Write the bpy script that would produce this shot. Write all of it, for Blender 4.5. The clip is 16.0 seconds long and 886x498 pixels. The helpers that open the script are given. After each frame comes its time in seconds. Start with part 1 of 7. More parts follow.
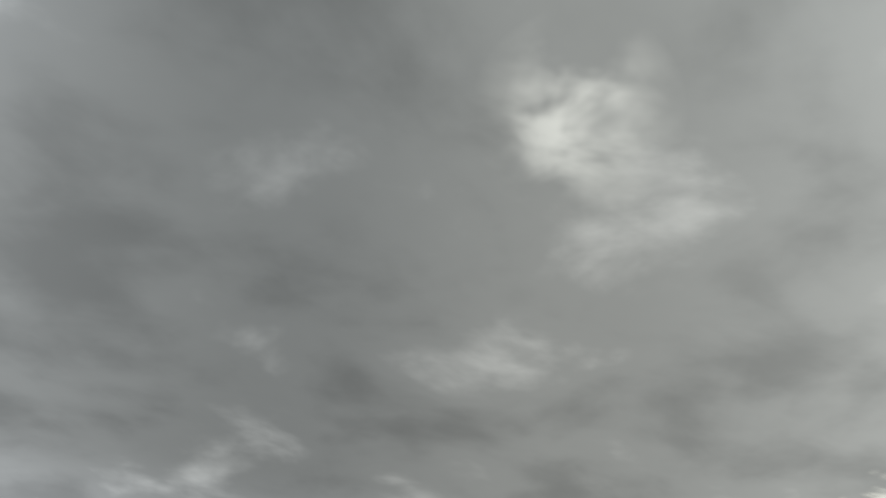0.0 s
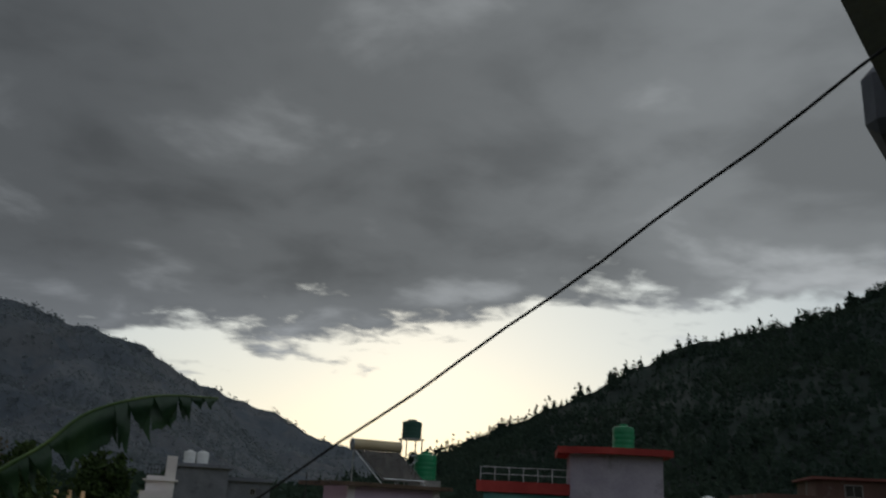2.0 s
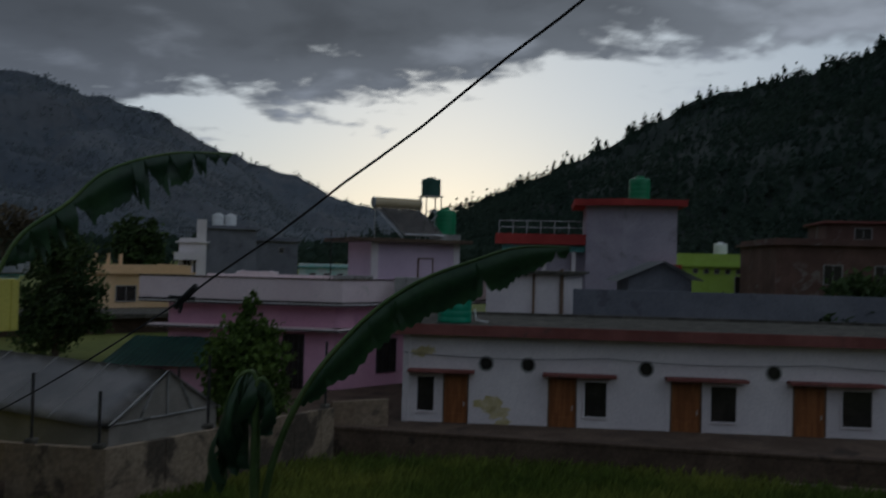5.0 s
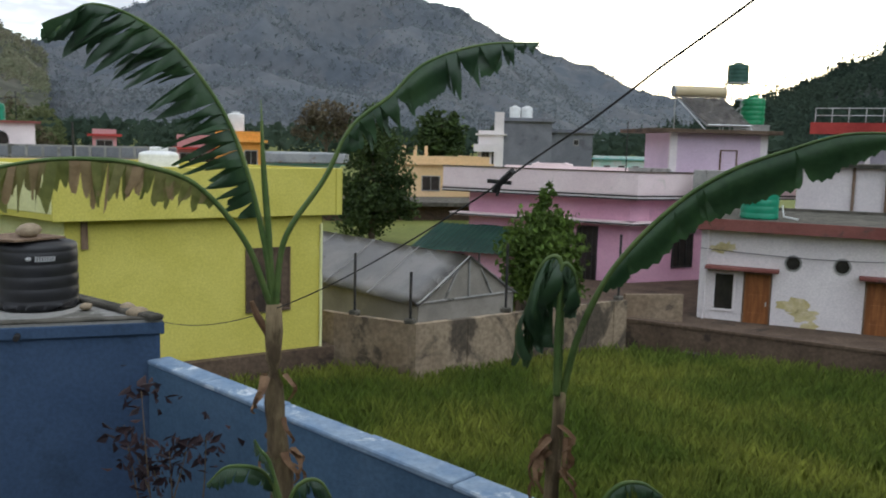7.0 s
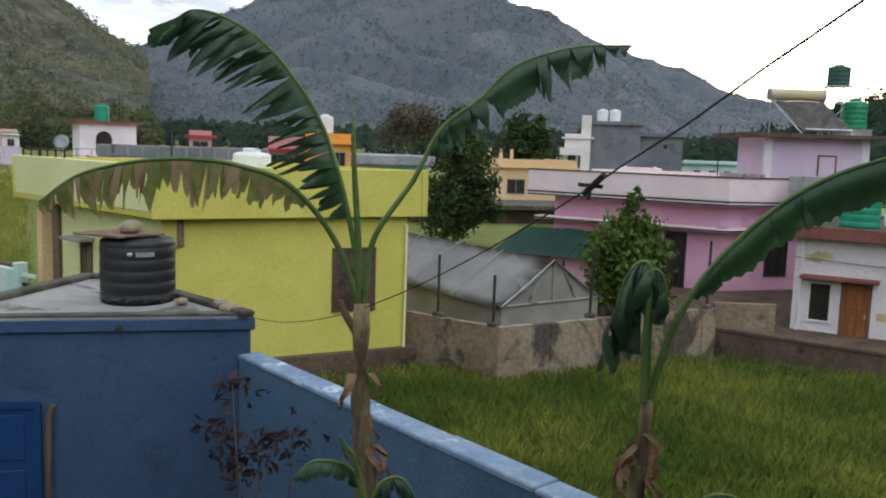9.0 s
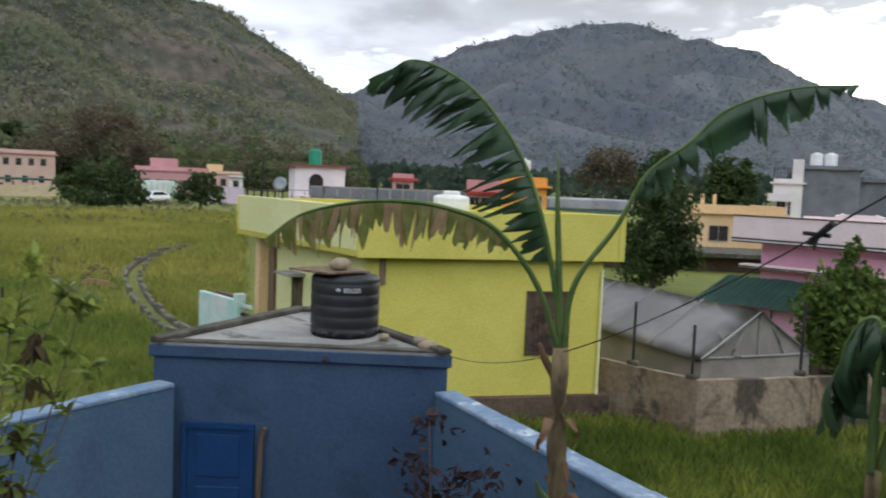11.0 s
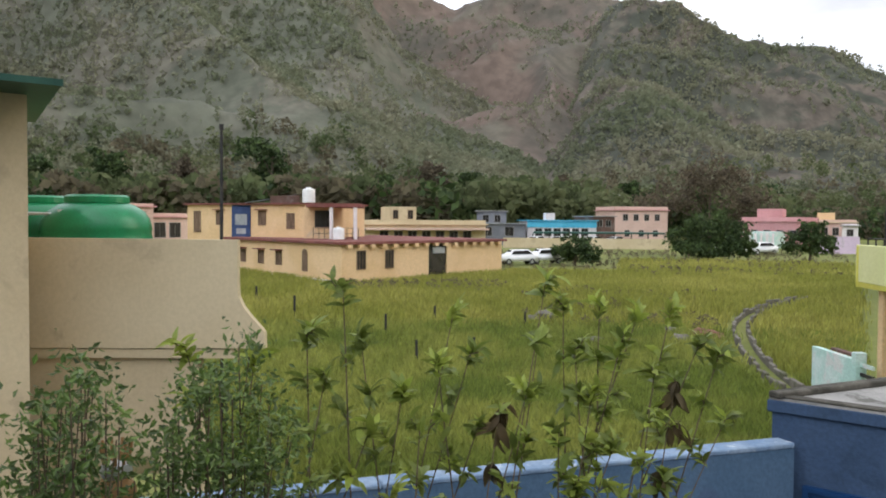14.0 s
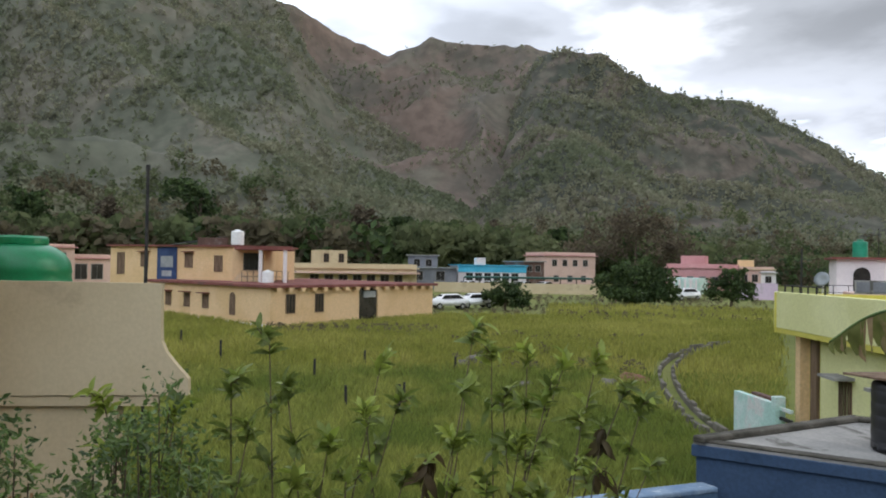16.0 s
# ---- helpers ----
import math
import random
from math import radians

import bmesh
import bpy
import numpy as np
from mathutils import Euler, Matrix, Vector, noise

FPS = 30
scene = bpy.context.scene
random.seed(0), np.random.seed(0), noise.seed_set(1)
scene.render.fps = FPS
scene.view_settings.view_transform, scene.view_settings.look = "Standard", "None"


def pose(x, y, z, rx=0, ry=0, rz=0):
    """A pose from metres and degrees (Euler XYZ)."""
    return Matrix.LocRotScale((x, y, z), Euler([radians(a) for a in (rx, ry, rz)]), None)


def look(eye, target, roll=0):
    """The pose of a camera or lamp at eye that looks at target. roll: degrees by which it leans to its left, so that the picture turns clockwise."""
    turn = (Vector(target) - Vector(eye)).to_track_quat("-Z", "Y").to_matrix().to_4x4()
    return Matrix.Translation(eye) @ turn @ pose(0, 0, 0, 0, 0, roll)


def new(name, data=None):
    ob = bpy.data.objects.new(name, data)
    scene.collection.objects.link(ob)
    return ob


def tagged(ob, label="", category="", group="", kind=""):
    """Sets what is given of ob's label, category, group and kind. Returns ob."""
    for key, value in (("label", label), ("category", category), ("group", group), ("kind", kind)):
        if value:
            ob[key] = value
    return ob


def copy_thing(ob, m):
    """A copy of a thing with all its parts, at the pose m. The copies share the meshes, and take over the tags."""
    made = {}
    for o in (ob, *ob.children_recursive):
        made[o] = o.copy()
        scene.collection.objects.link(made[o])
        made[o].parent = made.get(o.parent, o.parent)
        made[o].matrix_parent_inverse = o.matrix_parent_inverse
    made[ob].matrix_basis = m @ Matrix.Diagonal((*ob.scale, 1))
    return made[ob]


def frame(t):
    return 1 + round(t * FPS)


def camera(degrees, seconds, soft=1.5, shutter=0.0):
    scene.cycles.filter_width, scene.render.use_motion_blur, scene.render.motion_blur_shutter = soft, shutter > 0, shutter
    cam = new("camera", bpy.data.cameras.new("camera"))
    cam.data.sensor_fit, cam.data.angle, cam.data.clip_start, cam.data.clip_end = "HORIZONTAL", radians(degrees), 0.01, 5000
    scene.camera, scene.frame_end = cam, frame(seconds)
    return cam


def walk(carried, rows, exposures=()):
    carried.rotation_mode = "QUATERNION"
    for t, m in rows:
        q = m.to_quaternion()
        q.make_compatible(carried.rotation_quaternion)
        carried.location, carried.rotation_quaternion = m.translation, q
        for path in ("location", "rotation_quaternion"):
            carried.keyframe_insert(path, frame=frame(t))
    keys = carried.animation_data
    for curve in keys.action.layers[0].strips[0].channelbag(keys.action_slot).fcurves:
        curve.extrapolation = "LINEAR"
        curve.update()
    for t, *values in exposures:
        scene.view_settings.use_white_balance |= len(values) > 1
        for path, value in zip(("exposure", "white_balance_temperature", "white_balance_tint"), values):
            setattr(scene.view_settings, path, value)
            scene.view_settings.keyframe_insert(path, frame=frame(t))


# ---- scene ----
cam = camera(55.48, 16.0, soft=1.9, shutter=0.5)
EYE = 4.8   # over the yard floor
# seconds, place, yaw, pitch, roll: the phone swings on an outstretched arm
PATH = [
    (0.0, -0.161, 0.235, 4.980, 8.85, 31.07, -5.22),
    (0.5, -0.126, 0.240, 4.942, 2.90, 27.50, -4.40),
    (1.0, -0.075, 0.240, 4.912, -2.87, 23.08, -3.62),
    (1.5, -0.058, 0.231, 4.888, -5.37, 19.32, -3.16),
    (2.0, -0.038, 0.241, 4.878, -7.53, 17.16, -2.92),
    (2.5, -0.027, 0.239, 4.870, -10.00, 14.36, -2.42),
    (3.0, -0.008, 0.234, 4.853, -11.13, 11.98, -2.20),
    (3.2, -0.011, 0.242, 4.857, -11.48, 11.27, -2.30),
    (5.3, 0.008, 0.284, 4.815, -3.47, -1.42, -0.73),
    (5.5, -0.004, 0.259, 4.811, -0.46, -2.90, -1.04),
    (6.0, -0.015, 0.238, 4.801, 6.65, -5.45, -1.06),
    (6.5, -0.043, 0.234, 4.799, 11.37, -6.56, -1.29),
    (7.0, -0.053, 0.227, 4.797, 13.66, -6.94, -1.44),
    (7.5, -0.061, 0.231, 4.797, 15.55, -7.12, -1.64),
    (8.0, -0.055, 0.213, 4.801, 16.94, -7.17, -1.76),
    (8.2, -0.062, 0.222, 4.796, 17.32, -7.16, -1.84),
    (10.3, -0.075, 0.170, 4.798, 26.84, -5.37, -1.80),
    (10.5, -0.088, 0.175, 4.800, 28.55, -4.99, -1.94),
    (11.0, -0.113, 0.169, 4.796, 32.60, -4.45, -2.29),
    (11.5, -0.136, 0.170, 4.793, 36.58, -4.27, -2.32),
    (12.0, -0.139, 0.150, 4.797, 42.43, -3.94, -1.87),
    (12.5, -0.195, 0.129, 4.794, 52.01, -3.37, -1.13),
    (13.0, -0.250, 0.114, 4.792, 63.50, -2.63, -0.52),
    (13.5, -0.266, 0.107, 4.787, 70.72, -2.36, -0.26),
    (14.0, -0.250, 0.101, 4.794, 72.10, -1.91, -0.37),
    (14.5, -0.250, 0.105, 4.806, 69.99, -0.61, -0.55),
    (15.0, -0.246, 0.107, 4.810, 68.12, 0.70, -0.91),
    (15.5, -0.250, 0.111, 4.808, 67.56, 1.01, -0.92),
    (16.0, -0.247, 0.109, 4.810, 67.43, 1.13, -0.87),
]
EXPOSURES = [(0.0, -1.26, 6700, 4), (0.5, -1.7, 6650, 5), (1.0, -2.1, 6600, 5), (1.5, -2.3, 6450, 6), (2.0, -2.3, 6200, 6), (2.5, -2.38, 6100, 5), (3.2, -2.45, 5900, 5), (4.6, -2.6, 5750, 7), (5.3, -2.7, 5300, 9), (5.5, -2.5, 5150, 9),
             (6.0, -1.35, 6050, 8), (6.5, -0.6, 6100, 8), (7.0, -0.29, 6200, 8), (10.5, -0.18, 6200, 9), (12.0, -0.04, 6450, 11), (13.0, 0.16, 6550, 12), (14.0, 0.18, 6450, 12), (14.5, 0.03, 6280, 11), (16.0, -0.24, 6200, 10)]
walk(cam, [(t, pose(x, y, z, 90 + p, r, w)) for t, x, y, z, w, p, r in PATH], EXPOSURES)

# ---- sky and sun ----
SUN_AZ, SUN_EL = -6.0, 9.0
world = bpy.data.worlds.new("sky")
scene.world = world
world.use_nodes = True


def math_node(nt, op, a, b=None, c=None, clamp=False):
    n = nt.nodes.new("ShaderNodeMath")
    n.operation, n.use_clamp = op, clamp
    for i, v in enumerate((a, b, c)):
        if v is None:
            continue
        if isinstance(v, (int, float)):
            n.inputs[i].default_value = v
        else:
            nt.links.new(v, n.inputs[i])
    return n.outputs[0]


def ramp_node(nt, fac, stops):
    n = nt.nodes.new("ShaderNodeValToRGB")
    n.color_ramp.interpolation = "EASE"
    while len(n.color_ramp.elements) < len(stops):
        n.color_ramp.elements.new(0.5)
    for e, (pos, col) in zip(n.color_ramp.elements, stops):
        e.position = pos
        e.color = (*col, 1) if len(col) == 3 else col
    nt.links.new(fac, n.inputs[0])
    return n.outputs[0]


def mix_node(nt, fac, a, b, kind="MIX"):
    n = nt.nodes.new("ShaderNodeMix")
    n.data_type, n.blend_type = "RGBA", kind
    for sock, v in ((n.inputs[0], fac), (n.inputs[6], a), (n.inputs[7], b)):
        if isinstance(v, (int, float)):
            sock.default_value = v
        elif isinstance(v, tuple):
            sock.default_value = (*v, 1)
        else:
            nt.links.new(v, sock)
    return n.outputs[2]


def noise_node(nt, vec, scale, detail=4.0, rough=0.55, distort=0.0):
    n = nt.nodes.new("ShaderNodeTexNoise")
    n.inputs["Scale"].default_value, n.inputs["Detail"].default_value = scale, detail
    n.inputs["Roughness"].default_value, n.inputs["Distortion"].default_value = rough, distort
    nt.links.new(vec, n.inputs["Vector"])
    return n.outputs[0]


SPOT_AZ, SPOT_EL = 1.6, 40.3


def P_DIR(az, el):
    a, e = radians(az), radians(el)
    return (-math.sin(a) * math.cos(e), math.cos(a) * math.cos(e), math.sin(e))


def build_sky(nt):
    nt.nodes.clear()
    out = nt.nodes.new("ShaderNodeOutputWorld")
    bg = nt.nodes.new("ShaderNodeBackground")
    nt.links.new(bg.outputs[0], out.inputs[0])
    sky = nt.nodes.new("ShaderNodeTexSky")
    sky.sky_type, sky.sun_disc = "NISHITA", False
    sky.sun_elevation, sky.sun_rotation = radians(SUN_EL), radians(-SUN_AZ)
    tc = nt.nodes.new("ShaderNodeTexCoord")
    sep = nt.nodes.new("ShaderNodeSeparateXYZ")
    nt.links.new(tc.outputs["Generated"], sep.inputs[0])
    x, y, z = sep.outputs
    zc = math_node(nt, "MAXIMUM", z, 0.0)
    # the cloud deck as a flat sheet overhead, seen in perspective
    den = math_node(nt, "ADD", zc, 0.16)
    com = nt.nodes.new("ShaderNodeCombineXYZ")
    nt.links.new(math_node(nt, "DIVIDE", x, den), com.inputs[0])
    nt.links.new(math_node(nt, "DIVIDE", y, den), com.inputs[1])
    sheet = com.outputs[0]
    big = noise_node(nt, sheet, 1.2, 3, 0.5, 0.3)
    mid = noise_node(nt, sheet, 2.4, 5, 0.5, 0.25)
    fine = noise_node(nt, sheet, 8.0, 5, 0.55, 0.3)
    # western sky: towards the low sun
    w = Vector((-math.sin(radians(SUN_AZ)), math.cos(radians(SUN_AZ)), 0.0))
    west = math_node(nt, "ADD", math_node(nt, "MULTIPLY", x, w.x), math_node(nt, "MULTIPLY", y, w.y))
    west01 = math_node(nt, "MULTIPLY_ADD", west, 0.5, 0.5, clamp=True)
    # cloud cover: closed overhead, torn towards the horizon
    n = math_node(nt, "ADD", math_node(nt, "MULTIPLY", big, 0.35), math_node(nt, "ADD", math_node(nt, "MULTIPLY", mid, 0.38), math_node(nt, "MULTIPLY", fine, 0.27)))
    edge = math_node(nt, "MULTIPLY_ADD", math_node(nt, "SUBTRACT", zc, math_node(nt, "MULTIPLY_ADD", x, 0.13, COVER_EDGE)), 2.4, n)
    cover = ramp_node(nt, edge, [(0.44, (0, 0, 0)), (0.54, (1, 1, 1))])
    # cloud shading
    tone = math_node(nt, "ADD", math_node(nt, "MULTIPLY", big, 0.5), math_node(nt, "ADD", math_node(nt, "MULTIPLY", mid, 0.42), math_node(nt, "MULTIPLY", fine, 0.08)))
    cloud = ramp_node(nt, tone, [(0.38, CLOUD_DARK), (0.52, CLOUD_MID), (0.64, CLOUD_LIGHT)])
    # the deck is brighter away from the thick western bank
    away = ramp_node(nt, west01, [(0.45, (2.0, 2.05, 2.15)), (0.8, (1.0, 1.0, 1.0)), (0.97, (0.95, 0.94, 0.93))])
    cloud = mix_node(nt, 1.0, cloud, away, "MULTIPLY")
    across = ramp_node(nt, math_node(nt, "MULTIPLY_ADD", x, 0.5, 0.5, clamp=True), [(0.0, (1.15, 1.16, 1.2)), (0.13, (1.0, 1.01, 1.05)), (0.31, (0.66, 0.67, 0.69)), (0.5, (0.95, 0.95, 0.95)), (0.72, (1.5, 1.5, 1.5)), (1.0, (1.3, 1.3, 1.3))])
    cloud = mix_node(nt, 1.0, cloud, across, "MULTIPLY")
    glow = ramp_node(nt, math_node(nt, "SUBTRACT", 1.0, math_node(nt, "MULTIPLY", zc, 3.0, clamp=True)), [(0.2, (1, 1, 1)), (0.5, (1.55, 1.55, 1.58)), (1.0, (2.1, 2.08, 2.06))])
    cloud = mix_node(nt, 1.0, cloud, glow, "MULTIPLY")
    clear = mix_node(nt, 1.0, ramp_node(nt, west01, [(0.45, (0.9, 1.0, 1.15)), (0.86, (1.5, 1.65, 1.8)), (1.0, (3.0, 3.05, 2.95))]),
                     ramp_node(nt, zc, [(0.0, (1.12, 1.05, 0.9)), (0.2, (1.0, 1.0, 1.0))]), "MULTIPLY")
    # the sun glimpsed through a thin place in the deck
    spot = nt.nodes.new("ShaderNodeVectorMath")
    spot.operation = "DOT_PRODUCT"
    nt.links.new(tc.outputs["Generated"], spot.inputs[0])
    spot.inputs[1].default_value = P_DIR(SPOT_AZ, SPOT_EL)
    thin = math_node(nt, "MULTIPLY", ramp_node(nt, spot.outputs["Value"], [(0.994, (0, 0, 0)), (0.9998, (0.6, 0.6, 0.6))]), ramp_node(nt, noise_node(nt, sheet, 7.0, 3, 0.5, 0.3), [(0.36, (0.0, 0.0, 0.0)), (0.7, (1, 1, 1))]))
    cloud = mix_node(nt, thin, cloud, (2.4, 2.4, 2.36))
    clear = mix_node(nt, 0.06, clear, sky.outputs[0], "ADD")
    col = mix_node(nt, cover, clear, cloud)
    nt.links.new(col, bg.inputs[0])
    bg.inputs[1].default_value = 1.0


COVER_EDGE = 0.2
CLOUD_DARK, CLOUD_MID, CLOUD_LIGHT = (0.52, 0.535, 0.55), (0.74, 0.76, 0.78), (1.45, 1.47, 1.5)
build_sky(world.node_tree)

sun_data = bpy.data.lights.new("sun", "SUN")
sun_data.energy, sun_data.angle, sun_data.color = 0.5, radians(25), (1.0, 0.93, 0.82)
sun = new("sun", sun_data)
sun.matrix_world = look((0, 0, 0), (math.sin(radians(SUN_AZ)) * 1.0, -math.cos(radians(SUN_AZ)), -math.tan(radians(32))))

# ---- materials ----
def mat(name, c1, c2, scale=1.5, fine=30.0, rough=0.85, bump=0.2, metal=0.0, lo=0.38, hi=0.64, grain=0.1, spec=0.25, stain=None, stain_scale=0.7, stain_lo=0.56, stretch=(1, 1, 1), island=0.0, thin=0.0, relief=0.02, other=None):
    """A worn surface: two tones in large patches, fine grain and relief, and stains with an outline of their own."""
    m = bpy.data.materials.new(name)
    m.use_nodes = True
    nt = m.node_tree
    nt.nodes.clear()
    out = nt.nodes.new("ShaderNodeOutputMaterial")
    b = nt.nodes.new("ShaderNodeBsdfPrincipled")
    tc = nt.nodes.new("ShaderNodeTexCoord")
    mp = nt.nodes.new("ShaderNodeMapping")
    mp.inputs["Scale"].default_value = stretch
    nt.links.new(tc.outputs["Object"], mp.inputs[0])
    v = mp.outputs[0]
    n1 = noise_node(nt, v, scale, 5, 0.6, 0.3)
    n2 = noise_node(nt, v, fine, 3, 0.6)
    col = ramp_node(nt, n1, [(lo, c1), (hi, c2)])
    if stain:
        n3 = noise_node(nt, v, stain_scale, 7, 0.65, 0.6)
        col = mix_node(nt, ramp_node(nt, n3, [(stain_lo, (0, 0, 0)), (stain_lo + 0.09, (1, 1, 1))]), col, stain)
    if island:
        g = nt.nodes.new("ShaderNodeNewGeometry")
        col = mix_node(nt, 1.0, col, ramp_node(nt, g.outputs["Random Per Island"], [(0.0, (1 - island,) * 3), (1.0, (1 + island, 1 + island, 1 + island * 0.6))]), "MULTIPLY")
    if other:   # some strips have dried to another colour
        g = nt.nodes.new("ShaderNodeNewGeometry")
        col = mix_node(nt, ramp_node(nt, g.outputs["Random Per Island"], [(0.35, (0, 0, 0)), (0.75, (0.9, 0.9, 0.9))]), col, other)
    gr = ramp_node(nt, n2, [(0.3, (1 - grain,) * 3), (0.7, (1 + grain,) * 3)])
    col = mix_node(nt, 1.0, col, gr, "MULTIPLY")
    nt.links.new(col, b.inputs["Base Color"])
    b.inputs["Roughness"].default_value, b.inputs["Metallic"].default_value = rough, metal
    b.inputs["Specular IOR Level"].default_value = spec
    if bump:
        bp = nt.nodes.new("ShaderNodeBump")
        bp.inputs["Strength"].default_value, bp.inputs["Distance"].default_value = bump, relief
        nt.links.new(n2, bp.inputs["Height"])
        nt.links.new(bp.outputs[0], b.inputs["Normal"])
    if thin:
        tr = nt.nodes.new("ShaderNodeBsdfTranslucent")
        nt.links.new(col, tr.inputs[0])
        mx = nt.nodes.new("ShaderNodeMixShader")
        mx.inputs[0].default_value = thin
        nt.links.new(b.outputs[0], mx.inputs[1])
        nt.links.new(tr.outputs[0], mx.inputs[2])
        nt.links.new(mx.outputs[0], out.inputs[0])
    else:
        nt.links.new(b.outputs[0], out.inputs[0])
    return m


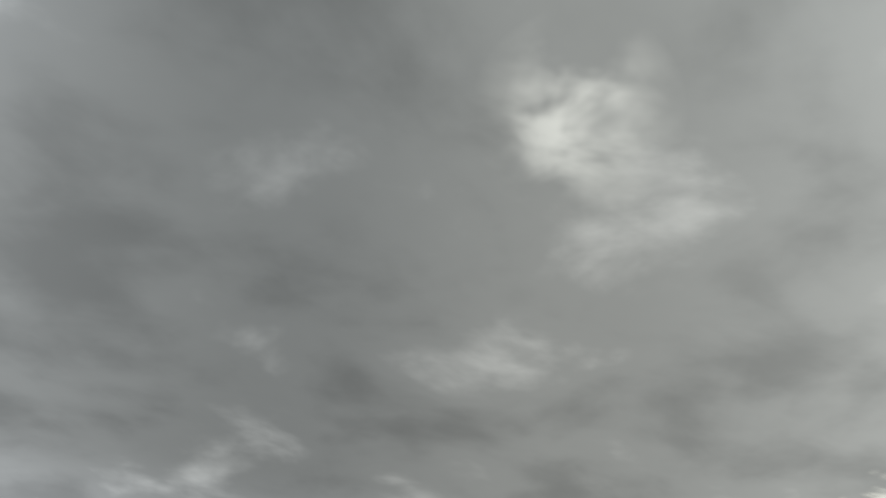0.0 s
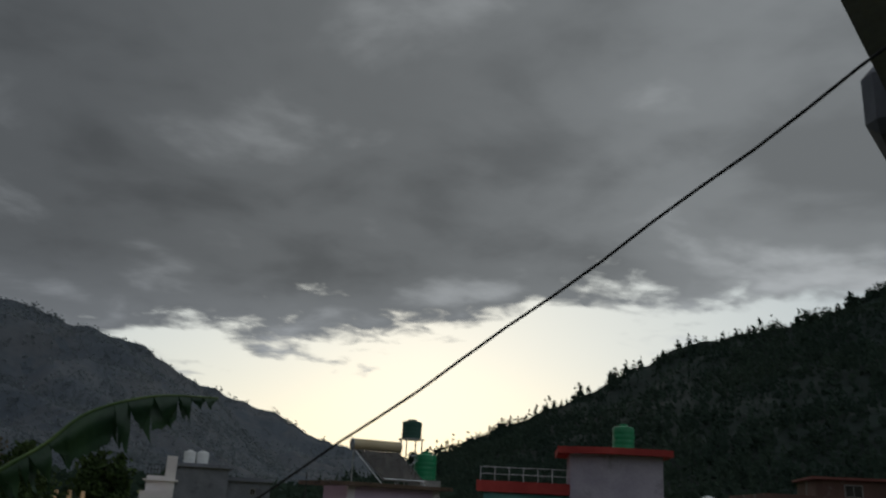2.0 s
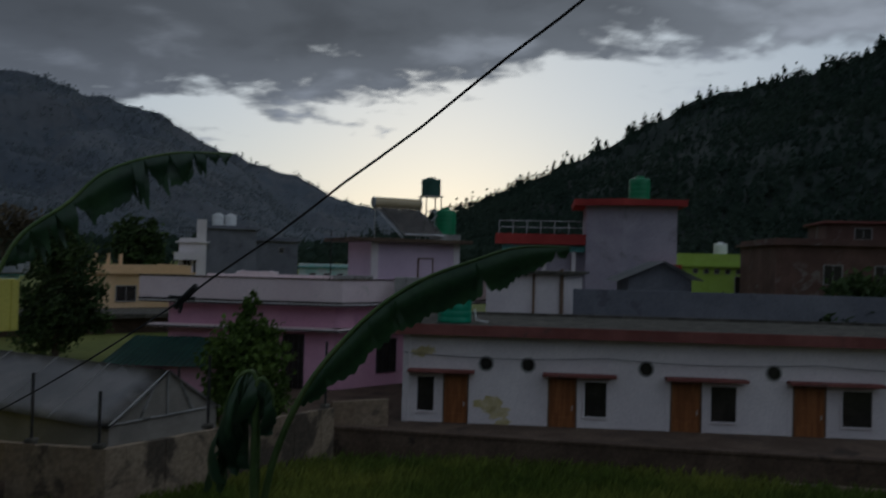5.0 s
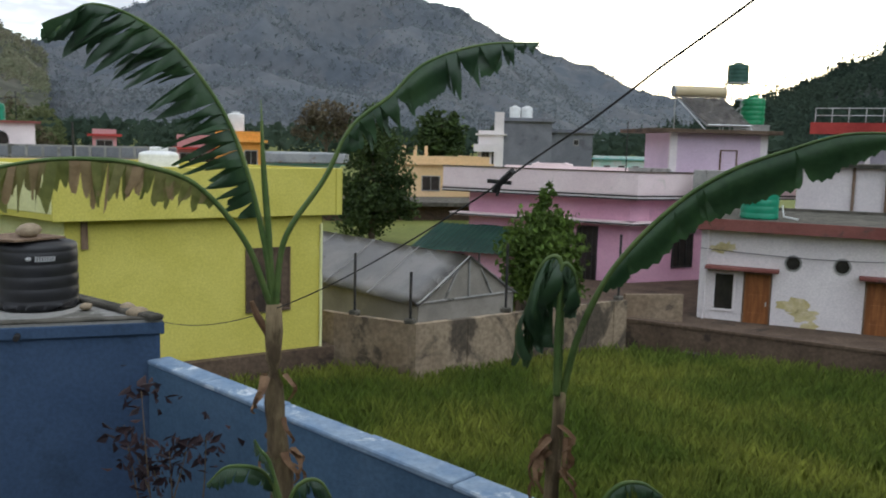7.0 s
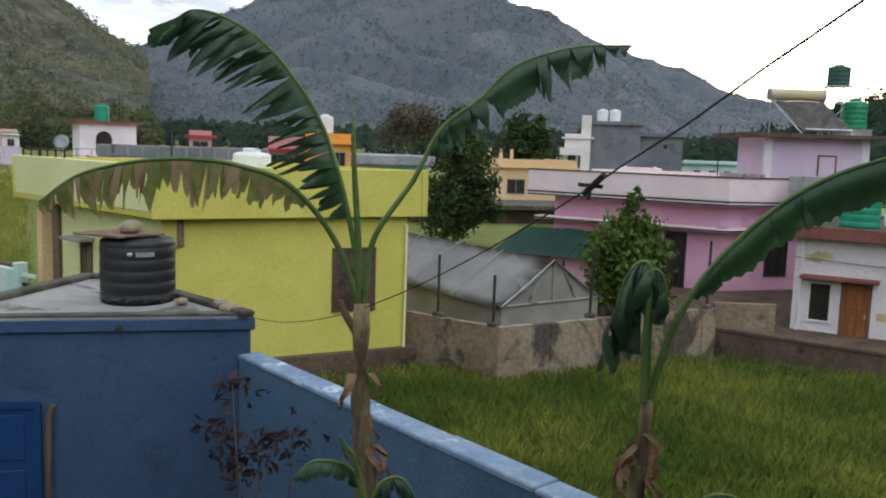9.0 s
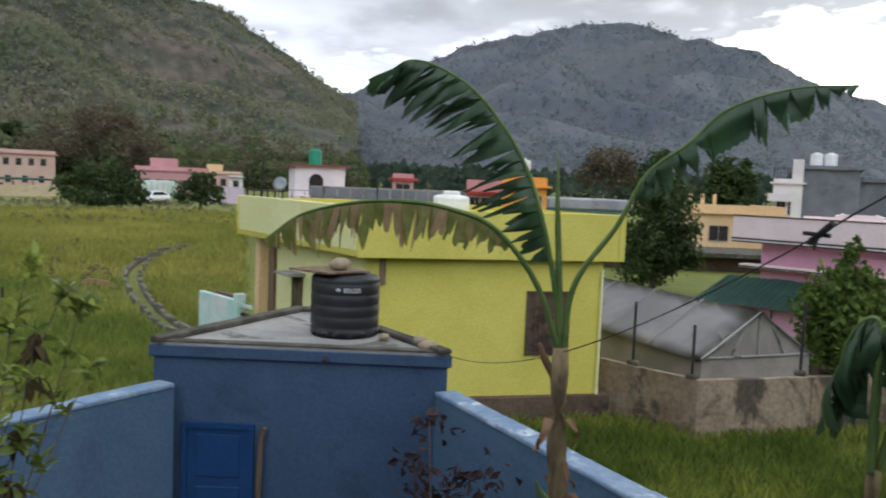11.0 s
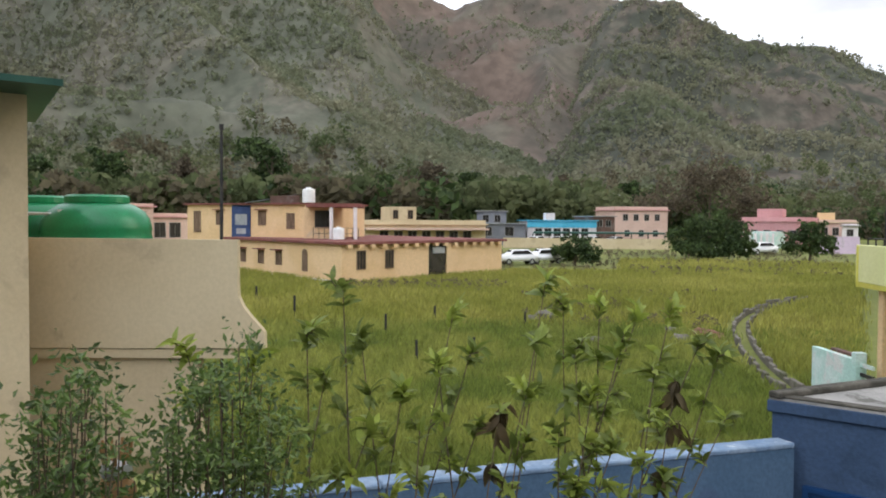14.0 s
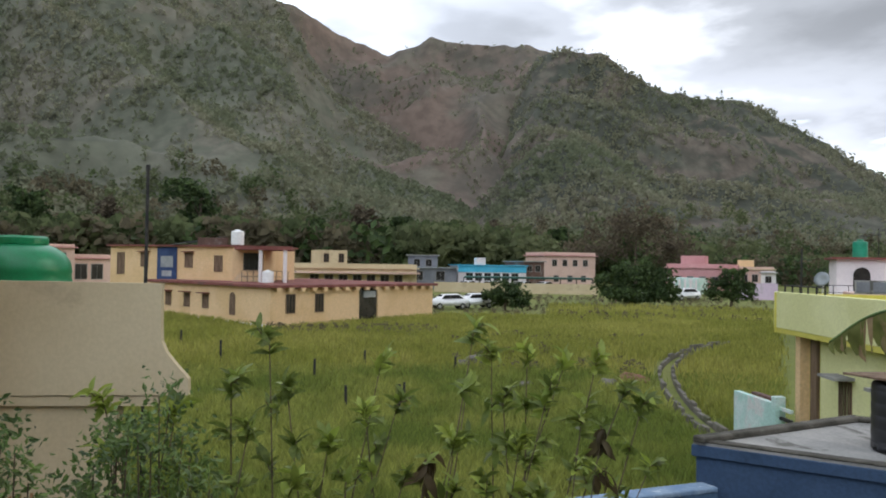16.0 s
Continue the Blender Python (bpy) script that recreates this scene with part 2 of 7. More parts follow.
M = dict(
    soil=mat("field_soil", (0.13, 0.15, 0.034), (0.18, 0.19, 0.05), 0.12, 4, stain=(0.13, 0.11, 0.05), stain_scale=0.05, stain_lo=0.62),
    grass=mat("grass_blade", (0.1, 0.147, 0.027), (0.25, 0.27, 0.055), 0.16, 3, lo=0.38, hi=0.64, rough=0.6, bump=0, grain=0.15, island=0.3, thin=0.35),
    meadow=mat("meadow_blade", (0.16, 0.205, 0.042), (0.29, 0.305, 0.075), 0.14, 3, lo=0.38, hi=0.64, rough=0.6, bump=0, grain=0.15, island=0.22, thin=0.35),
    rice=mat("rice_blade", (0.25, 0.262, 0.054), (0.35, 0.335, 0.085), 0.12, 3, rough=0.6, bump=0, grain=0.15, island=0.22, thin=0.35),
    yellow=mat("yellow_limewash", (0.55, 0.49, 0.1), (0.62, 0.555, 0.13), 0.5, 25, stain=(0.52, 0.47, 0.11), stain_scale=0.5, stain_lo=0.62),
    lemon=mat("pale_lemon_paint", (0.68, 0.67, 0.33), (0.75, 0.74, 0.4), 0.5, 25, stain=(0.58, 0.57, 0.34), stain_scale=0.6, stain_lo=0.63),
    # blue limewash twice: hut darkened as facing away from the light, walls lighter
    blue=mat("shaded_blue_limewash", (0.04, 0.071, 0.13), (0.052, 0.088, 0.153), 0.7, 22, stain=(0.035, 0.061, 0.107), stain_scale=0.8, stain_lo=0.57, bump=0.3),
    blue_wall=mat("lit_blue_limewash", (0.066, 0.12, 0.19), (0.084, 0.142, 0.216), 0.7, 22, stain=(0.073, 0.113, 0.186), stain_scale=0.8, stain_lo=0.57, bump=0.3),
    grey_lilac=mat("grey_lilac_paint", (0.34, 0.31, 0.36), (0.42, 0.38, 0.43), 0.4, 14, stain=(0.3, 0.28, 0.3), stain_scale=0.5),
    blue_cap=mat("weathered_blue_coping", (0.15, 0.225, 0.33), (0.23, 0.3, 0.385), 2.5, 18, stain=(0.5, 0.55, 0.6), stain_scale=3, stain_lo=0.58, bump=0.5),
    blue_door=mat("dark_blue_gloss_paint", (0.005, 0.038, 0.12), (0.008, 0.047, 0.145), 1, 30, rough=0.45, bump=0.05, spec=0.3),
    slab=mat("weathered_concrete", (0.25, 0.245, 0.23), (0.34, 0.325, 0.3), 1.2, 20, stain=(0.12, 0.115, 0.1), stain_scale=1.1, stain_lo=0.55, bump=0.5),
    moss=mat("mossy_concrete_edge", (0.05, 0.046, 0.036), (0.115, 0.105, 0.085), 2.5, 20, stain=(0.22, 0.2, 0.17), stain_scale=3, stain_lo=0.62, bump=0.7),
    stone=mat("stained_plaster_wall", (0.2, 0.145, 0.095), (0.29, 0.225, 0.155), 0.35, 8, stain=(0.085, 0.068, 0.05), stain_scale=0.5, stain_lo=0.52, bump=0.8, grain=0.2),
    mud=mat("mud_brick_wall", (0.08, 0.054, 0.037), (0.125, 0.087, 0.06), 0.8, 9, stain=(0.05, 0.036, 0.027), stain_scale=0.7, stain_lo=0.55, bump=0.8, grain=0.2),
    white=mat("aged_white_paint", (0.68, 0.625, 0.62), (0.76, 0.705, 0.69), 0.4, 20, stain=(0.56, 0.5, 0.42), stain_scale=0.35, stain_lo=0.66),
    patch=mat("peeling_ochre_patch", (0.5, 0.42, 0.2), (0.62, 0.54, 0.34), 2, 14, bump=0.4),
    maroon=mat("maroon_painted_fascia", (0.17, 0.06, 0.05), (0.23, 0.09, 0.075), 0.8, 20, stain=(0.13, 0.07, 0.06), stain_scale=1.2),
    pink=mat("pink_paint", (0.64, 0.34, 0.45), (0.71, 0.40, 0.51), 0.5, 22, stain=(0.58, 0.32, 0.42), stain_scale=0.7, stain_lo=0.6),
    blush=mat("pale_blush_paint", (0.74, 0.60, 0.60), (0.80, 0.67, 0.66), 0.5, 22, stain=(0.62, 0.54, 0.5), stain_scale=0.8, stain_lo=0.6),
    lilac=mat("lilac_paint", (0.56, 0.44, 0.54), (0.63, 0.50, 0.6), 0.5, 22, stain=(0.5, 0.42, 0.46), stain_scale=0.8, stain_lo=0.6),
    cream=mat("cream_plaster", (0.52, 0.42, 0.265), (0.575, 0.475, 0.31), 0.5, 18, stain=(0.46, 0.37, 0.24), stain_scale=0.8, stain_lo=0.55, bump=0.12, grain=0.04),
    peach=mat("peach_yellow_paint", (0.66, 0.455, 0.24), (0.73, 0.52, 0.3), 0.25, 10, stain=(0.6, 0.45, 0.3), stain_scale=0.3, stain_lo=0.62),
    salmon=mat("salmon_paint", (0.58, 0.40, 0.33), (0.66, 0.47, 0.39), 0.2, 8),
    rose=mat("rose_paint", (0.50, 0.25, 0.25), (0.57, 0.31, 0.31), 0.2, 8),
    orange=mat("orange_paint", (0.75, 0.32, 0.06), (0.82, 0.38, 0.09), 0.3, 10),
    red=mat("red_roof_paint", (0.3, 0.04, 0.035), (0.4, 0.06, 0.05), 0.5, 14),
    lime=mat("lime_green_paint", (0.36, 0.5, 0.08), (0.42, 0.57, 0.12), 0.3, 10),
    mint=mat("mint_paint", (0.42, 0.62, 0.55), (0.6, 0.7, 0.66), 0.9, 14, stain=(0.62, 0.63, 0.6), stain_scale=1, stain_lo=0.52),
    teal=mat("teal_sheet", (0.12, 0.32, 0.3), (0.18, 0.4, 0.37), 0.4, 8),
    sky_blue=mat("sky_blue_paint", (0.08, 0.42, 0.6), (0.12, 0.5, 0.68), 0.3, 8),
    grey=mat("grey_cement", (0.155, 0.16, 0.18), (0.205, 0.21, 0.23), 0.4, 10, stain=(0.12, 0.12, 0.135), stain_scale=0.5),
    brick=mat("raw_brickwork", (0.1, 0.058, 0.046), (0.145, 0.085, 0.068), 0.5, 12, stain=(0.19, 0.16, 0.14), stain_scale=0.6),
    tin=mat("faded_corrugated_tin", (0.25, 0.27, 0.28), (0.36, 0.37, 0.37), 0.6, 10, rough=0.5, metal=0.3, stain=(0.2, 0.13, 0.09), stain_scale=0.9, stain_lo=0.6),
    green_tin=mat("green_tin_roof", (0.018, 0.062, 0.046), (0.03, 0.088, 0.064), 0.8, 12, rough=0.5),
    tarp=mat("grey_shade_net", (0.36, 0.35, 0.35), (0.47, 0.45, 0.44), 0.5, 40, rough=0.75, stain=(0.3, 0.27, 0.24), stain_scale=0.6, stain_lo=0.6),
    net=mat("dull_net_wall", (0.22, 0.20, 0.17), (0.31, 0.28, 0.24), 0.6, 30, rough=0.9),
    wood=mat("brown_varnished_door", (0.2, 0.075, 0.025), (0.3, 0.12, 0.04), 1.2, 12, rough=0.5, stretch=(6, 6, 0.6)),
    old_wood=mat("grey_brown_old_wood", (0.13, 0.085, 0.055), (0.22, 0.15, 0.1), 1.5, 15, stretch=(6, 6, 0.7)),
    dark=mat("dark_window_glass", (0.02, 0.018, 0.016), (0.035, 0.03, 0.026), 1.0, 10, rough=0.25, bump=0.02, spec=0.5),
    iron=mat("dark_painted_iron", (0.03, 0.03, 0.032), (0.06, 0.055, 0.05), 3, 40, rough=0.6, metal=0.4),
    steel=mat("galvanised_steel", (0.45, 0.45, 0.45), (0.6, 0.6, 0.6), 3, 40, rough=0.4, metal=0.8),
    black_tank=mat("black_tank_plastic", (0.016, 0.016, 0.018), (0.026, 0.026, 0.03), 2, 40, rough=0.42, bump=0.05, spec=0.4, stain=(0.06, 0.057, 0.053), stain_scale=2.2, stain_lo=0.64),
    tank_mark=mat("pale_printed_mark", (0.3, 0.3, 0.31), (0.4, 0.4, 0.4), 3, 40),
    green_tank=mat("green_tank_plastic", (0.008, 0.19, 0.07), (0.012, 0.24, 0.09), 2, 40, rough=0.35, bump=0.03, spec=0.5),
    # green plastic dulled in its colour, as it stands against the bright sky
    dull_tank=mat("backlit_green_plastic", (0.025, 0.075, 0.055), (0.04, 0.1, 0.075), 2, 40, rough=0.45, bump=0.03),
    teal_tank=mat("sea_green_tank_plastic", (0.009, 0.215, 0.115), (0.015, 0.275, 0.155), 2, 40, rough=0.4, bump=0.03, spec=0.5),
    white_tank=mat("white_tank_plastic", (0.7, 0.7, 0.68), (0.8, 0.8, 0.78), 2, 30, rough=0.4),
    tube=mat("dark_solar_tube_glass", (0.1, 0.09, 0.08), (0.2, 0.18, 0.16), 3, 30, rough=0.2, spec=0.6),
    rock=mat("tan_field_stone", (0.27, 0.21, 0.14), (0.4, 0.32, 0.22), 5, 40, bump=0.6),
    drain=mat("grey_drain_concrete", (0.11, 0.1, 0.08), (0.17, 0.155, 0.125), 1.5, 15, stain=(0.09, 0.09, 0.055), stain_scale=0.7, bump=0.6),
    cable=mat("black_cable_sheath", (0.02, 0.02, 0.02), (0.035, 0.033, 0.03), 6, 60, rough=0.6),
    banana=mat("banana_leaf", (0.024, 0.057, 0.024), (0.042, 0.088, 0.034), 2.5, 25, rough=0.4, bump=0.1, spec=0.5, thin=0.28),
    banana_young=mat("fresh_banana_leaf", (0.034, 0.082, 0.03), (0.055, 0.118, 0.042), 2.5, 25, rough=0.4, bump=0.1, spec=0.5, thin=0.3),
    banana_dry=mat("drying_banana_leaf", (0.15, 0.165, 0.04), (0.2, 0.205, 0.06), 3.5, 25, rough=0.6, bump=0.1, spec=0.3, thin=0.35, other=(0.34, 0.235, 0.13), stain=(0.3, 0.21, 0.11), stain_scale=5.0, stain_lo=0.58),
    banana_brown=mat("withered_leaf", (0.16, 0.09, 0.05), (0.26, 0.16, 0.09), 5, 25, rough=0.8, thin=0.2),
    withered=mat("dark_withered_leaf", (0.03, 0.02, 0.024), (0.06, 0.036, 0.04), 5, 25, rough=0.7, bump=0.1, island=0.3, thin=0.2),
    rib=mat("banana_midrib", (0.075, 0.125, 0.035), (0.12, 0.17, 0.05), 3, 25, rough=0.45),
    stem=mat("banana_stem_sheath", (0.10, 0.07, 0.04), (0.24, 0.18, 0.10), 4, 22, stretch=(3, 3, 0.7), bump=0.6, stain=(0.2, 0.22, 0.07), stain_scale=2.5, stain_lo=0.56),
    leaf=mat("shrub_leaf", (0.15, 0.2, 0.04), (0.23, 0.28, 0.06), 3, 30, rough=0.45, bump=0.05, spec=0.4, island=0.3, thin=0.4),
    young=mat("young_shrub_leaf", (0.27, 0.34, 0.06), (0.38, 0.44, 0.09), 3, 30, rough=0.45, bump=0.05, spec=0.4, island=0.25, thin=0.4),
    small_leaf=mat("small_dark_leaf", (0.085, 0.145, 0.034), (0.14, 0.205, 0.052), 3, 30, rough=0.4, bump=0.05, spec=0.5, island=0.4, thin=0.3),
    old_leaf=mat("rusty_old_leaf", (0.085, 0.065, 0.03), (0.13, 0.09, 0.045), 3, 30, rough=0.6, bump=0.05, island=0.3, thin=0.2),
    twig=mat("brown_twig_bark", (0.1, 0.075, 0.05), (0.16, 0.12, 0.08), 8, 60, bump=0.4),
    crown=mat("tree_foliage", (0.04, 0.066, 0.024), (0.07, 0.104, 0.036), 0.4, 6, rough=0.7, bump=0, island=0.4, thin=0.3),
    crown_light=mat("light_tree_foliage", (0.085, 0.14, 0.028), (0.135, 0.2, 0.045), 0.4, 6, rough=0.7, bump=0, island=0.4, thin=0.25),
    crown_dry=mat("dry_tree_foliage", (0.105, 0.085, 0.06), (0.15, 0.122, 0.088), 0.3, 6, rough=0.8, bump=0, island=0.3, thin=0.3),
    bark=mat("tree_bark", (0.08, 0.06, 0.045), (0.14, 0.11, 0.08), 2, 18, bump=0.6, stretch=(3, 3, 0.6)),
    # distance haze is mixed into this base colour: blue-grey and low in contrast
    hill_far=mat("hazed_blue_hillside", (0.086, 0.098, 0.112), (0.104, 0.109, 0.116), 0.008, 0.09, bump=0.12, relief=1.0, lo=0.4, hi=0.62, grain=0.1, stain=(0.078, 0.091, 0.106), stain_scale=0.02, stain_lo=0.5),
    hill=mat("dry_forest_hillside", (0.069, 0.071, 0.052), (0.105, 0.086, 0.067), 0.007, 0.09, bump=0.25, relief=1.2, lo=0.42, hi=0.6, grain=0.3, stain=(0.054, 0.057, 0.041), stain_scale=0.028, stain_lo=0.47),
    # lightened and flattened for the haze before this mountainside
    hill_east=mat("hazed_scrub_hillside", (0.1, 0.104, 0.074), (0.124, 0.114, 0.085), 0.01, 0.1, bump=0.2, relief=1.2, lo=0.4, hi=0.62, grain=0.2, stain=(0.09, 0.094, 0.066), stain_scale=0.028, stain_lo=0.48),
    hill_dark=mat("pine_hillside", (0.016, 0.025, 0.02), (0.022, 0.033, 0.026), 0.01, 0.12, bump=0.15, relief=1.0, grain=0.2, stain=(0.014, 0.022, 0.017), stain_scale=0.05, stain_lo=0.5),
    # the reddish tone stands in for low sun on the crest
    crag=mat("sunlit_red_crag", (0.09, 0.08, 0.062), (0.14, 0.102, 0.08), 0.012, 0.08, bump=0.2, relief=1.2, grain=0.2, stain=(0.12, 0.105, 0.078), stain_scale=0.015, stain_lo=0.53),
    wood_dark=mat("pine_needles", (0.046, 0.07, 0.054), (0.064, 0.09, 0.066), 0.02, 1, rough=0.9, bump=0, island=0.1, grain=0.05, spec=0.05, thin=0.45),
    # far leaves carry the haze in their colour: pale and bluish
    wood_far=mat("hazed_far_foliage", (0.175, 0.2, 0.215), (0.21, 0.23, 0.24), 0.008, 1, rough=0.9, bump=0, island=0.05, grain=0.05, spec=0.05, thin=0.45),
    # paler than real leaves: haze is put into the colour
    wood_mid=mat("hazed_mixed_foliage", (0.185, 0.205, 0.13), (0.26, 0.252, 0.175), 0.01, 1, rough=0.9, bump=0, island=0.1, grain=0.05, spec=0.05, thin=0.5),
    wood_low=mat("valley_tree_foliage", (0.092, 0.12, 0.055), (0.148, 0.162, 0.084), 0.03, 1, rough=0.9, bump=0, island=0.2, grain=0.05, spec=0.05, thin=0.48),
    wood_dry=mat("dry_valley_foliage", (0.122, 0.106, 0.07), (0.168, 0.144, 0.098), 0.03, 1, rough=0.9, bump=0, island=0.2, grain=0.05, spec=0.05, thin=0.48),
    car=mat("white_car_paint", (0.72, 0.72, 0.72), (0.78, 0.78, 0.78), 1, 10, rough=0.3, bump=0, spec=0.6),
    tyre=mat("black_rubber", (0.02, 0.02, 0.02), (0.035, 0.035, 0.035), 5, 30),
    banner=mat("navy_printed_cloth", (0.03, 0.05, 0.12), (0.05, 0.08, 0.17), 1, 20),
    clay_pot=mat("orange_clay", (0.3, 0.16, 0.07), (0.38, 0.22, 0.1), 4, 30),
    clay=mat("red_clay_heap", (0.14, 0.07, 0.045), (0.2, 0.1, 0.065), 2, 10, bump=0.6),
)

# ---- helpers for shapes ----
def P(az, d, z=0.0):
    """A place by its bearing (degrees, left of ahead) and distance from the watcher."""
    return Vector((-d * math.sin(radians(az)), d * math.cos(radians(az)), z))


def thing(name, label, category, group="", kind=""):
    return tagged(new(name), label, category, group, kind)


def mesh_of(bm, name, material, smooth=False):
    me = bpy.data.meshes.new(name)
    bm.to_mesh(me)
    bm.free()
    me.materials.append(material)
    if smooth:
        me.shade_smooth()
    return me


def part(name, bm, material, parent=None, label="", smooth=False):
    ob = new(name, mesh_of(bm, name, material, smooth))
    ob.parent = parent
    if label:
        ob["label"] = label
    return ob


def bulk(name, verts, faces, material, parent=None, label="", smooth=False):
    me = bpy.data.meshes.new(name)
    me.from_pydata(verts, [], faces)
    me.materials.append(material)
    if smooth:
        me.shade_smooth()
    ob = new(name, me)
    ob.parent = parent
    if label:
        ob["label"] = label
    return ob


def prism(poly, z0, z1, bevel=0.0, bm=None):
    """An upright solid over a plan outline."""
    bm = bm or bmesh.new()
    lo = [bm.verts.new((p[0], p[1], z0)) for p in poly]
    hi = [bm.verts.new((p[0], p[1], z1)) for p in poly]
    n = len(poly)
    fs = [bm.faces.new(hi), bm.faces.new(lo[::-1])]
    for i in range(n):
        fs.append(bm.faces.new((lo[i], lo[(i + 1) % n], hi[(i + 1) % n], hi[i])))
    bmesh.ops.recalc_face_normals(bm, faces=fs)
    if bevel:
        bmesh.ops.bevel(bm, geom=list({e for f in fs for e in f.edges}), offset=bevel, segments=1, affect="EDGES")
    return bm


class Face:
    """One upright side of a building, from a to b as seen from outside, left to right."""

    def __init__(self, a, b):
        self.a, self.b = Vector(a[:2]), Vector(b[:2])
        self.u = (self.b - self.a).normalized()
        self.n = Vector((self.u.y, -self.u.x))
        self.length = (self.b - self.a).length

    def at(self, u, out=0.0, z=0.0):
        p = self.a + self.u * u + self.n * out
        return Vector((p.x, p.y, z))

    def along(self, az):
        """How far along this side the bearing az meets it."""
        d = P(az, 1)
        k = self.u.x * d.y - self.u.y * d.x
        return (self.a.y * d.x - self.a.x * d.y) / k

    def box(self, u0, u1, z0, z1, o0, o1, bevel=0.0, bm=None):
        return prism([self.at(u0, o1), self.at(u1, o1), self.at(u1, o0), self.at(u0, o0)], z0, z1, bevel, bm)


def cyl(a, b, r0, r1=None, seg=12, bm=None, cap=True):
    bm = bm or bmesh.new()
    a, b = Vector(a), Vector(b)
    r1 = r0 if r1 is None else r1
    q = (b - a).to_track_quat("Z", "Y")
    rings = []
    for c, r in ((a, r0), (b, r1)):
        rings.append([bm.verts.new(c + q @ Vector((r * math.cos(2 * math.pi * i / seg), r * math.sin(2 * math.pi * i / seg), 0))) for i in range(seg)])
    for i in range(seg):
        bm.faces.new((rings[0][i], rings[0][(i + 1) % seg], rings[1][(i + 1) % seg], rings[1][i]))
    if cap:
        bm.faces.new(rings[0][::-1])
        bm.faces.new(rings[1])
    return bm


def tube(points, radii, seg=8, bm=None):
    """A round limb through points."""
    bm = bm or bmesh.new()
    points = [Vector(p) for p in points]
    rings = []
    for i, p in enumerate(points):
        t = points[min(i + 1, len(points) - 1)] - points[max(i - 1, 0)]
        q = t.to_track_quat("Z", "Y")
        r = radii[i] if isinstance(radii, (list, tuple)) else radii
        rings.append([bm.verts.new(p + q @ Vector((r * math.cos(2 * math.pi * k / seg), r * math.sin(2 * math.pi * k / seg), 0))) for k in range(seg)])
    for a, b in zip(rings, rings[1:]):
        for k in range(seg):
            bm.faces.new((a[k], a[(k + 1) % seg], b[(k + 1) % seg], b[k]))
    bm.faces.new(rings[0][::-1])
    bm.faces.new(rings[-1])
    return bm


def lathe(c, profile, seg=28, bm=None):
    """A turned body: profile of (radius, height) from the bottom up."""
    bm = bm or bmesh.new()
    rings = [[bm.verts.new((c[0] + r * math.cos(2 * math.pi * k / seg), c[1] + r * math.sin(2 * math.pi * k / seg), c[2] + z)) for k in range(seg)] for r, z in profile]
    for a, b in zip(rings, rings[1:]):
        for k in range(seg):
            bm.faces.new((a[k], a[(k + 1) % seg], b[(k + 1) % seg], b[k]))
    bm.faces.new(rings[0][::-1])
    bm.faces.new(rings[-1])
    return bm


def curve_points(ctrl, n):
    """A smooth line through control places."""
    c = [Vector(p) for p in ctrl]
    c = [2 * c[0] - c[1]] + c + [2 * c[-1] - c[-2]]
    out = []
    segs = len(c) - 3
    for i in range(n):
        s = min(i / (n - 1) * segs, segs - 1e-6)
        k, f = int(s), s - int(s)
        p0, p1, p2, p3 = c[k:k + 4]
        out.append(0.5 * ((2 * p1) + (p2 - p0) * f + (2 * p0 - 5 * p1 + 4 * p2 - p3) * f * f + (3 * p1 - p0 - 3 * p2 + p3) * f ** 3))
    return out


def smooth(x):
    x = min(max(x, 0.0), 1.0)
    return x * x * (3 - 2 * x)


def ground_z(x, y):
    r = math.hypot(x, y)
    return -1.6 + 1.6 * smooth((r - 30) / 30) + 0.02 * max(0.0, min(r, 500) - 60)


# ---- the ground ----
def build_ground():
    radii = [0, 3, 6, 9, 12, 15, 18, 21, 24, 27, 30, 33, 36, 39, 42, 46, 50, 54, 58, 62, 68, 75, 85, 100, 120, 150, 190, 240, 300, 380, 480, 700, 1200, 2200, 4000]
    seg = 160
    verts, faces = [(0, 0, ground_z(0, 0))], []
    for r in radii[1:]:
        for k in range(seg):
            a = 2 * math.pi * k / seg
            x, y = r * math.cos(a), r * math.sin(a)
            z = ground_z(x, y) + (0.09 * noise.noise(Vector((x * 0.3, y * 0.3, 0))) if r < 120 else 0)
            verts.append((x, y, z))
    for k in range(seg):
        faces.append((0, 1 + k, 1 + (k + 1) % seg))
    for i in range(len(radii) - 2):
        a, b = 1 + i * seg, 1 + (i + 1) * seg
        for k in range(seg):
            faces.append((a + k, b + k, b + (k + 1) % seg, a + (k + 1) % seg))
    tagged(bulk("ground", verts, faces, M["soil"], smooth=True), "grassy valley floor of terraced fields", "ground", kind="structure")


build_ground()


# ---- hills ----
def profile(ctrl, az):
    for (a0, e0), (a1, e1) in zip(ctrl, ctrl[1:]):
        if a0 <= az <= a1:
            f = (az - a0) / (a1 - a0)
            return e0 + (e1 - e0) * f
    return ctrl[0][1] if az < ctrl[0][0] else ctrl[-1][1]


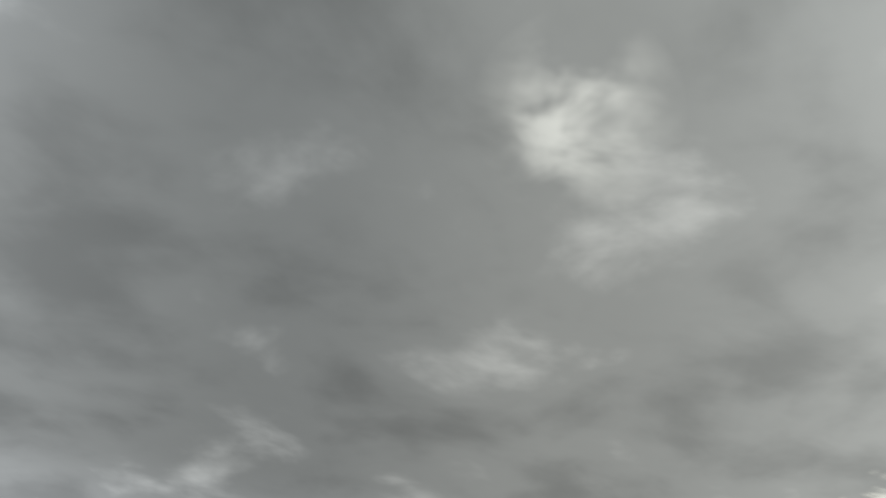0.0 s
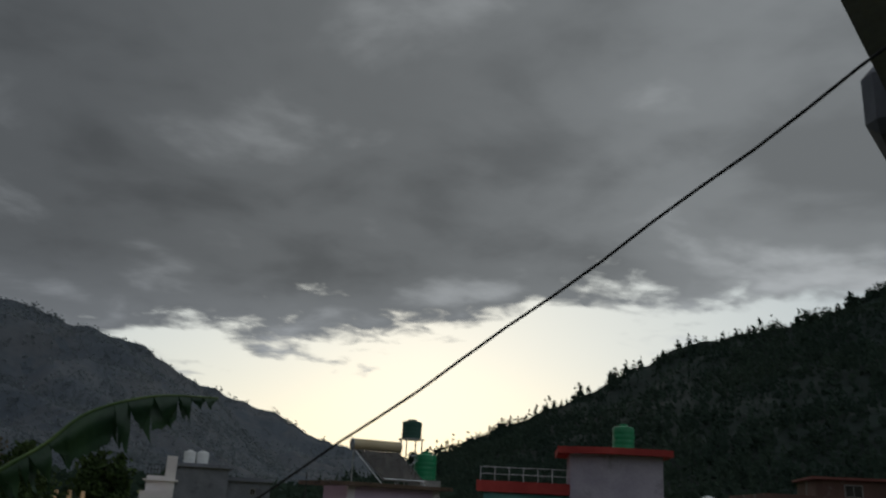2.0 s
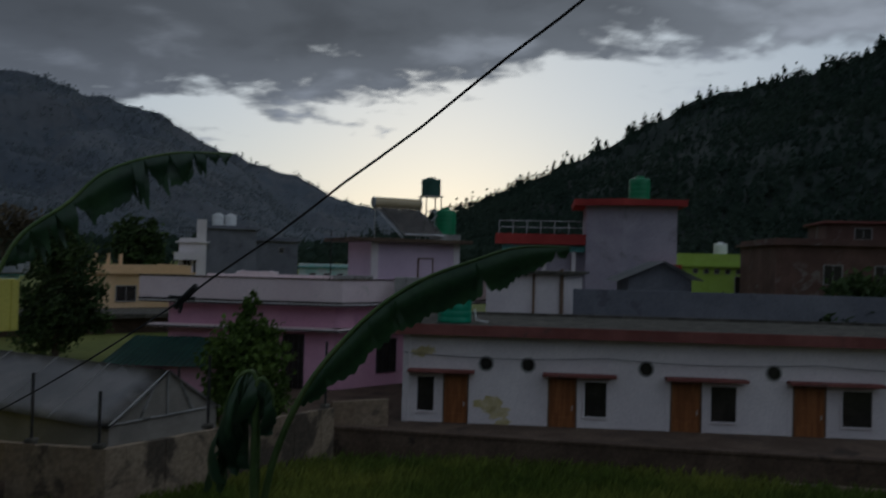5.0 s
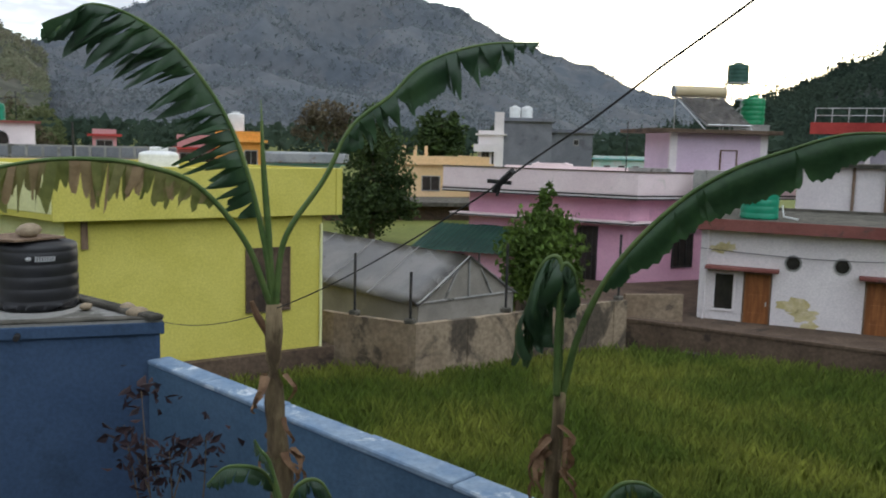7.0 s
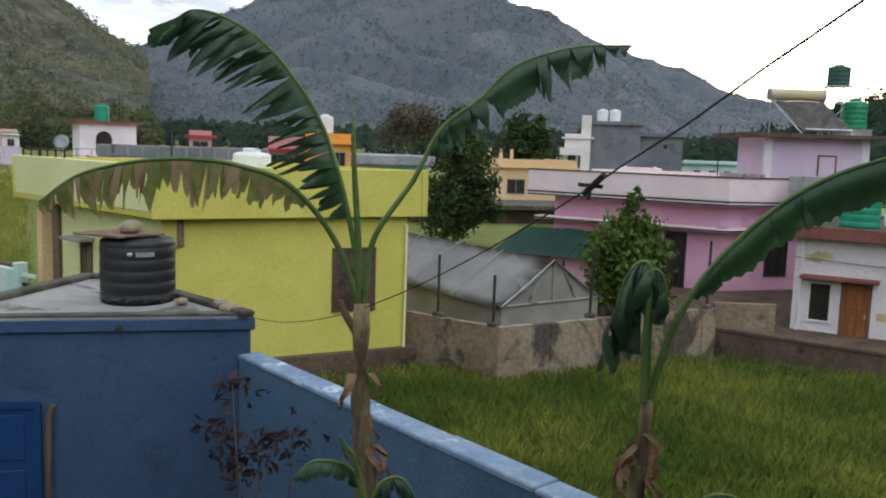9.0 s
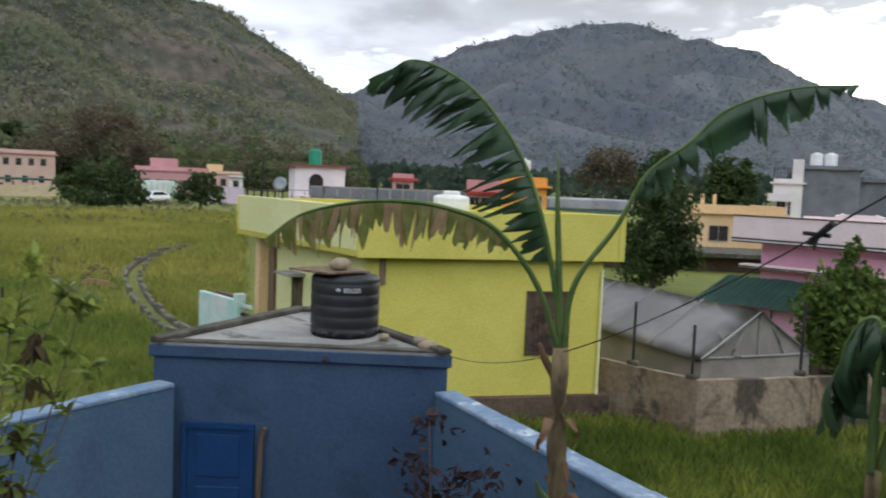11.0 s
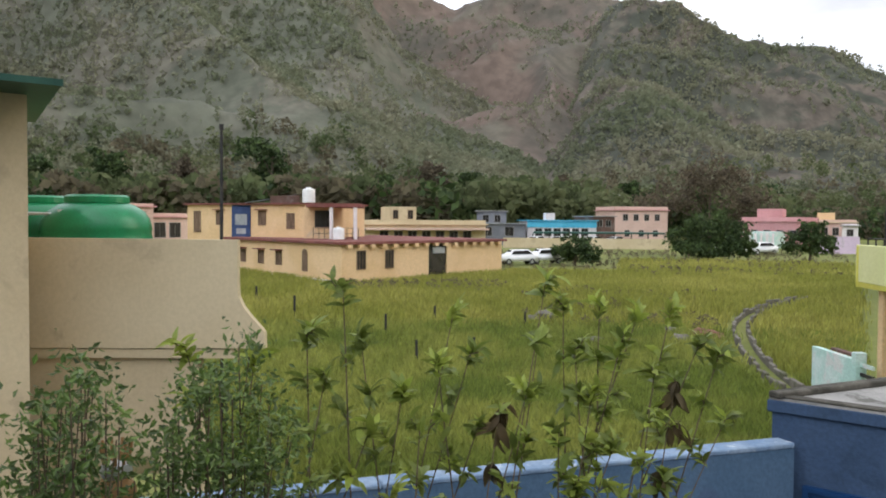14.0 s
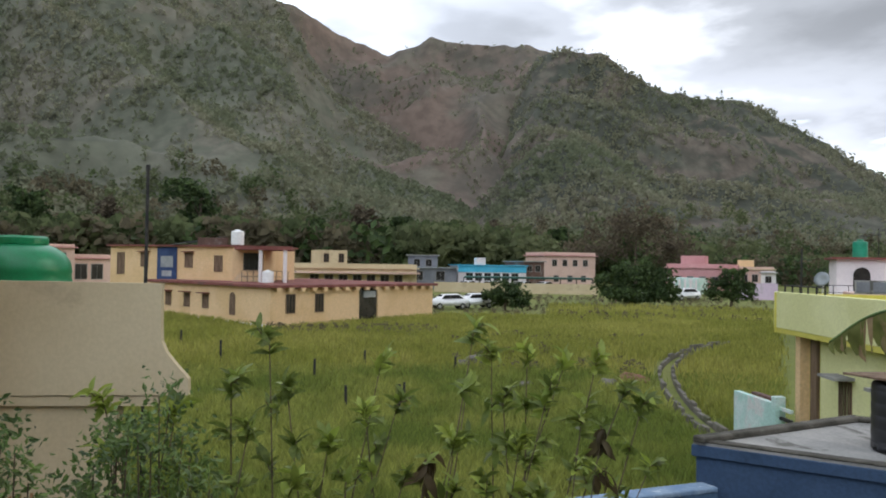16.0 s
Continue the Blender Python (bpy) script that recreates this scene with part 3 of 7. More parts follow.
def tree_batch(name, spots, material, rng, label, shape="round", k=9, fine=1.0):
    """Many small trees as one body: each a ragged crown of a few leaf masses round a hidden trunk."""
    g = np.random.RandomState(rng.randint(0, 10 ** 6))
    a = np.repeat(np.array(spots), k, axis=0)
    n = len(a)
    h = a[:, 3]
    t = g.uniform(0.15, 1.0, n)
    q = g.uniform(0, 2 * np.pi, n)
    if shape == "pine":
        wide = 0.26 * (1.08 - t)
        size = h * (0.10 + 0.16 * (1.05 - t))
    else:
        wide = 0.36 * np.sqrt(np.clip(1 - ((t - 0.55) / 0.5) ** 2, 0.02, 1))
        size = h * g.uniform(0.16, 0.30, n) * fine
    r = wide * h * np.sqrt(g.uniform(0.1, 1, n))
    c = np.stack([a[:, 0] + r * np.cos(q), a[:, 1] + r * np.sin(q), a[:, 2] + h * t], 1)
    u = g.normal(0, 1, (n, 3))
    u /= np.linalg.norm(u, axis=1)[:, None]
    w = np.cross(u, g.normal(0, 1, (n, 3)))
    w /= np.linalg.norm(w, axis=1)[:, None]
    u, w = u * size[:, None], w * size[:, None] * 0.75
    v = np.stack([c - u, c + w * g.uniform(0.5, 1.1, (n, 1)), c + u, c - w * g.uniform(0.5, 1.1, (n, 1))], 1).reshape(-1, 3)
    faces = (np.arange(n)[:, None] * 4 + [0, 1, 2, 3]).tolist()
    return tagged(bulk(name, v.tolist(), faces, material), label, "trees", kind="stuff")


def hill(name, ctrl, d_base, d_crest, material, label, wood=None, n_wood=0, crest_wood=0, tree_h=9.0, gully=0.3, seed=1, shape="round", rough=0.25, power=1.15, canopy=2.6, sight=None, cover=0.0, k=9, big=150.0, foot=0):
    """A mountainside: its skyline by bearing, spurs and hollows across the slope, and woods in patches."""
    rng = random.Random(seed)
    a0, a1 = ctrl[0][0], ctrl[-1][0]
    step = 0.2
    na = int((a1 - a0) / step) + 1
    ts = [(i / 80) ** 0.9 for i in range(81)] + [1.1, 1.25, 1.5, 1.8]

    def height(az, t):
        e = profile(ctrl, az) + rough * noise.noise(Vector((az * 0.9, seed * 7.1, 0))) + 0.35 * rough * noise.noise(Vector((az * 3.1, seed * 3.3, 0)))
        d = d_crest * (1 + 0.12 * noise.noise(Vector((az * 0.08, seed, 0))))
        r = d_base + (d - d_base) * t
        top = d * math.tan(radians(max(e, 0.0))) + EYE
        if t <= 1:
            p = P(az, r)
            wx, wy = 0.6 * noise.noise(Vector((p.x / 210, p.y / 210, seed))), 0.6 * noise.noise(Vector((p.x / 210, p.y / 210, seed + 9)))
            g = 1 - abs(noise.noise(Vector((p.x / big + wx, p.y / big + wy, seed * 2.0)))) * 2.2
            g2 = noise.noise(Vector((p.x / (0.4 * big) + wx * 2, p.y / (0.4 * big) + wy * 2, seed * 5.0)))
            dip = gully * (0.8 * (1 - max(0.0, g)) + 0.2 * (0.5 + 0.5 * g2)) * math.sin(math.pi * min(1, t)) ** 0.7
            h = top * (t ** power) * (1 - dip)
        else:
            h = top * (1 - 0.6 * (t - 1))
        return r, h
    verts, faces = [], []
    for i in range(na):
        az = a0 + (a1 - a0) * i / (na - 1)
        for t in ts:
            r, h = height(az, t)
            p = P(az, r)
            bush = canopy * min(1.0, t * 8) * (noise.noise(Vector((p.x / 9, p.y / 9, seed))) + 0.7 * noise.noise(Vector((p.x / 4, p.y / 4, seed + 5))))
            verts.append((p.x, p.y, max(h, -1.0) + bush if t > 0 else -2.0))
    m = len(ts)
    for i in range(na - 1):
        for j in range(m - 1):
            a = i * m + j
            faces.append((a, a + m, a + m + 1, a + 1))
    tagged(bulk(name, verts, faces, material, smooth=True), label, "hill", kind="structure")
    if wood:
        spots = []
        s0, s1 = sight or (a0, a1)
        while len(spots) < n_wood:
            az, t = rng.uniform(s0, s1), rng.uniform(0.02, 1.0)
            r, h = height(az, t)
            if rng.random() * d_crest > r:
                continue
            p = P(az, r, h)
            if noise.noise(Vector((p.x / 130, p.y / 130, seed * 1.7))) + 0.6 * noise.noise(Vector((p.x / 40, p.y / 40, seed * 2.7))) + rng.uniform(-0.35, 0.35) < cover + 0.25 * t - 0.15:
                continue
            spots.append((p.x, p.y, p.z - 1.0, tree_h * rng.uniform(0.5, 1.25)))
        for i in range(crest_wood):
            az = rng.uniform(s0, s1)
            if noise.noise(Vector((az * 0.5, seed * 9.0, 0))) + 0.5 * noise.noise(Vector((az * 2.1, seed * 4.0, 0))) + rng.uniform(-0.3, 0.3) < 0.0:
                continue
            r, h = height(az, rng.uniform(0.97, 1.0))
            p = P(az, r, h)
            spots.append((p.x, p.y, p.z - 1.0, tree_h * rng.choice((0.5, 0.6, 0.7, 0.8, 1.0, 1.5)) * rng.uniform(0.8, 1.2)))
        tree_batch("forest", spots, wood, rng, "forest covering the hillside and its ridge line", shape, k=k, fine=0.95)
        low = {kind: [] for kind in ("wood_low", "wood_dry", "wood_mid")}
        for i in range(foot):   # taller woods where the slope meets the valley
            az, t = rng.uniform(s0, s1), 0.24 * rng.random() ** 1.6
            r, h = height(az, t)
            p = P(az, r, h)
            g = noise.noise(Vector((p.x / 35, p.y / 35, seed + 3))) + rng.uniform(-0.4, 0.4)
            low["wood_low" if g > 0.05 else "wood_dry" if g < -0.25 else "wood_mid"].append((p.x, p.y, max(p.z, 3.0) - 1.5, rng.uniform(5.0, 12.0)))
        for kind, some in low.items():
            if some:
                tree_batch("forest", some, M[kind], rng, "tall mixed trees where the mountain meets the valley", k=60, fine=0.4)


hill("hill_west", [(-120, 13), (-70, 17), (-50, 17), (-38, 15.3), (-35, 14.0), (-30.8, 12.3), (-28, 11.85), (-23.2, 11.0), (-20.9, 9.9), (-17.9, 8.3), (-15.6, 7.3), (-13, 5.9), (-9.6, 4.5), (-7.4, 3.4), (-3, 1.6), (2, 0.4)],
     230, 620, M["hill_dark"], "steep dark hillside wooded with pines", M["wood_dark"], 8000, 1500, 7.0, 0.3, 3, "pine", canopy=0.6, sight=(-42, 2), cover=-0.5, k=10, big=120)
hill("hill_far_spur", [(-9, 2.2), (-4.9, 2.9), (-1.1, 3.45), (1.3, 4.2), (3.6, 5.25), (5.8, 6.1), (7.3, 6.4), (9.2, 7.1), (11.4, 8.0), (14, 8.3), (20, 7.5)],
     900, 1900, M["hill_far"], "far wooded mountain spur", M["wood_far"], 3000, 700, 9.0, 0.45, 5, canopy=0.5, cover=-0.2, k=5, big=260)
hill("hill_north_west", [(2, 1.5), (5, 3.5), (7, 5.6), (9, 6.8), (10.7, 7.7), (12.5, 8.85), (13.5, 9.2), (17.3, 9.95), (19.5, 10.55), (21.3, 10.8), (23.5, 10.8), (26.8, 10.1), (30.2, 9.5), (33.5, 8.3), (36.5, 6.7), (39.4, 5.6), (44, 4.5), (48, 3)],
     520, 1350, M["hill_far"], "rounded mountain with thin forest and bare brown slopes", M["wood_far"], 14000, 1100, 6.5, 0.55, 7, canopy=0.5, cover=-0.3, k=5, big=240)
hill("hill_north_back", [(40, 3), (48, 7), (54, 10.5), (57, 12.8), (60.5, 14.2), (62, 14.75), (65, 14.7), (67, 14.9), (68.5, 15.2), (69.6, 14.6), (71.4, 14.0), (74.1, 14.9), (77.9, 16.9), (81, 17.4), (88, 17)],
     420, 1000, M["crag"], "mountain crest with thin scrub, sunlit red in its base colour", M["wood_mid"], 3200, 150, 5.5, 0.5, 11, rough=0.2, canopy=0.6, sight=(54, 80), cover=-0.02, k=7)
hill("hill_north", [(38.5, 5.0), (39.6, 5.6), (40.7, 6.1), (42.9, 7.75), (45.6, 9.4), (47.6, 10.6), (50, 11.0), (52.8, 11.5), (55.2, 12.9), (56.5, 13.9), (59.5, 14.45), (61.2, 14.0), (62.6, 12.0), (64.3, 9.1), (66, 6.0), (69, 3.5), (74, 2)],
     330, 900, M["hill"], "mountain spur with scrub forest and hollows", M["wood_mid"], 10000, 900, 6.0, 0.5, 13, canopy=0.35, cover=-0.1, k=8, foot=700)
hill("hill_north_east", [(52, 0.8), (57, 1.5), (59.3, 2.2), (62, 3.4), (65, 5.0), (67, 6.9), (70.9, 8.9), (74.7, 11.2), (76.4, 13.6), (78.5, 16.6), (82, 18.2), (90, 19.5), (110, 19), (140, 15), (170, 12)],
     300, 800, M["hill_east"], "high forested mountainside with bare hollows", M["wood_mid"], 13000, 500, 6.0, 0.5, 17, canopy=0.35, sight=(60, 100), cover=-0.25, k=8, foot=900)
hill("hill_behind", [(165, 12), (190, 10), (215, 11), (245, 13)], 400, 900, M["hill"], "wooded hills behind the village")

# ---- parts of buildings ----
def window(parent, f, u0, u1, z0, z1, frame="old_wood", pane="dark", bars=0, label="", depth=0.05, hood=0.0, hood_mat="white", name="window"):
    bm = f.box(u0, u0 + 0.06, z0, z1, -0.02, depth)
    f.box(u1 - 0.06, u1, z0, z1, -0.02, depth, bm=bm)
    f.box(u0, u1, z1 - 0.06, z1, -0.02, depth + 0.004, bm=bm)
    f.box(u0, u1, z0, z0 + 0.06, -0.02, depth + 0.02, bm=bm)
    w = part(name, bm, M[frame], parent, label)
    for i in range(bars):
        u = u0 + (u1 - u0) * (i + 1) / (bars + 1)
        part("bar", f.box(u - 0.015, u + 0.015, z0, z1, 0.0, depth - 0.01), M[frame], w)
    part("pane", f.box(u0 + 0.03, u1 - 0.03, z0 + 0.03, z1 - 0.03, -0.04, 0.012), M[pane], w)
    if hood:
        part("hood", f.box(u0 - 0.15, u1 + 0.15, z1 + 0.06, z1 + 0.14, -0.02, hood), M[hood_mat], w)
    return w


def door(parent, f, u0, u1, z0, z1, leaf="wood", frame="old_wood", label="wooden door leaf", knob=True):
    bm = f.box(u0 - 0.06, u0, z0, z1 + 0.06, -0.02, 0.05)
    f.box(u1, u1 + 0.06, z0, z1 + 0.06, -0.02, 0.05, bm=bm)
    f.box(u0, u1, z1, z1 + 0.06, -0.02, 0.05, bm=bm)
    d = part("door", bm, M[frame], parent, label)
    bm = f.box(u0, u1, z0, z1, -0.02, 0.02)
    h = (z1 - z0)
    for k in range(3):
        f.box(u0 + 0.1, u1 - 0.1, z0 + h * (0.06 + k * 0.32), z0 + h * (0.32 + k * 0.32), 0.0, 0.032, 0.006, bm=bm)
    part("leaf", bm, M[leaf], d)
    if knob:
        part("handle", f.box(u1 - 0.12, u1 - 0.08, z0 + h * 0.45, z0 + h * 0.53, 0.0, 0.07), M["steel"], d)
    return d


def quad(f, depth):
    """Plan of a building of that depth behind its face f."""
    return [f.at(0), f.at(f.length), f.at(f.length, -depth), f.at(0, -depth)]


def grow(poly, d):
    c = sum((Vector(p[:2]) for p in poly), Vector((0, 0))) / len(poly)
    return [Vector(p[:2]) + (Vector(p[:2]) - c).normalized() * d * 1.3 for p in poly]


def water_tank(c, r, h, material, label, name="water_tank", lid=True, ribs=5):
    t = thing(name, label, "water tank", "rooftop water tanks")
    prof = [(r * 0.94, 0.0), (r, 0.03)]
    for i in range(ribs):
        z0, z1 = h * 0.86 * i / ribs, h * 0.86 * (i + 1) / ribs
        prof += [(r, z0 + (z1 - z0) * 0.2), (r, z0 + (z1 - z0) * 0.78), (r * 0.988, z0 + (z1 - z0) * 0.84), (r * 0.988, z0 + (z1 - z0) * 0.94)]
    prof += [(r * 0.99, h * 0.9), (r * 0.95, h * 0.93), (r * 0.8, h * 0.96), (r * 0.42, h * 0.985)]
    part("body", lathe(c, prof), material, t, smooth=True)
    if lid:
        part("lid", lathe((c[0], c[1], c[2] + h * 0.98), [(r * 0.44, 0), (r * 0.46, 0.03), (r * 0.46, h * 0.06), (r * 0.4, h * 0.085)], 20), material, t)
    return t


def railing(f, u0, u1, z0, h, parent, n=12, material="steel", out=0.0, rails=2):
    for i in range(n + 1):
        u = u0 + (u1 - u0) * i / n
        part("post", cyl(f.at(u, out, z0), f.at(u, out, z0 + h), 0.025, seg=6), M[material], parent)
    for k in range(rails):
        z = z0 + h * (k + 1) / rails
        part("rail", cyl(f.at(u0, out, z), f.at(u1, out, z), 0.022, seg=6), M[material], parent)


# ---- blue yard: wall, hut, tank ----
HUT = [Vector((-7.84, 6.35)), Vector((-5.02, 8.09)), Vector((-7.95, 9.42)), Vector((-8.25, 9.15))]
ROOF_Z = 2.9


def build_yard():
    pad = [(-7.6, -6), (7.5, -6), (7.5, 1.0), (-4.9, 8.0), (-7.6, 6.3)]
    tagged(part("yard_floor", prism(pad, -1.7, 0.0), M["slab"]), "worn concrete and soil yard floor", "yard", kind="structure")

    def wall(name, a, b, top, label):
        f = Face(a, b)
        w = tagged(part(name, f.box(0, f.length, -1.7, top - 0.05, -0.115, 0.115), M["blue_wall"]), label, "wall", kind="structure")
        n = int(f.length / 1.1)
        for i in range(n):   # coping laid in uneven lengths
            u0, u1 = f.length * i / n, f.length * (i + 1) / n
            rz = 0.012 * math.sin(i * 2.7)
            part("coping", f.box(u0 + 0.003, u1 - 0.003, top - 0.05, top + rz * 0.5, -0.13, 0.13, 0.012), M["blue_cap"], w)
    wall("wall_yard_right", (-5.05, 8.1), (6.5, 1.3), 2.47, "blue limewashed boundary wall with a weathered coping")
    wall("wall_yard_left", (-7.42, -6.0), (-7.62, 6.36), 2.47, "blue limewashed boundary wall with a weathered coping")

    hut = thing("hut", "blue painted corner hut with a flat concrete roof", "hut")
    part("wall", prism(HUT, 0.0, ROOF_Z - 0.16), M["blue"], hut)
    part("roof", prism(grow(HUT, 0.05), ROOF_Z - 0.16, ROOF_Z - 0.03, 0.01), M["blue"], hut, "flat slab with blue fascia")
    part("roof_top", prism(grow(HUT, 0.03), ROOF_Z - 0.03, ROOF_Z), M["slab"], hut, "bare weathered concrete roof top")
    out = grow(HUT, 0.04)
    for a, b, hh in ((out[3], out[0], 0.07), (out[0], out[1], 0.025), (out[1], out[2], 0.06), (out[2], out[3], 0.06)):
        f = Face(a, b)
        part("kerb", f.box(0.0, f.length, ROOF_Z, ROOF_Z + hh, -0.16, -0.0, 0.015), M["moss"], hut, "mossy cement kerb")
    f = Face(HUT[0], HUT[1])
    u0, u1 = f.along(48.8), f.along(44.9)
    door(hut, f, u0, u1, 0.05, 1.94, "blue_door", "blue_door", "closed dark blue metal door", knob=False)
    part("pipe", tube([f.at(u1 + 0.14, 0.06, 0.2), f.at(u1 + 0.13, 0.07, 1.3), f.at(u1 + 0.15, 0.06, 1.85), f.at(u1 + 0.19, 0.07, 1.98)], 0.03), M["old_wood"], hut, "short drain pipe beside the door")
    part("spout", cyl(f.at(1.95, 0.0, ROOF_Z - 0.11), f.at(1.95, 0.16, ROOF_Z - 0.12), 0.03), M["iron"], hut)

    c = Vector((-6.62, 8.22, ROOF_Z))
    t = water_tank(c, 0.42, 0.78, M["black_tank"], "black ribbed plastic water tank on the blue hut", ribs=5, lid=False)
    part("lid", prism([(c.x - 0.56, c.y - 0.42), (c.x + 0.12, c.y - 0.48), (c.x + 0.30, c.y + 0.10), (c.x - 0.4, c.y + 0.3)], ROOF_Z + 0.775, ROOF_Z + 0.80, 0.004), M["old_wood"], t, "loose board laid over the opening")
    d = Vector((0 - c.x, 0 - c.y)).normalized()
    s = Vector((-d.y, d.x))
    mark = bmesh.new()
    for k in range(8):
        o = 0.02 + 0.026 * k
        p = Vector((c.x, c.y)) + (d * math.cos((o - 0.03) / 0.42) + s * math.sin((o - 0.03) / 0.42)) * 0.424
        q = Face(p - s * 0.009 + d * 0.0, p + s * 0.009)
        q.box(0, 0.017, ROOF_Z + 0.56, ROOF_Z + 0.615, -0.003, 0.003, bm=mark)
    p = Vector((c.x, c.y)) + (d * math.cos(-0.2) + s * math.sin(-0.2)) * 0.424
    lathe((p.x, p.y, ROOF_Z + 0.57), [(0.02, 0), (0.032, 0.02), (0.02, 0.04)], 8, mark)
    part("print", mark, M["tank_mark"], t, "faded pale printing")

    def stone(pos, r, seed, flat=0.6):
        bm = bmesh.new()
        bmesh.ops.create_icosphere(bm, subdivisions=2, radius=r)
        for v in bm.verts:
            v.co *= 1 + 0.35 * noise.noise(v.co / r * 0.9 + Vector((seed, 0, 0)))
            v.co.z *= flat
            v.co += Vector(pos)
        tagged(part("stone", bm, M["rock"], None, smooth=True), "rough tan stone weighing something down", "stone", "loose stones")
    stone((c.x - 0.02, c.y - 0.12, ROOF_Z + 0.87), 0.14, 2.0, 0.55)
    stone((-5.32, 8.12, ROOF_Z + 0.05), 0.11, 5.0, 0.5)
    stone((-5.55, 8.30, ROOF_Z + 0.06), 0.09, 7.0, 0.6)
    stone((-6.0, 8.2, ROOF_Z + 0.05), 0.07, 8.0, 0.6)


build_yard()


# ---- yellow house ----
def build_yellow_house():
    h = thing("yellow_house", "bright yellow single-storey house with a flat roof and deep parapet", "house")
    near, right, left = Vector((-13.0, 16.5)), Vector((-8.1, 21.85)), Vector((-20.6, 19.8))
    f, g = Face(near, right), Face(left, near)
    back = right + (left - near)
    body = [left, near, right, back]
    ff = Face(f.at(0.3, -0.35), f.at(f.length - 0.5, -0.2))
    part("wall", prism([g.at(0.9, -0.5), ff.a, ff.b, back], -1.2, 3.0), M["yellow"], h)
    z0, z1 = 3.0, 4.14
    part("plinth", f.box(0.3, f.length - 0.2, -1.5, -0.75, -3, 0.02), M["mud"], h, "brown plinth")
    part("roof", prism(body, z0 - 0.1, z0 + 0.12, 0.01), M["yellow"], h)
    part("parapet", f.box(0.0, f.length, z0 - 0.12, z1, -0.2, 0.02, 0.015), M["yellow"], h, "deep yellow parapet")
    part("parapet", g.box(0.0, g.length - 0.03, z0 + 0.05, z1 + 0.02, -0.2, 0.012, 0.015), M["lemon"], h, "pale lemon parapet")
    b = Face(right, back)
    part("parapet", b.box(0.0, b.length, z0 - 0.1, z1 - 0.02, -0.2, 0.01), M["yellow"], h)
    b2 = Face(back, left)
    part("parapet", b2.box(0.0, b2.length, z0 - 0.1, z1 - 0.02, -0.2, 0.01), M["yellow"], h)
    # front wall in pale lemon with two hooded openings
    fw = Face(g.at(0.9, -0.51), ff.a)
    part("wall", fw.box(1.35, fw.length, -1.2, 2.9, -0.2, 0.012), M["lemon"], h, "pale lemon front wall")
    for u in (2.6, 5.3):
        window(h, fw, u, u + 0.75, 0.1, 1.9, hood=0.55, hood_mat="slab", bars=3, label="tall window in brown old wood")
    part("pillar", fw.box(0.25, 0.6, -1.2, 3.0, -0.1, 0.3, 0.01), M["peach"], h, "ochre pillar")
    part("pillar", fw.box(0.85, 1.3, -1.2, 2.9, -0.15, 0.1), M["old_wood"], h, "old wooden door frame")
    # big window in the yellow side
    window(h, ff, ff.along(26.65), ff.along(23.75), 0.35, 2.05, frame="mud", bars=4, label="dark brown barred window with a drawn curtain", pane="mud")
    u = ff.along(21.75)
    part("downpipe", cyl(ff.at(u, 0.05, -1.0), ff.at(u, 0.05, 2.65), 0.04), M["lemon"], h, "painted downpipe")
    part("bracket", ff.box(0.35, 0.5, 2.2, 2.9, 0.0, 0.08), M["old_wood"], h)
    # on the roof
    p = P(43.4, 27.5, 4.16)
    dish = thing("satellite_dish", "small pale grey satellite dish on the yellow house roof", "satellite dish")
    bm = lathe((0, 0, 0), [(0.02, 0.0), (0.13, 0.02), (0.22, 0.06), (0.23, 0.07), (0.13, 0.032), (0.02, 0.012)], 24)
    bmesh.ops.transform(bm, matrix=Matrix.Translation(p + Vector((0, 0, 0.4))) @ Euler((radians(70), 0, radians(25))).to_matrix().to_4x4(), verts=bm.verts)
    part("bowl", bm, M["tin"], dish, smooth=True)
    part("mast", cyl(p, p + Vector((0, 0.05, 0.4)), 0.025), M["steel"], dish)
    w = P(32.0, 25.5, 3.15)
    water_tank(w, 0.55, 1.35, M["white_tank"], "white plastic water tank on the yellow house roof", ribs=4)
    rail = thing("roof_railing", "low dark iron railing on the roof edge", "railing")
    railing(g, 0.6, 3.4, 4.14, 0.22, rail, 5, "iron", -0.1, 1)
    pole = thing("antenna_pole", "thin dark iron pole on the roof", "pole")
    q = P(44.6, 28.4, 3.1)
    part("pole", cyl(q, q + Vector((0.02, 0, 2.4)), 0.03, seg=6), M["iron"], pole)
    pole2 = thing("antenna_pole", "thin leaning dark pole on the roof", "pole")
    q = P(37.0, 26.0, 3.12)
    part("pole", tube([q, q + P(36.6, 0.16, 2.1)], 0.03, 6), M["iron"], pole2)
    # low front yard wall and gate
    y = thing("yard_gate_wall", "peeling mint-white low wall with a gate pillar", "wall")
    a, b = P(48.3, 30.0), P(46.0, 27.6)
    f = Face(a, b)
    part("wall", f.box(0, f.length, -1.6, 0.82, -0.1, 0.1, 0.01), M["mint"], y)
    part("pillar", f.box(f.length, f.length + 0.28, -1.6, 1.05, -0.16, 0.16, 0.015), M["mint"], y)
    for k in range(3):
        part("gate_bar", f.box(f.length + 0.28, f.length + 0.95, 0.1 + 0.28 * k, 0.2 + 0.28 * k, -0.04, 0.04), M["iron" if k < 2 else "mint"], y)
    part("brick_coping", f.box(0.8, f.length, 0.82, 0.9, -0.32, -0.12), M["brick"], y)


build_yellow_house()


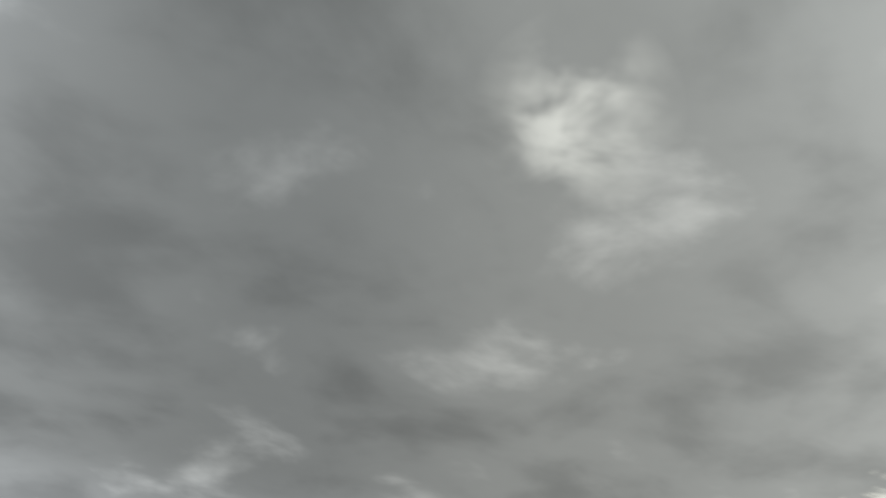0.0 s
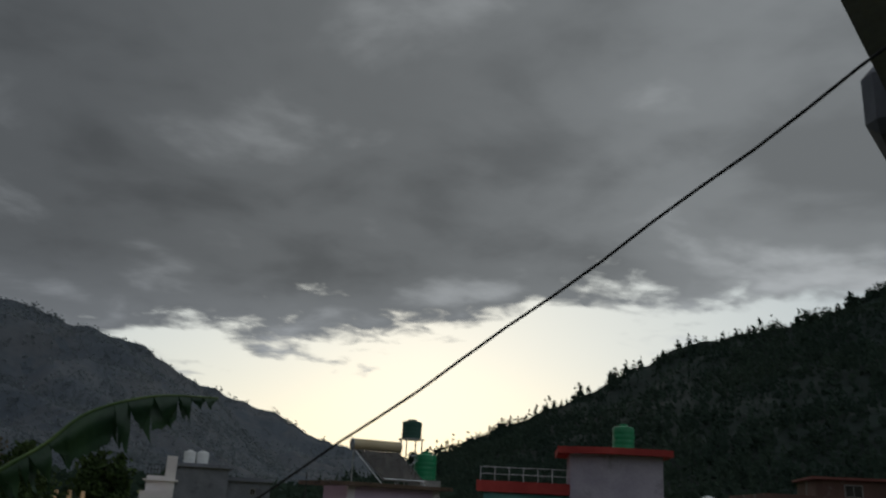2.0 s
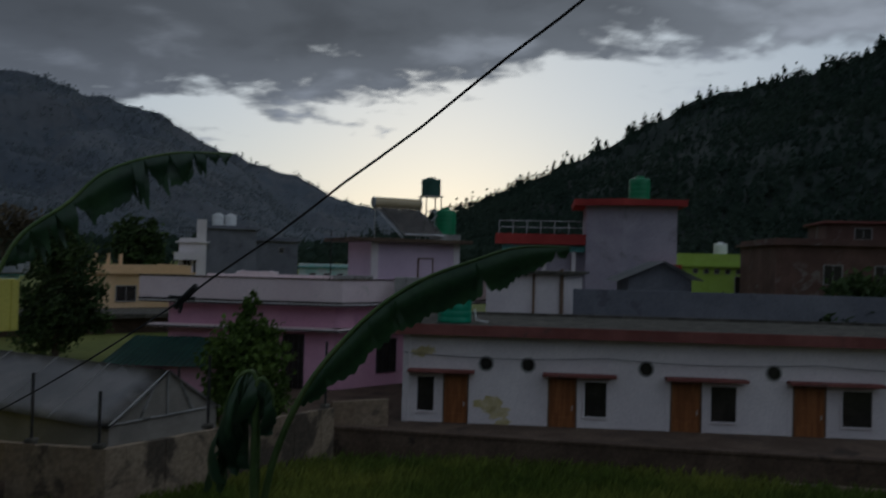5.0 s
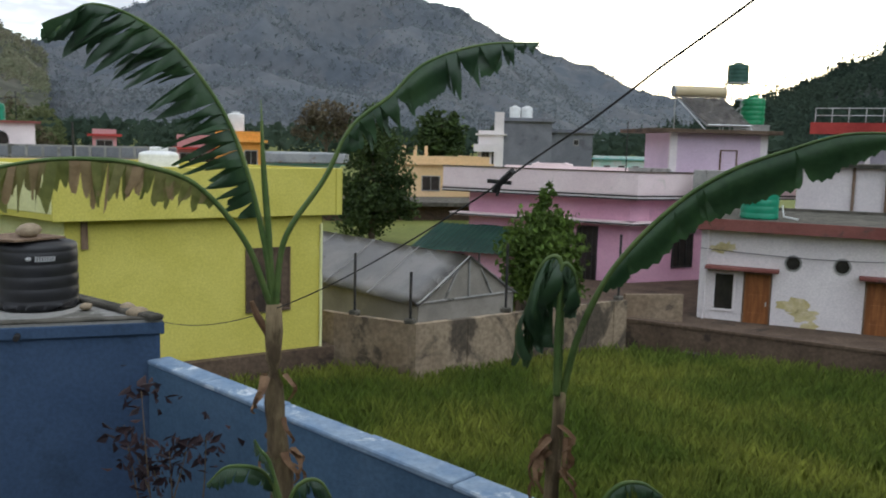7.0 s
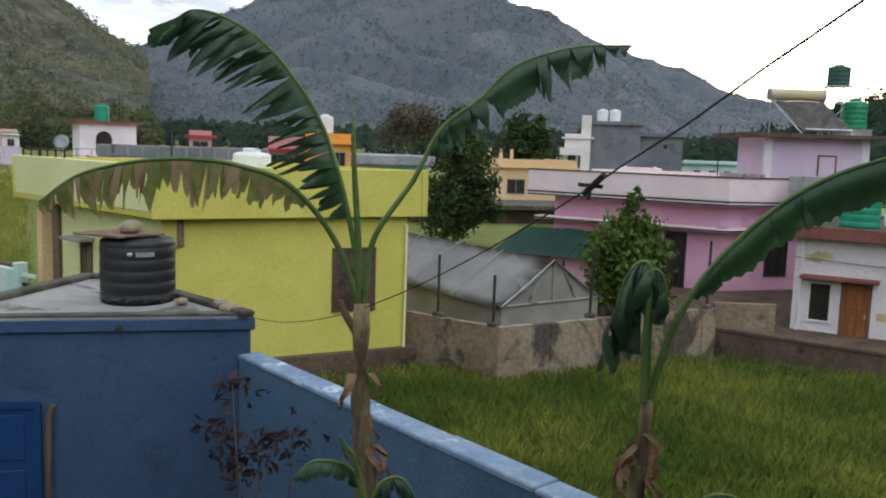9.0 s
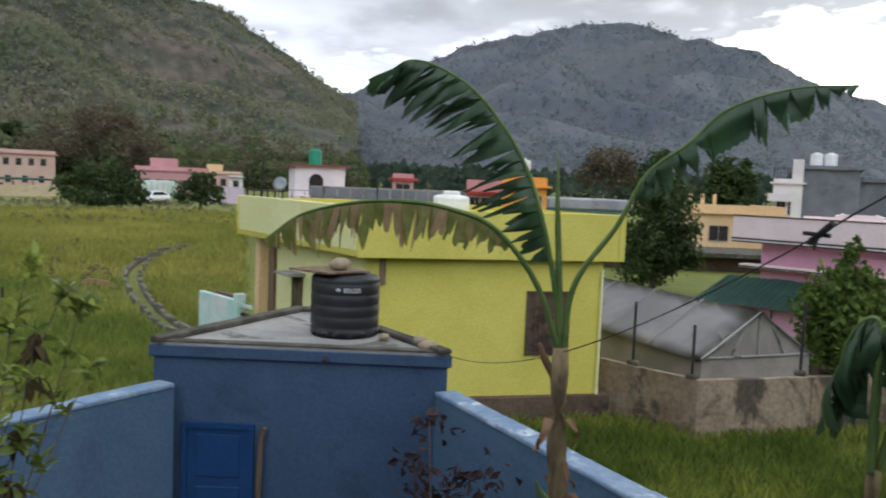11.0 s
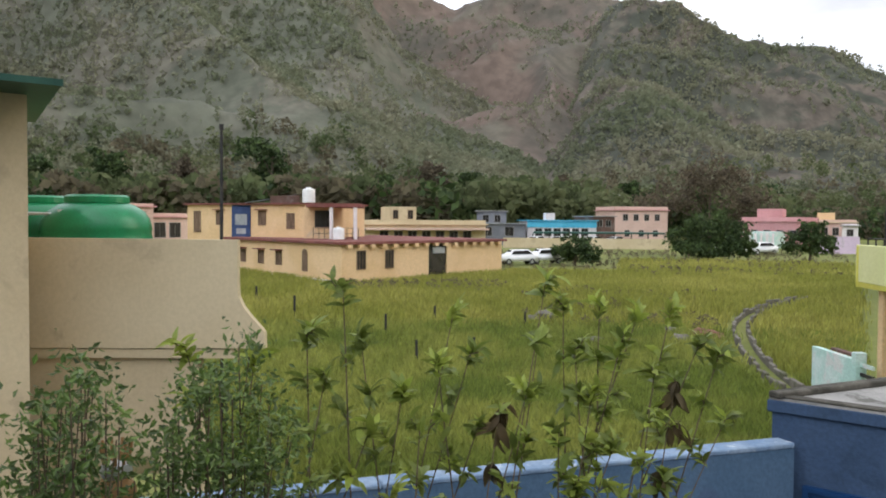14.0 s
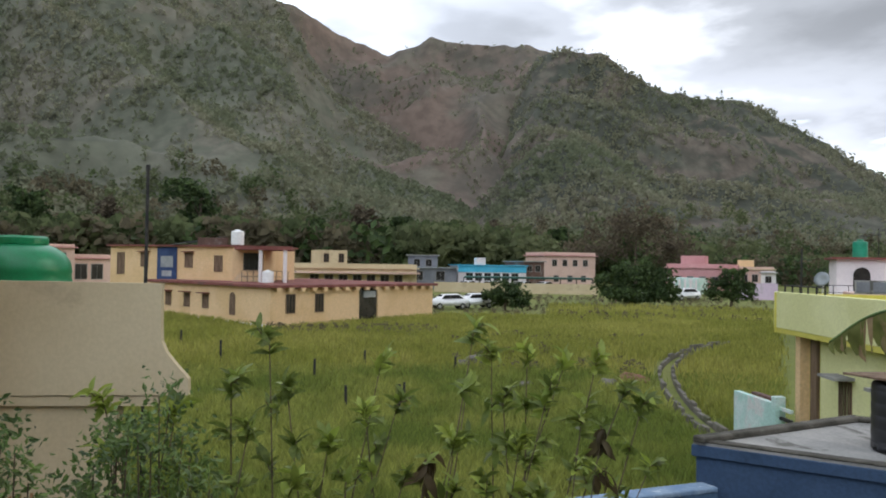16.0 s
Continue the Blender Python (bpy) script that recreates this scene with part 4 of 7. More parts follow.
# ---- walled plot, net house ----
def build_plot():
    c, l, r = P(15.2, 22.1), P(21.6, 23.9), P(1.0, 27.3)
    for a, b, z in ((l, c, 0.1), (c, r, 0.1)):
        f = Face(a, b)
        bm = bmesh.new()
        n = 14
        for i in range(n):   # a wall of uneven top and lean
            u0, u1 = f.length * i / n, f.length * (i + 1) / n
            za = z + 0.02 * noise.noise(Vector((i * 0.7, a.x, 3)))
            f.box(u0, u1, -1.75, za, -0.2, 0.04 * noise.noise(Vector((i * 0.8, a.x, 0))), bm=bm)
        tagged(part("wall_plot", bm, M["stone"]), "stained old plastered boundary wall with dark streaks", "wall", kind="structure")
    # retaining wall before the white building
    f = Face(P(1.2, 28.1), P(-50, 30.5))
    f = Face(P(1.2, 28.0), P(-16.5, 26.6))
    g = Face(P(-16.5, 26.6), P(-46, 30.5))
    for k, q in enumerate((f, g)):
        tagged(part("wall_terrace", q.box(0, q.length, -1.9, -0.72 + 0.0, -0.35, 0.0), M["mud"]), "low mud-brown terrace wall", "wall", kind="structure")
        part("coping", q.box(0, q.length, -0.72, -0.62, -0.38, 0.03, 0.01), M["mud"], bpy.data.objects["wall_terrace" if k == 0 else "wall_terrace.001"])
        part("footing", q.box(2.0 if k == 0 else 0.0, q.length, -1.8, -1.42, 0.0, 0.22, 0.03), M["stone"], bpy.data.objects["wall_terrace" if k == 0 else "wall_terrace.001"], "pale rubble footing")
    terrace = [P(1.2, 28.1), P(-16.5, 26.8), P(-46, 30.8), P(-46, 60), P(10, 60), P(8, 29.5)]
    tagged(part("terrace_ground", prism(terrace, -1.8, -0.78), M["mud"]), "bare earth terrace", "ground", kind="structure")
    # side wall with a stub
    f = Face(P(0.9, 28.2), P(-3.2, 31.0))
    f = Face(P(1.1, 28.2), P(-2.6, 28.9))
    tagged(part("wall_side", f.box(0, f.length, -1.7, 0.12, -0.2, 0.0), M["stone"]), "stained low side wall", "wall", kind="structure")
    # net house
    s = thing("net_house", "grey shade-net covered shed with a gabled front", "shed")
    fl, fr = P(15.1, 24.0), P(8.6, 26.6)
    f = Face(fl, fr)
    w, L, e, r = f.length, 12.0, 0.3, 1.55
    bm = bmesh.new()
    pts = [(0, -1.6), (w, -1.6), (w, e), (w / 2, r), (0, e)]
    a = [bm.verts.new(f.at(u, 0, z)) for u, z in pts]
    bm.faces.new(a)
    part("gable", bm, M["net"], s, "dull net gable end")
    def slope(u0, z0, u1, z1):
        b = bmesh.new()
        n = 13
        rows = []
        for i in range(n):
            o = 0.15 - (L + 0.15) * i / (n - 1)
            rows.append([b.verts.new(f.at(u0 + (u1 - u0) * k / 5, o, z0 + (z1 - z0) * k / 5 - 0.045 * math.sin(math.pi * k / 5) * (1 + 0.6 * (i % 2)))) for k in range(6)])
        for p, q in zip(rows, rows[1:]):
            for k in range(5):
                b.faces.new((p[k], p[k + 1], q[k + 1], q[k]))
        g = bmesh.ops.solidify(b, geom=b.faces[:], thickness=0.02)
        return b
    part("roof", slope(-0.12, e - 0.05, w / 2, r + 0.02), M["tarp"], s, "sagging grey net roof", smooth=True)
    part("roof", slope(w / 2, r + 0.02, w + 0.12, e - 0.05), M["tarp"], s, "sagging grey net roof", smooth=True)
    part("side", f.box(0.0, 0.03, -1.6, e, -L, 0.0), M["net"], s, "dull net side")
    part("side", f.box(w - 0.03, w, -1.6, e, -L, 0.0), M["net"], s, "dull net side")
    for u0, z0, u1, z1 in ((0, e, w / 2, r), (w / 2, r, w, e), (0, e + 0.02, w, e + 0.02), (w * 0.25, e, w * 0.38, 0.92 * r - 0.25), (w / 2, e, w / 2, r), (w * 0.75, e, w * 0.62, 0.92 * r - 0.25)):
        part("truss", cyl(f.at(u0, 0.03, z0), f.at(u1, 0.03, z1), 0.035, seg=6), M["slab"], s)
    for i in range(1, 5):
        part("purlin", cyl(f.at(-0.1, -i * 2.4, e - 0.02), f.at(w / 2, -i * 2.4, r + 0.05), 0.02, seg=5), M["slab"], s)
    # iron posts on the plot wall
    for k, (az, d, top) in enumerate(((19.4, 23.4, 1.75), (15.6, 22.3, 1.4), (9.1, 24.3, 2.0), (1.6, 27.3, 2.1), (11.0, 30.5, 0.9))):
        p = P(az, d, 0.08)
        t = thing("fence_post", "rusty dark iron angle post set on the wall", "post", "fence posts on the wall")
        part("post", cyl(p, p + Vector((0, 0, top)), 0.04, seg=6), M["iron"], t)
        part("base", prism([(p.x - .15, p.y - .1), (p.x + .15, p.y - .1), (p.x + .15, p.y + .1), (p.x - .15, p.y + .1)], 0.08, 0.22, 0.03), M["moss"], t)


build_plot()


# ---- white row house ----
def build_white_house():
    h = thing("white_row_house", "long low white house with brown doors and a maroon roof edge", "house")
    f = Face(P(-3.5, 29.9), P(-46, 36.5))
    f = Face(f.a, f.a + (P(-28.6, 31.1).to_2d() - f.a).normalized() * 21.0)
    part("wall", prism(quad(f, 6.5), -1.1, 2.45), M["white"], h)
    part("roof", f.box(-0.35, f.length, 2.45, 2.62, -6.6, 0.45, 0.01), M["moss"], h, "dark weathered roof slab")
    part("fascia", f.box(-0.37, f.length, 2.28, 2.66, 0.4, 0.47), M["maroon"], h, "maroon painted roof edge")
    part("kerb", f.box(-0.35, f.length, 2.62, 2.72, -6.6, -6.3), M["moss"], h)
    for az, azr, wl, wr in ((-6.35, -7.85, -4.4, -5.75), (-13.35, -15.05, -15.55, -17.2), (-21.25, -23.0, -23.55, -25.3), (-28.6, -30.3, -31.2, -33.0)):
        door(h, f, f.along(az), f.along(azr), -1.05, 0.86)
        window(h, f, f.along(wl), f.along(wr), -0.45, 0.86, "white", "dark", 0, "dark window with a white frame")
        a, b = min(f.along(az), f.along(wl)), max(f.along(azr), f.along(wr))
        part("canopy", f.box(a - 0.25, b + 0.25, 0.98, 1.08, -0.02, 0.5, 0.01), M["maroon"], h, "maroon door canopy")
        for u in (f.along(az) - 0.12, f.along(azr) + 0.12):
            part("jamb", f.box(u - 0.09, u + 0.09, -1.1, 0.98, -0.02, 0.035), M["white"], h)
    for az in (-9.1, -11.9, -19.6, -27.4, -35.0):
        u = f.along(az)
        q = Vector((f.n.x, f.n.y, 0))
        v = part("vent", cyl(f.at(u, -0.02, 1.31), f.at(u, 0.03, 1.31), 0.27, seg=24), M["slab"], h, "round ventilation hole with a cement rim")
        part("hole", cyl(f.at(u, 0.0, 1.31), f.at(u, 0.034, 1.31), 0.21, seg=24), M["dark"], v)
    part("downpipe", tube([f.at(0.25, 0.06, 2.3), f.at(0.22, 0.06, -0.6), f.at(0.15, 0.15, -1.0)], 0.045), M["white"], h)
    # ochre patches where the paint has peeled: thin raised scabs of uneven outline
    rng = random.Random(5)
    for az, z, rr in ((-9.3, -0.1, 0.34), (-9.9, -0.35, 0.3), (-10.2, -0.75, 0.22), (-5.1, 1.7, 0.22), (-4.6, 1.62, 0.2), (-10.6, -0.95, 0.16)):
        bm = bmesh.new()
        vs = []
        for k in range(18):
            a = 2 * math.pi * k / 18
            s = rr * rng.uniform(0.6, 1.2)
            vs.append(bm.verts.new(f.at(f.along(az) + 1.5 * s * math.cos(a), 0.006, z + 0.8 * s * math.sin(a))))
        fc = bm.faces.new(vs)
        bmesh.ops.recalc_face_normals(bm, faces=[fc])
        bmesh.ops.solidify(bm, geom=bm.faces[:], thickness=0.004)
        part("peeled_patch", bm, M["patch"], h)
    c = P(-6.9, 31.0, 2.62)
    water_tank(c, 0.62, 1.35, M["teal_tank"], "sea-green ribbed water tank on the white house roof", ribs=5)
    pipe = thing("roof_pipe", "white plastic pipe lying on the roof", "pipe")
    part("pipe", tube([c + Vector((0.7, -0.2, 0.5)), c + Vector((0.75, -0.3, 0.12)), c + Vector((1.2, -0.4, 0.04))], 0.03), M["white_tank"], pipe)
    w = thing("wall_cable", "thin dark cable slung along the white wall", "cable")
    part("cable", tube([f.at(u, 0.08, 1.62 - 0.12 * math.sin(math.pi * ((u % 7) / 7))) for u in [i * 0.7 for i in range(29)]], 0.012, 5), M["cable"], w)


build_white_house()


# ---- pink house ----
def build_pink_house():
    h = thing("pink_house", "pink house with a pale blush parapet and black-and-white bands", "house")
    c, l, r = P(0.65, 35.8), P(13.6, 38.8), P(-9.0, 41.5)
    f, g = Face(l, c), Face(c, r)
    body = [l, c, r, r + Vector((-4, 7, 0)), l + Vector((1.5, 8, 0))]
    fi = Face(f.at(1.0, -0.8), f.at(f.length - 0.45, -0.7))
    gi = Face(fi.b, g.at(g.length - 0.5, -0.7))
    inset = [fi.a, fi.b, gi.b, r + Vector((-4, 6, 0)), l + Vector((2.5, 7, 0))]
    part("wall", prism(inset, -1.0, 2.95), M["pink"], h)
    part("roof", prism(body, 2.85, 3.05), M["blush"], h)
    for q in (f, g):
        part("parapet", q.box(0, q.length, 3.02, 3.92, -0.2, 0.012 if q is f else 0.0, 0.01), M["blush"], h, "pale blush parapet")
        part("capping", q.box(-0.03, q.length, 3.92, 3.97, -0.22, 0.04), M["mud"], h)
        for k, (z, m) in enumerate(((2.96, "iron"), (2.89, "white"), (2.83, "iron"))):
            part("band", q.box(-0.02, q.length, z - 0.03, z + 0.03, -0.1, 0.05 - k * 0.02), M[m], h)
    b = Face(body[3], body[4])
    part("parapet", b.box(0, b.length, 3.02, 3.9, -0.1, 0.1), M["blush"], h)
    # sunshade ledge over the openings
    for q, u0 in ((fi, -0.7), (gi, -0.3)):
        part("sunshade", q.box(u0, q.length + 0.3, 1.72, 1.86, -0.1, 0.65), M["blush"], h)
        part("band", q.box(u0, q.length + 0.3, 1.74, 1.80, 0.62, 0.67), M["iron"], h)
    window(h, gi, gi.along(-1.7), gi.along(-3.0), -0.2, 1.3, "iron", "dark", 2, "dark barred window")
    window(h, gi, gi.along(-4.6), gi.along(-5.2), 0.6, 1.3, "iron", "dark", 1, "small dark window")
    window(h, fi, fi.along(4.5), fi.along(3.1), -0.9, 1.55, "iron", "dark", 3, "dark barred doorway")
    window(h, fi, fi.along(11.0), fi.along(9.8), -0.1, 1.3, "iron", "dark", 2, "dark barred window")
    # stair head with its lilac walls
    t0, t1 = P(-1.25, 38.6), P(-7.1, 40.4)
    q = Face(t0, t1)
    part("stair_head", prism(quad(q, 3.2), 3.0, 5.65), M["lilac"], h, "lilac stair room on the roof")
    part("corner_strip", q.box(-0.03, 0.3, 3.0, 5.65, -0.1, 0.03), M["white"], h)
    part("corner_strip", q.box(q.length - 0.3, q.length + 0.03, 3.0, 5.65, -0.1, 0.03), M["white"], h)
    part("stair_roof", q.box(-1.1, q.length + 0.45, 5.65, 5.82, -3.7, 0.55, 0.01), M["mud"], h, "brown-edged flat slab")
    door(h, q, q.along(-4.4), q.along(-5.3), 3.3, 4.9, "lilac", "old_wood", "lilac door in a brown frame")
    # green tin lean-to
    an = thing("lean_to", "pink lean-to with a green tin roof", "shed")
    a, b = P(15.0, 34.6), P(8.5, 33.2)
    k = Face(a, b)
    part("wall", prism(quad(k, 2.6), -1.0, 0.72), M["pink"], an)
    bm = bmesh.new()
    n = 40
    top = [[bm.verts.new(k.at(-0.35 + (k.length + 0.7) * i / n, o, z + 0.03 * (i % 2))) for i in range(n + 1)] for o, z in ((0.5, 0.66), (-2.9, 1.45))]
    for i in range(n):
        bm.faces.new((top[0][i], top[0][i + 1], top[1][i + 1], top[1][i]))
    bmesh.ops.solidify(bm, geom=bm.faces[:], thickness=0.02)
    part("roof", bm, M["green_tin"], an, "green corrugated tin roof")
    window(an, k, k.along(13.4), k.along(12.0), -0.15, 0.52, "iron", "dark", 2, "small dark window")
    # solar water heater
    s = thing("solar_water_heater", "solar water heater with a cream drum and slanting glass tubes", "water heater")
    z = 5.82
    da, db = q.at(0.35, -0.9, z + 1.68), q.at(2.72, -0.9, z + 1.68)
    part("drum", cyl(da, db, 0.25, seg=24), M["cream"], s, "cream insulated drum", smooth=False)
    for u in (0.33, 2.69):
        part("end_cap", cyl(q.at(u, -0.9, z + 1.68), q.at(u + 0.05, -0.9, z + 1.68), 0.265, seg=24), M["tin"], s)
    for i in range(20):
        u = 0.62 + 1.9 * i / 19
        part("tube", cyl(q.at(u + 0.95, 0.25, z + 0.22), q.at(u, -0.8, z + 1.5), 0.028, seg=6), M["tube"], s)
    bm = bmesh.new()
    bm.faces.new([bm.verts.new(p) for p in (q.at(1.5, 0.2, z + 0.12), q.at(3.5, 0.2, z + 0.12), q.at(2.6, -0.85, z + 1.4), q.at(0.55, -0.85, z + 1.4))])
    bmesh.ops.solidify(bm, geom=bm.faces[:], thickness=0.03)
    part("collector_back", bm, M["tarp"], s, "grey reflector sheet behind the tubes")
    part("foot_rail", cyl(q.at(1.5, 0.27, z + 0.2), q.at(3.5, 0.27, z + 0.2), 0.04, seg=6), M["steel"], s)
    for u in (0.45, 2.6):
        part("leg", cyl(q.at(u, -0.9, z), q.at(u, -0.9, z + 1.5), 0.03, seg=6), M["steel"], s)
        part("leg", cyl(q.at(u + 0.95, 0.3, z), q.at(u, -0.85, z + 1.45), 0.03, seg=6), M["steel"], s)
    # raised tank on a stand, second tank beside it on a low plinth
    st = thing("tank_stand", "tall angle-iron tank stand on the stair room roof", "stand")
    for u, o in ((3.2, -1.2), (4.0, -1.2), (3.2, -1.9), (4.0, -1.9)):
        part("leg", cyl(q.at(u, o, z), q.at(u, o, z + 2.13), 0.03, seg=6), M["steel"], st)
    part("platform", q.box(3.12, 4.08, z + 2.13, z + 2.18, -2.0, -1.1), M["steel"], st)
    for dz in (0.7, 1.4):
        part("brace", cyl(q.at(3.2, -1.2, z + dz), q.at(4.0, -1.2, z + dz), 0.025, seg=6), M["steel"], st)
    part("brace", cyl(q.at(3.2, -1.2, z + 0.7), q.at(4.0, -1.2, z + 1.4), 0.02, seg=6), M["steel"], st)
    water_tank(q.at(3.6, -1.55, z + 2.18), 0.47, 0.85, M["dull_tank"], "green water tank raised on a stand, darkened as backlit", ribs=4)
    part("plinth", q.box(3.75, 4.85, z, z + 0.3, -2.0, -0.7, 0.01), M["slab"], h, "low cement tank plinth")
    water_tank(q.at(4.3, -1.3, z + 0.3), 0.52, 1.25, M["green_tank"], "green ribbed water tank on the stair room roof", ribs=5)
    rod = thing("roof_rod", "thin metal rod on the tank stand", "rod")
    part("rod", cyl(q.at(2.95, -1.2, z), q.at(2.95, -1.2, z + 2.95), 0.015, seg=5), M["iron"], rod)
    m = thing("roof_mast", "thin bare mast on the pink house roof", "pole")
    p = P(1.5, 40.0, 3.05)
    part("mast", cyl(p, p + Vector((0, 0, 3.1)), 0.025, seg=6), M["iron"], m)
    for az, d, w in ((0.3, 38, 0.7), (-0.6, 37.6, 0.5), (-4.0, 37.0, 0.8)):
        r_ = thing("roof_slab_pile", "small pile of concrete slabs on the roof", "rubble", "piles on the roof")
        p = P(az, d)
        part("slab", prism([(p.x - w, p.y - .3), (p.x + w, p.y - .3), (p.x + w * 0.8, p.y + .3), (p.x - w * .7, p.y + .3)], 3.05, 4.1, 0.02), M["slab"], r_)


build_pink_house()

# ---- village behind ----
def block(name, label, az0, az1, d0, d1, z0, z1, depth, wall, trim="slab", windows=(), parapet=0.35, group="houses of the village", pane="dark", band=None):
    """A plain village house: walls, roof slab, low parapet and its openings (u share, width, z bottom, z top)."""
    h = thing(name, label, "house", group)
    f = Face(P(az0, d0), P(az1, d1))
    part("wall", prism(quad(f, depth), z0, z1), M[wall], h)
    part("roof", f.box(-0.3, f.length + 0.3, z1, z1 + 0.14, -depth - 0.3, 0.3), M[trim], h)
    if parapet:
        bm = f.box(0, f.length, z1 + 0.14, z1 + 0.14 + parapet, -0.2, 0.0)
        f.box(0, 0.2, z1 + 0.14, z1 + 0.14 + parapet - 0.003, -depth, -0.2, bm=bm)
        f.box(f.length - 0.2, f.length, z1 + 0.14, z1 + 0.14 + parapet - 0.003, -depth, -0.2, bm=bm)
        part("parapet", bm, M[wall], h)
    if band:
        part("band", f.box(-0.02, f.length + 0.02, z1 - band[0], z1 - 0.02, 0.0, 0.08), M[band[1]], h)
    for s, w, a, b in windows:
        window(h, f, f.length * s - w / 2, f.length * s + w / 2, a, b, "slab", pane, 1)
    return h, f


def row(n, w, a, b, lo=0.1, hi=0.9):
    return [(lo + (hi - lo) * (i + 0.5) / n, w, a, b) for i in range(n)]


def build_right_village():
    # house with red roof edge and tall stair tower
    h, f = block("red_roof_house", "grey-lilac house with red roof edges and a stair tower", -10.3, -17.2, 50, 50, -1, 6.2, 8, "grey_lilac", "red", row(3, 0.9, 4.2, 5.6), 0.0)
    part("fascia", f.box(-0.6, f.length + 0.3, 5.95, 6.55, 0.3, 0.8), M["red"], h, "deep red roof edge")
    part("beam", f.box(-0.2, f.length, 5.55, 5.9, 0.0, 0.5), M["teal"], h)
    for i in range(4):
        part("column", f.box(0.4 + i * 1.7, 0.65 + i * 1.7, 2.0, 5.55, 0.15, 0.45), M["white"], h)
    part("back_wall", f.box(0.0, f.length, 2.2, 5.6, 0.0, 0.06), M["grey_lilac"], h)
    railing(f, -0.4, f.length, 6.55, 0.75, h, 8, "steel", 0.6)
    t = Face(P(-15.6, 49), P(-21.4, 49.5))
    part("tower", prism([t.at(0), t.at(2.0, 0.6), t.at(t.length, 0.3), t.at(t.length, -4), t.at(0, -4)], -1, 8.2), M["grey_lilac"], h, "pale lilac stair tower")
    part("tower_roof", prism([t.at(-0.7, 0.4), t.at(2.0, 1.2), t.at(t.length + 0.5, 0.8), t.at(t.length + 0.5, -4.5), t.at(-0.7, -4.5)], 8.2, 8.55), M["red"], h, "red slab roof")
    part("ledge", t.box(3.2, t.length + 0.2, 4.7, 4.95, 0.3, 0.9), M["red"], h)
    water_tank(P(-19.0, 49.5, 8.55), 0.6, 1.3, M["green_tank"], "bright green water tank on the stair tower", ribs=4)
    # white blind wall of a house on the roof level
    b, f = block("white_block", "white windowless block with a rusty downpipe", -9.0, -14.2, 39, 38.2, 1.0, 4.35, 5, "white", "moss", (), 0.0)
    part("downpipe", cyl(f.at(f.length * 0.62, 0.06, 2.0), f.at(f.length * 0.62, 0.06, 4.4), 0.06), M["old_wood"], b)
    part("downpipe", cyl(f.at(f.length - 0.1, 0.08, 2.0), f.at(f.length - 0.1, 0.08, 4.6), 0.09), M["old_wood"], b)
    # grey yard wall and shed
    f = Face(P(-14.8, 38.0), P(-40, 42.0))
    tagged(part("wall_grey", f.box(0, f.length, -0.8, 3.75, -0.2, 0.0), M["grey"]), "dull grey sheet wall behind the white house", "wall", kind="structure")
    s = thing("grey_shed", "grey shed with a pitched tin roof", "shed")
    f = Face(P(-18.4, 40), P(-22.4, 40.5))
    bm = bmesh.new()
    pts = [(0, 0), (f.length, 0), (f.length, 4.25), (f.length * 0.55, 5.0), (0, 4.3)]
    lo = [bm.verts.new(f.at(u, 0, z)) for u, z in pts]
    hi = [bm.verts.new(f.at(u, -4, z)) for u, z in pts]
    bm.faces.new(lo)
    bm.faces.new(hi[::-1])
    for i in range(5):
        bm.faces.new((lo[i], hi[i], hi[(i + 1) % 5], lo[(i + 1) % 5]))
    part("wall", bm, M["grey"], s)
    for u0, z0, u1, z1 in ((-0.6, 4.1, f.length * 0.55, 5.08), (f.length * 0.55, 5.08, f.length + 0.5, 4.2)):
        bm = bmesh.new()
        a = [bm.verts.new(f.at(u, o, z)) for u, z, o in ((u0, z0, 0.4), (u1, z1, 0.4), (u1, z1, -4.3), (u0, z0, -4.3))]
        bm.faces.new(a)
        bmesh.ops.solidify(bm, geom=bm.faces[:], thickness=0.05)
        part("roof", bm, M["tin"], s, "corrugated tin roof")
    # lime house
    h, f = block("lime_house", "lime-green house with a long parapet and small vents", -21.6, -29.0, 70, 71, -0.5, 4.9, 9, "lime", "lime", row(2, 1.3, 2.4, 4.2, 0.4, 0.95) + row(9, 0.4, 4.35, 4.75), 0.9)
    part("ledge", f.box(0, f.length, 1.7, 1.95, 0, 0.9), M["lime"], h)
    water_tank(P(-24.2, 74, 5.9), 0.55, 1.0, M["white_tank"], "white water tank on the lime house", ribs=3)
    part("stair_head", prism(quad(Face(P(-26.2, 75), P(-28, 75)), 3), 5.0, 7.1), M["lime"], h)
    # brick houses further right
    h, f = block("brick_house", "unplastered brick house with a flat slab", -27.5, -44, 58, 66, -0.5, 6.4, 9, "brick", "brick", row(5, 1.2, 3.9, 5.2), 0.3)
    h, f = block("brick_house", "brick upper storey with an overhanging slab", -30.4, -37, 62, 64, 6.5, 8.0, 6, "brick", "maroon", row(2, 1.1, 6.9, 7.7), 0.0)
    h, f = block("distant_house", "low pale house at the foot of the hill", -8.0, -10.5, 110, 110, 0, 4.0, 8, "lilac", "slab", row(2, 1, 2, 3.2), 0.4)


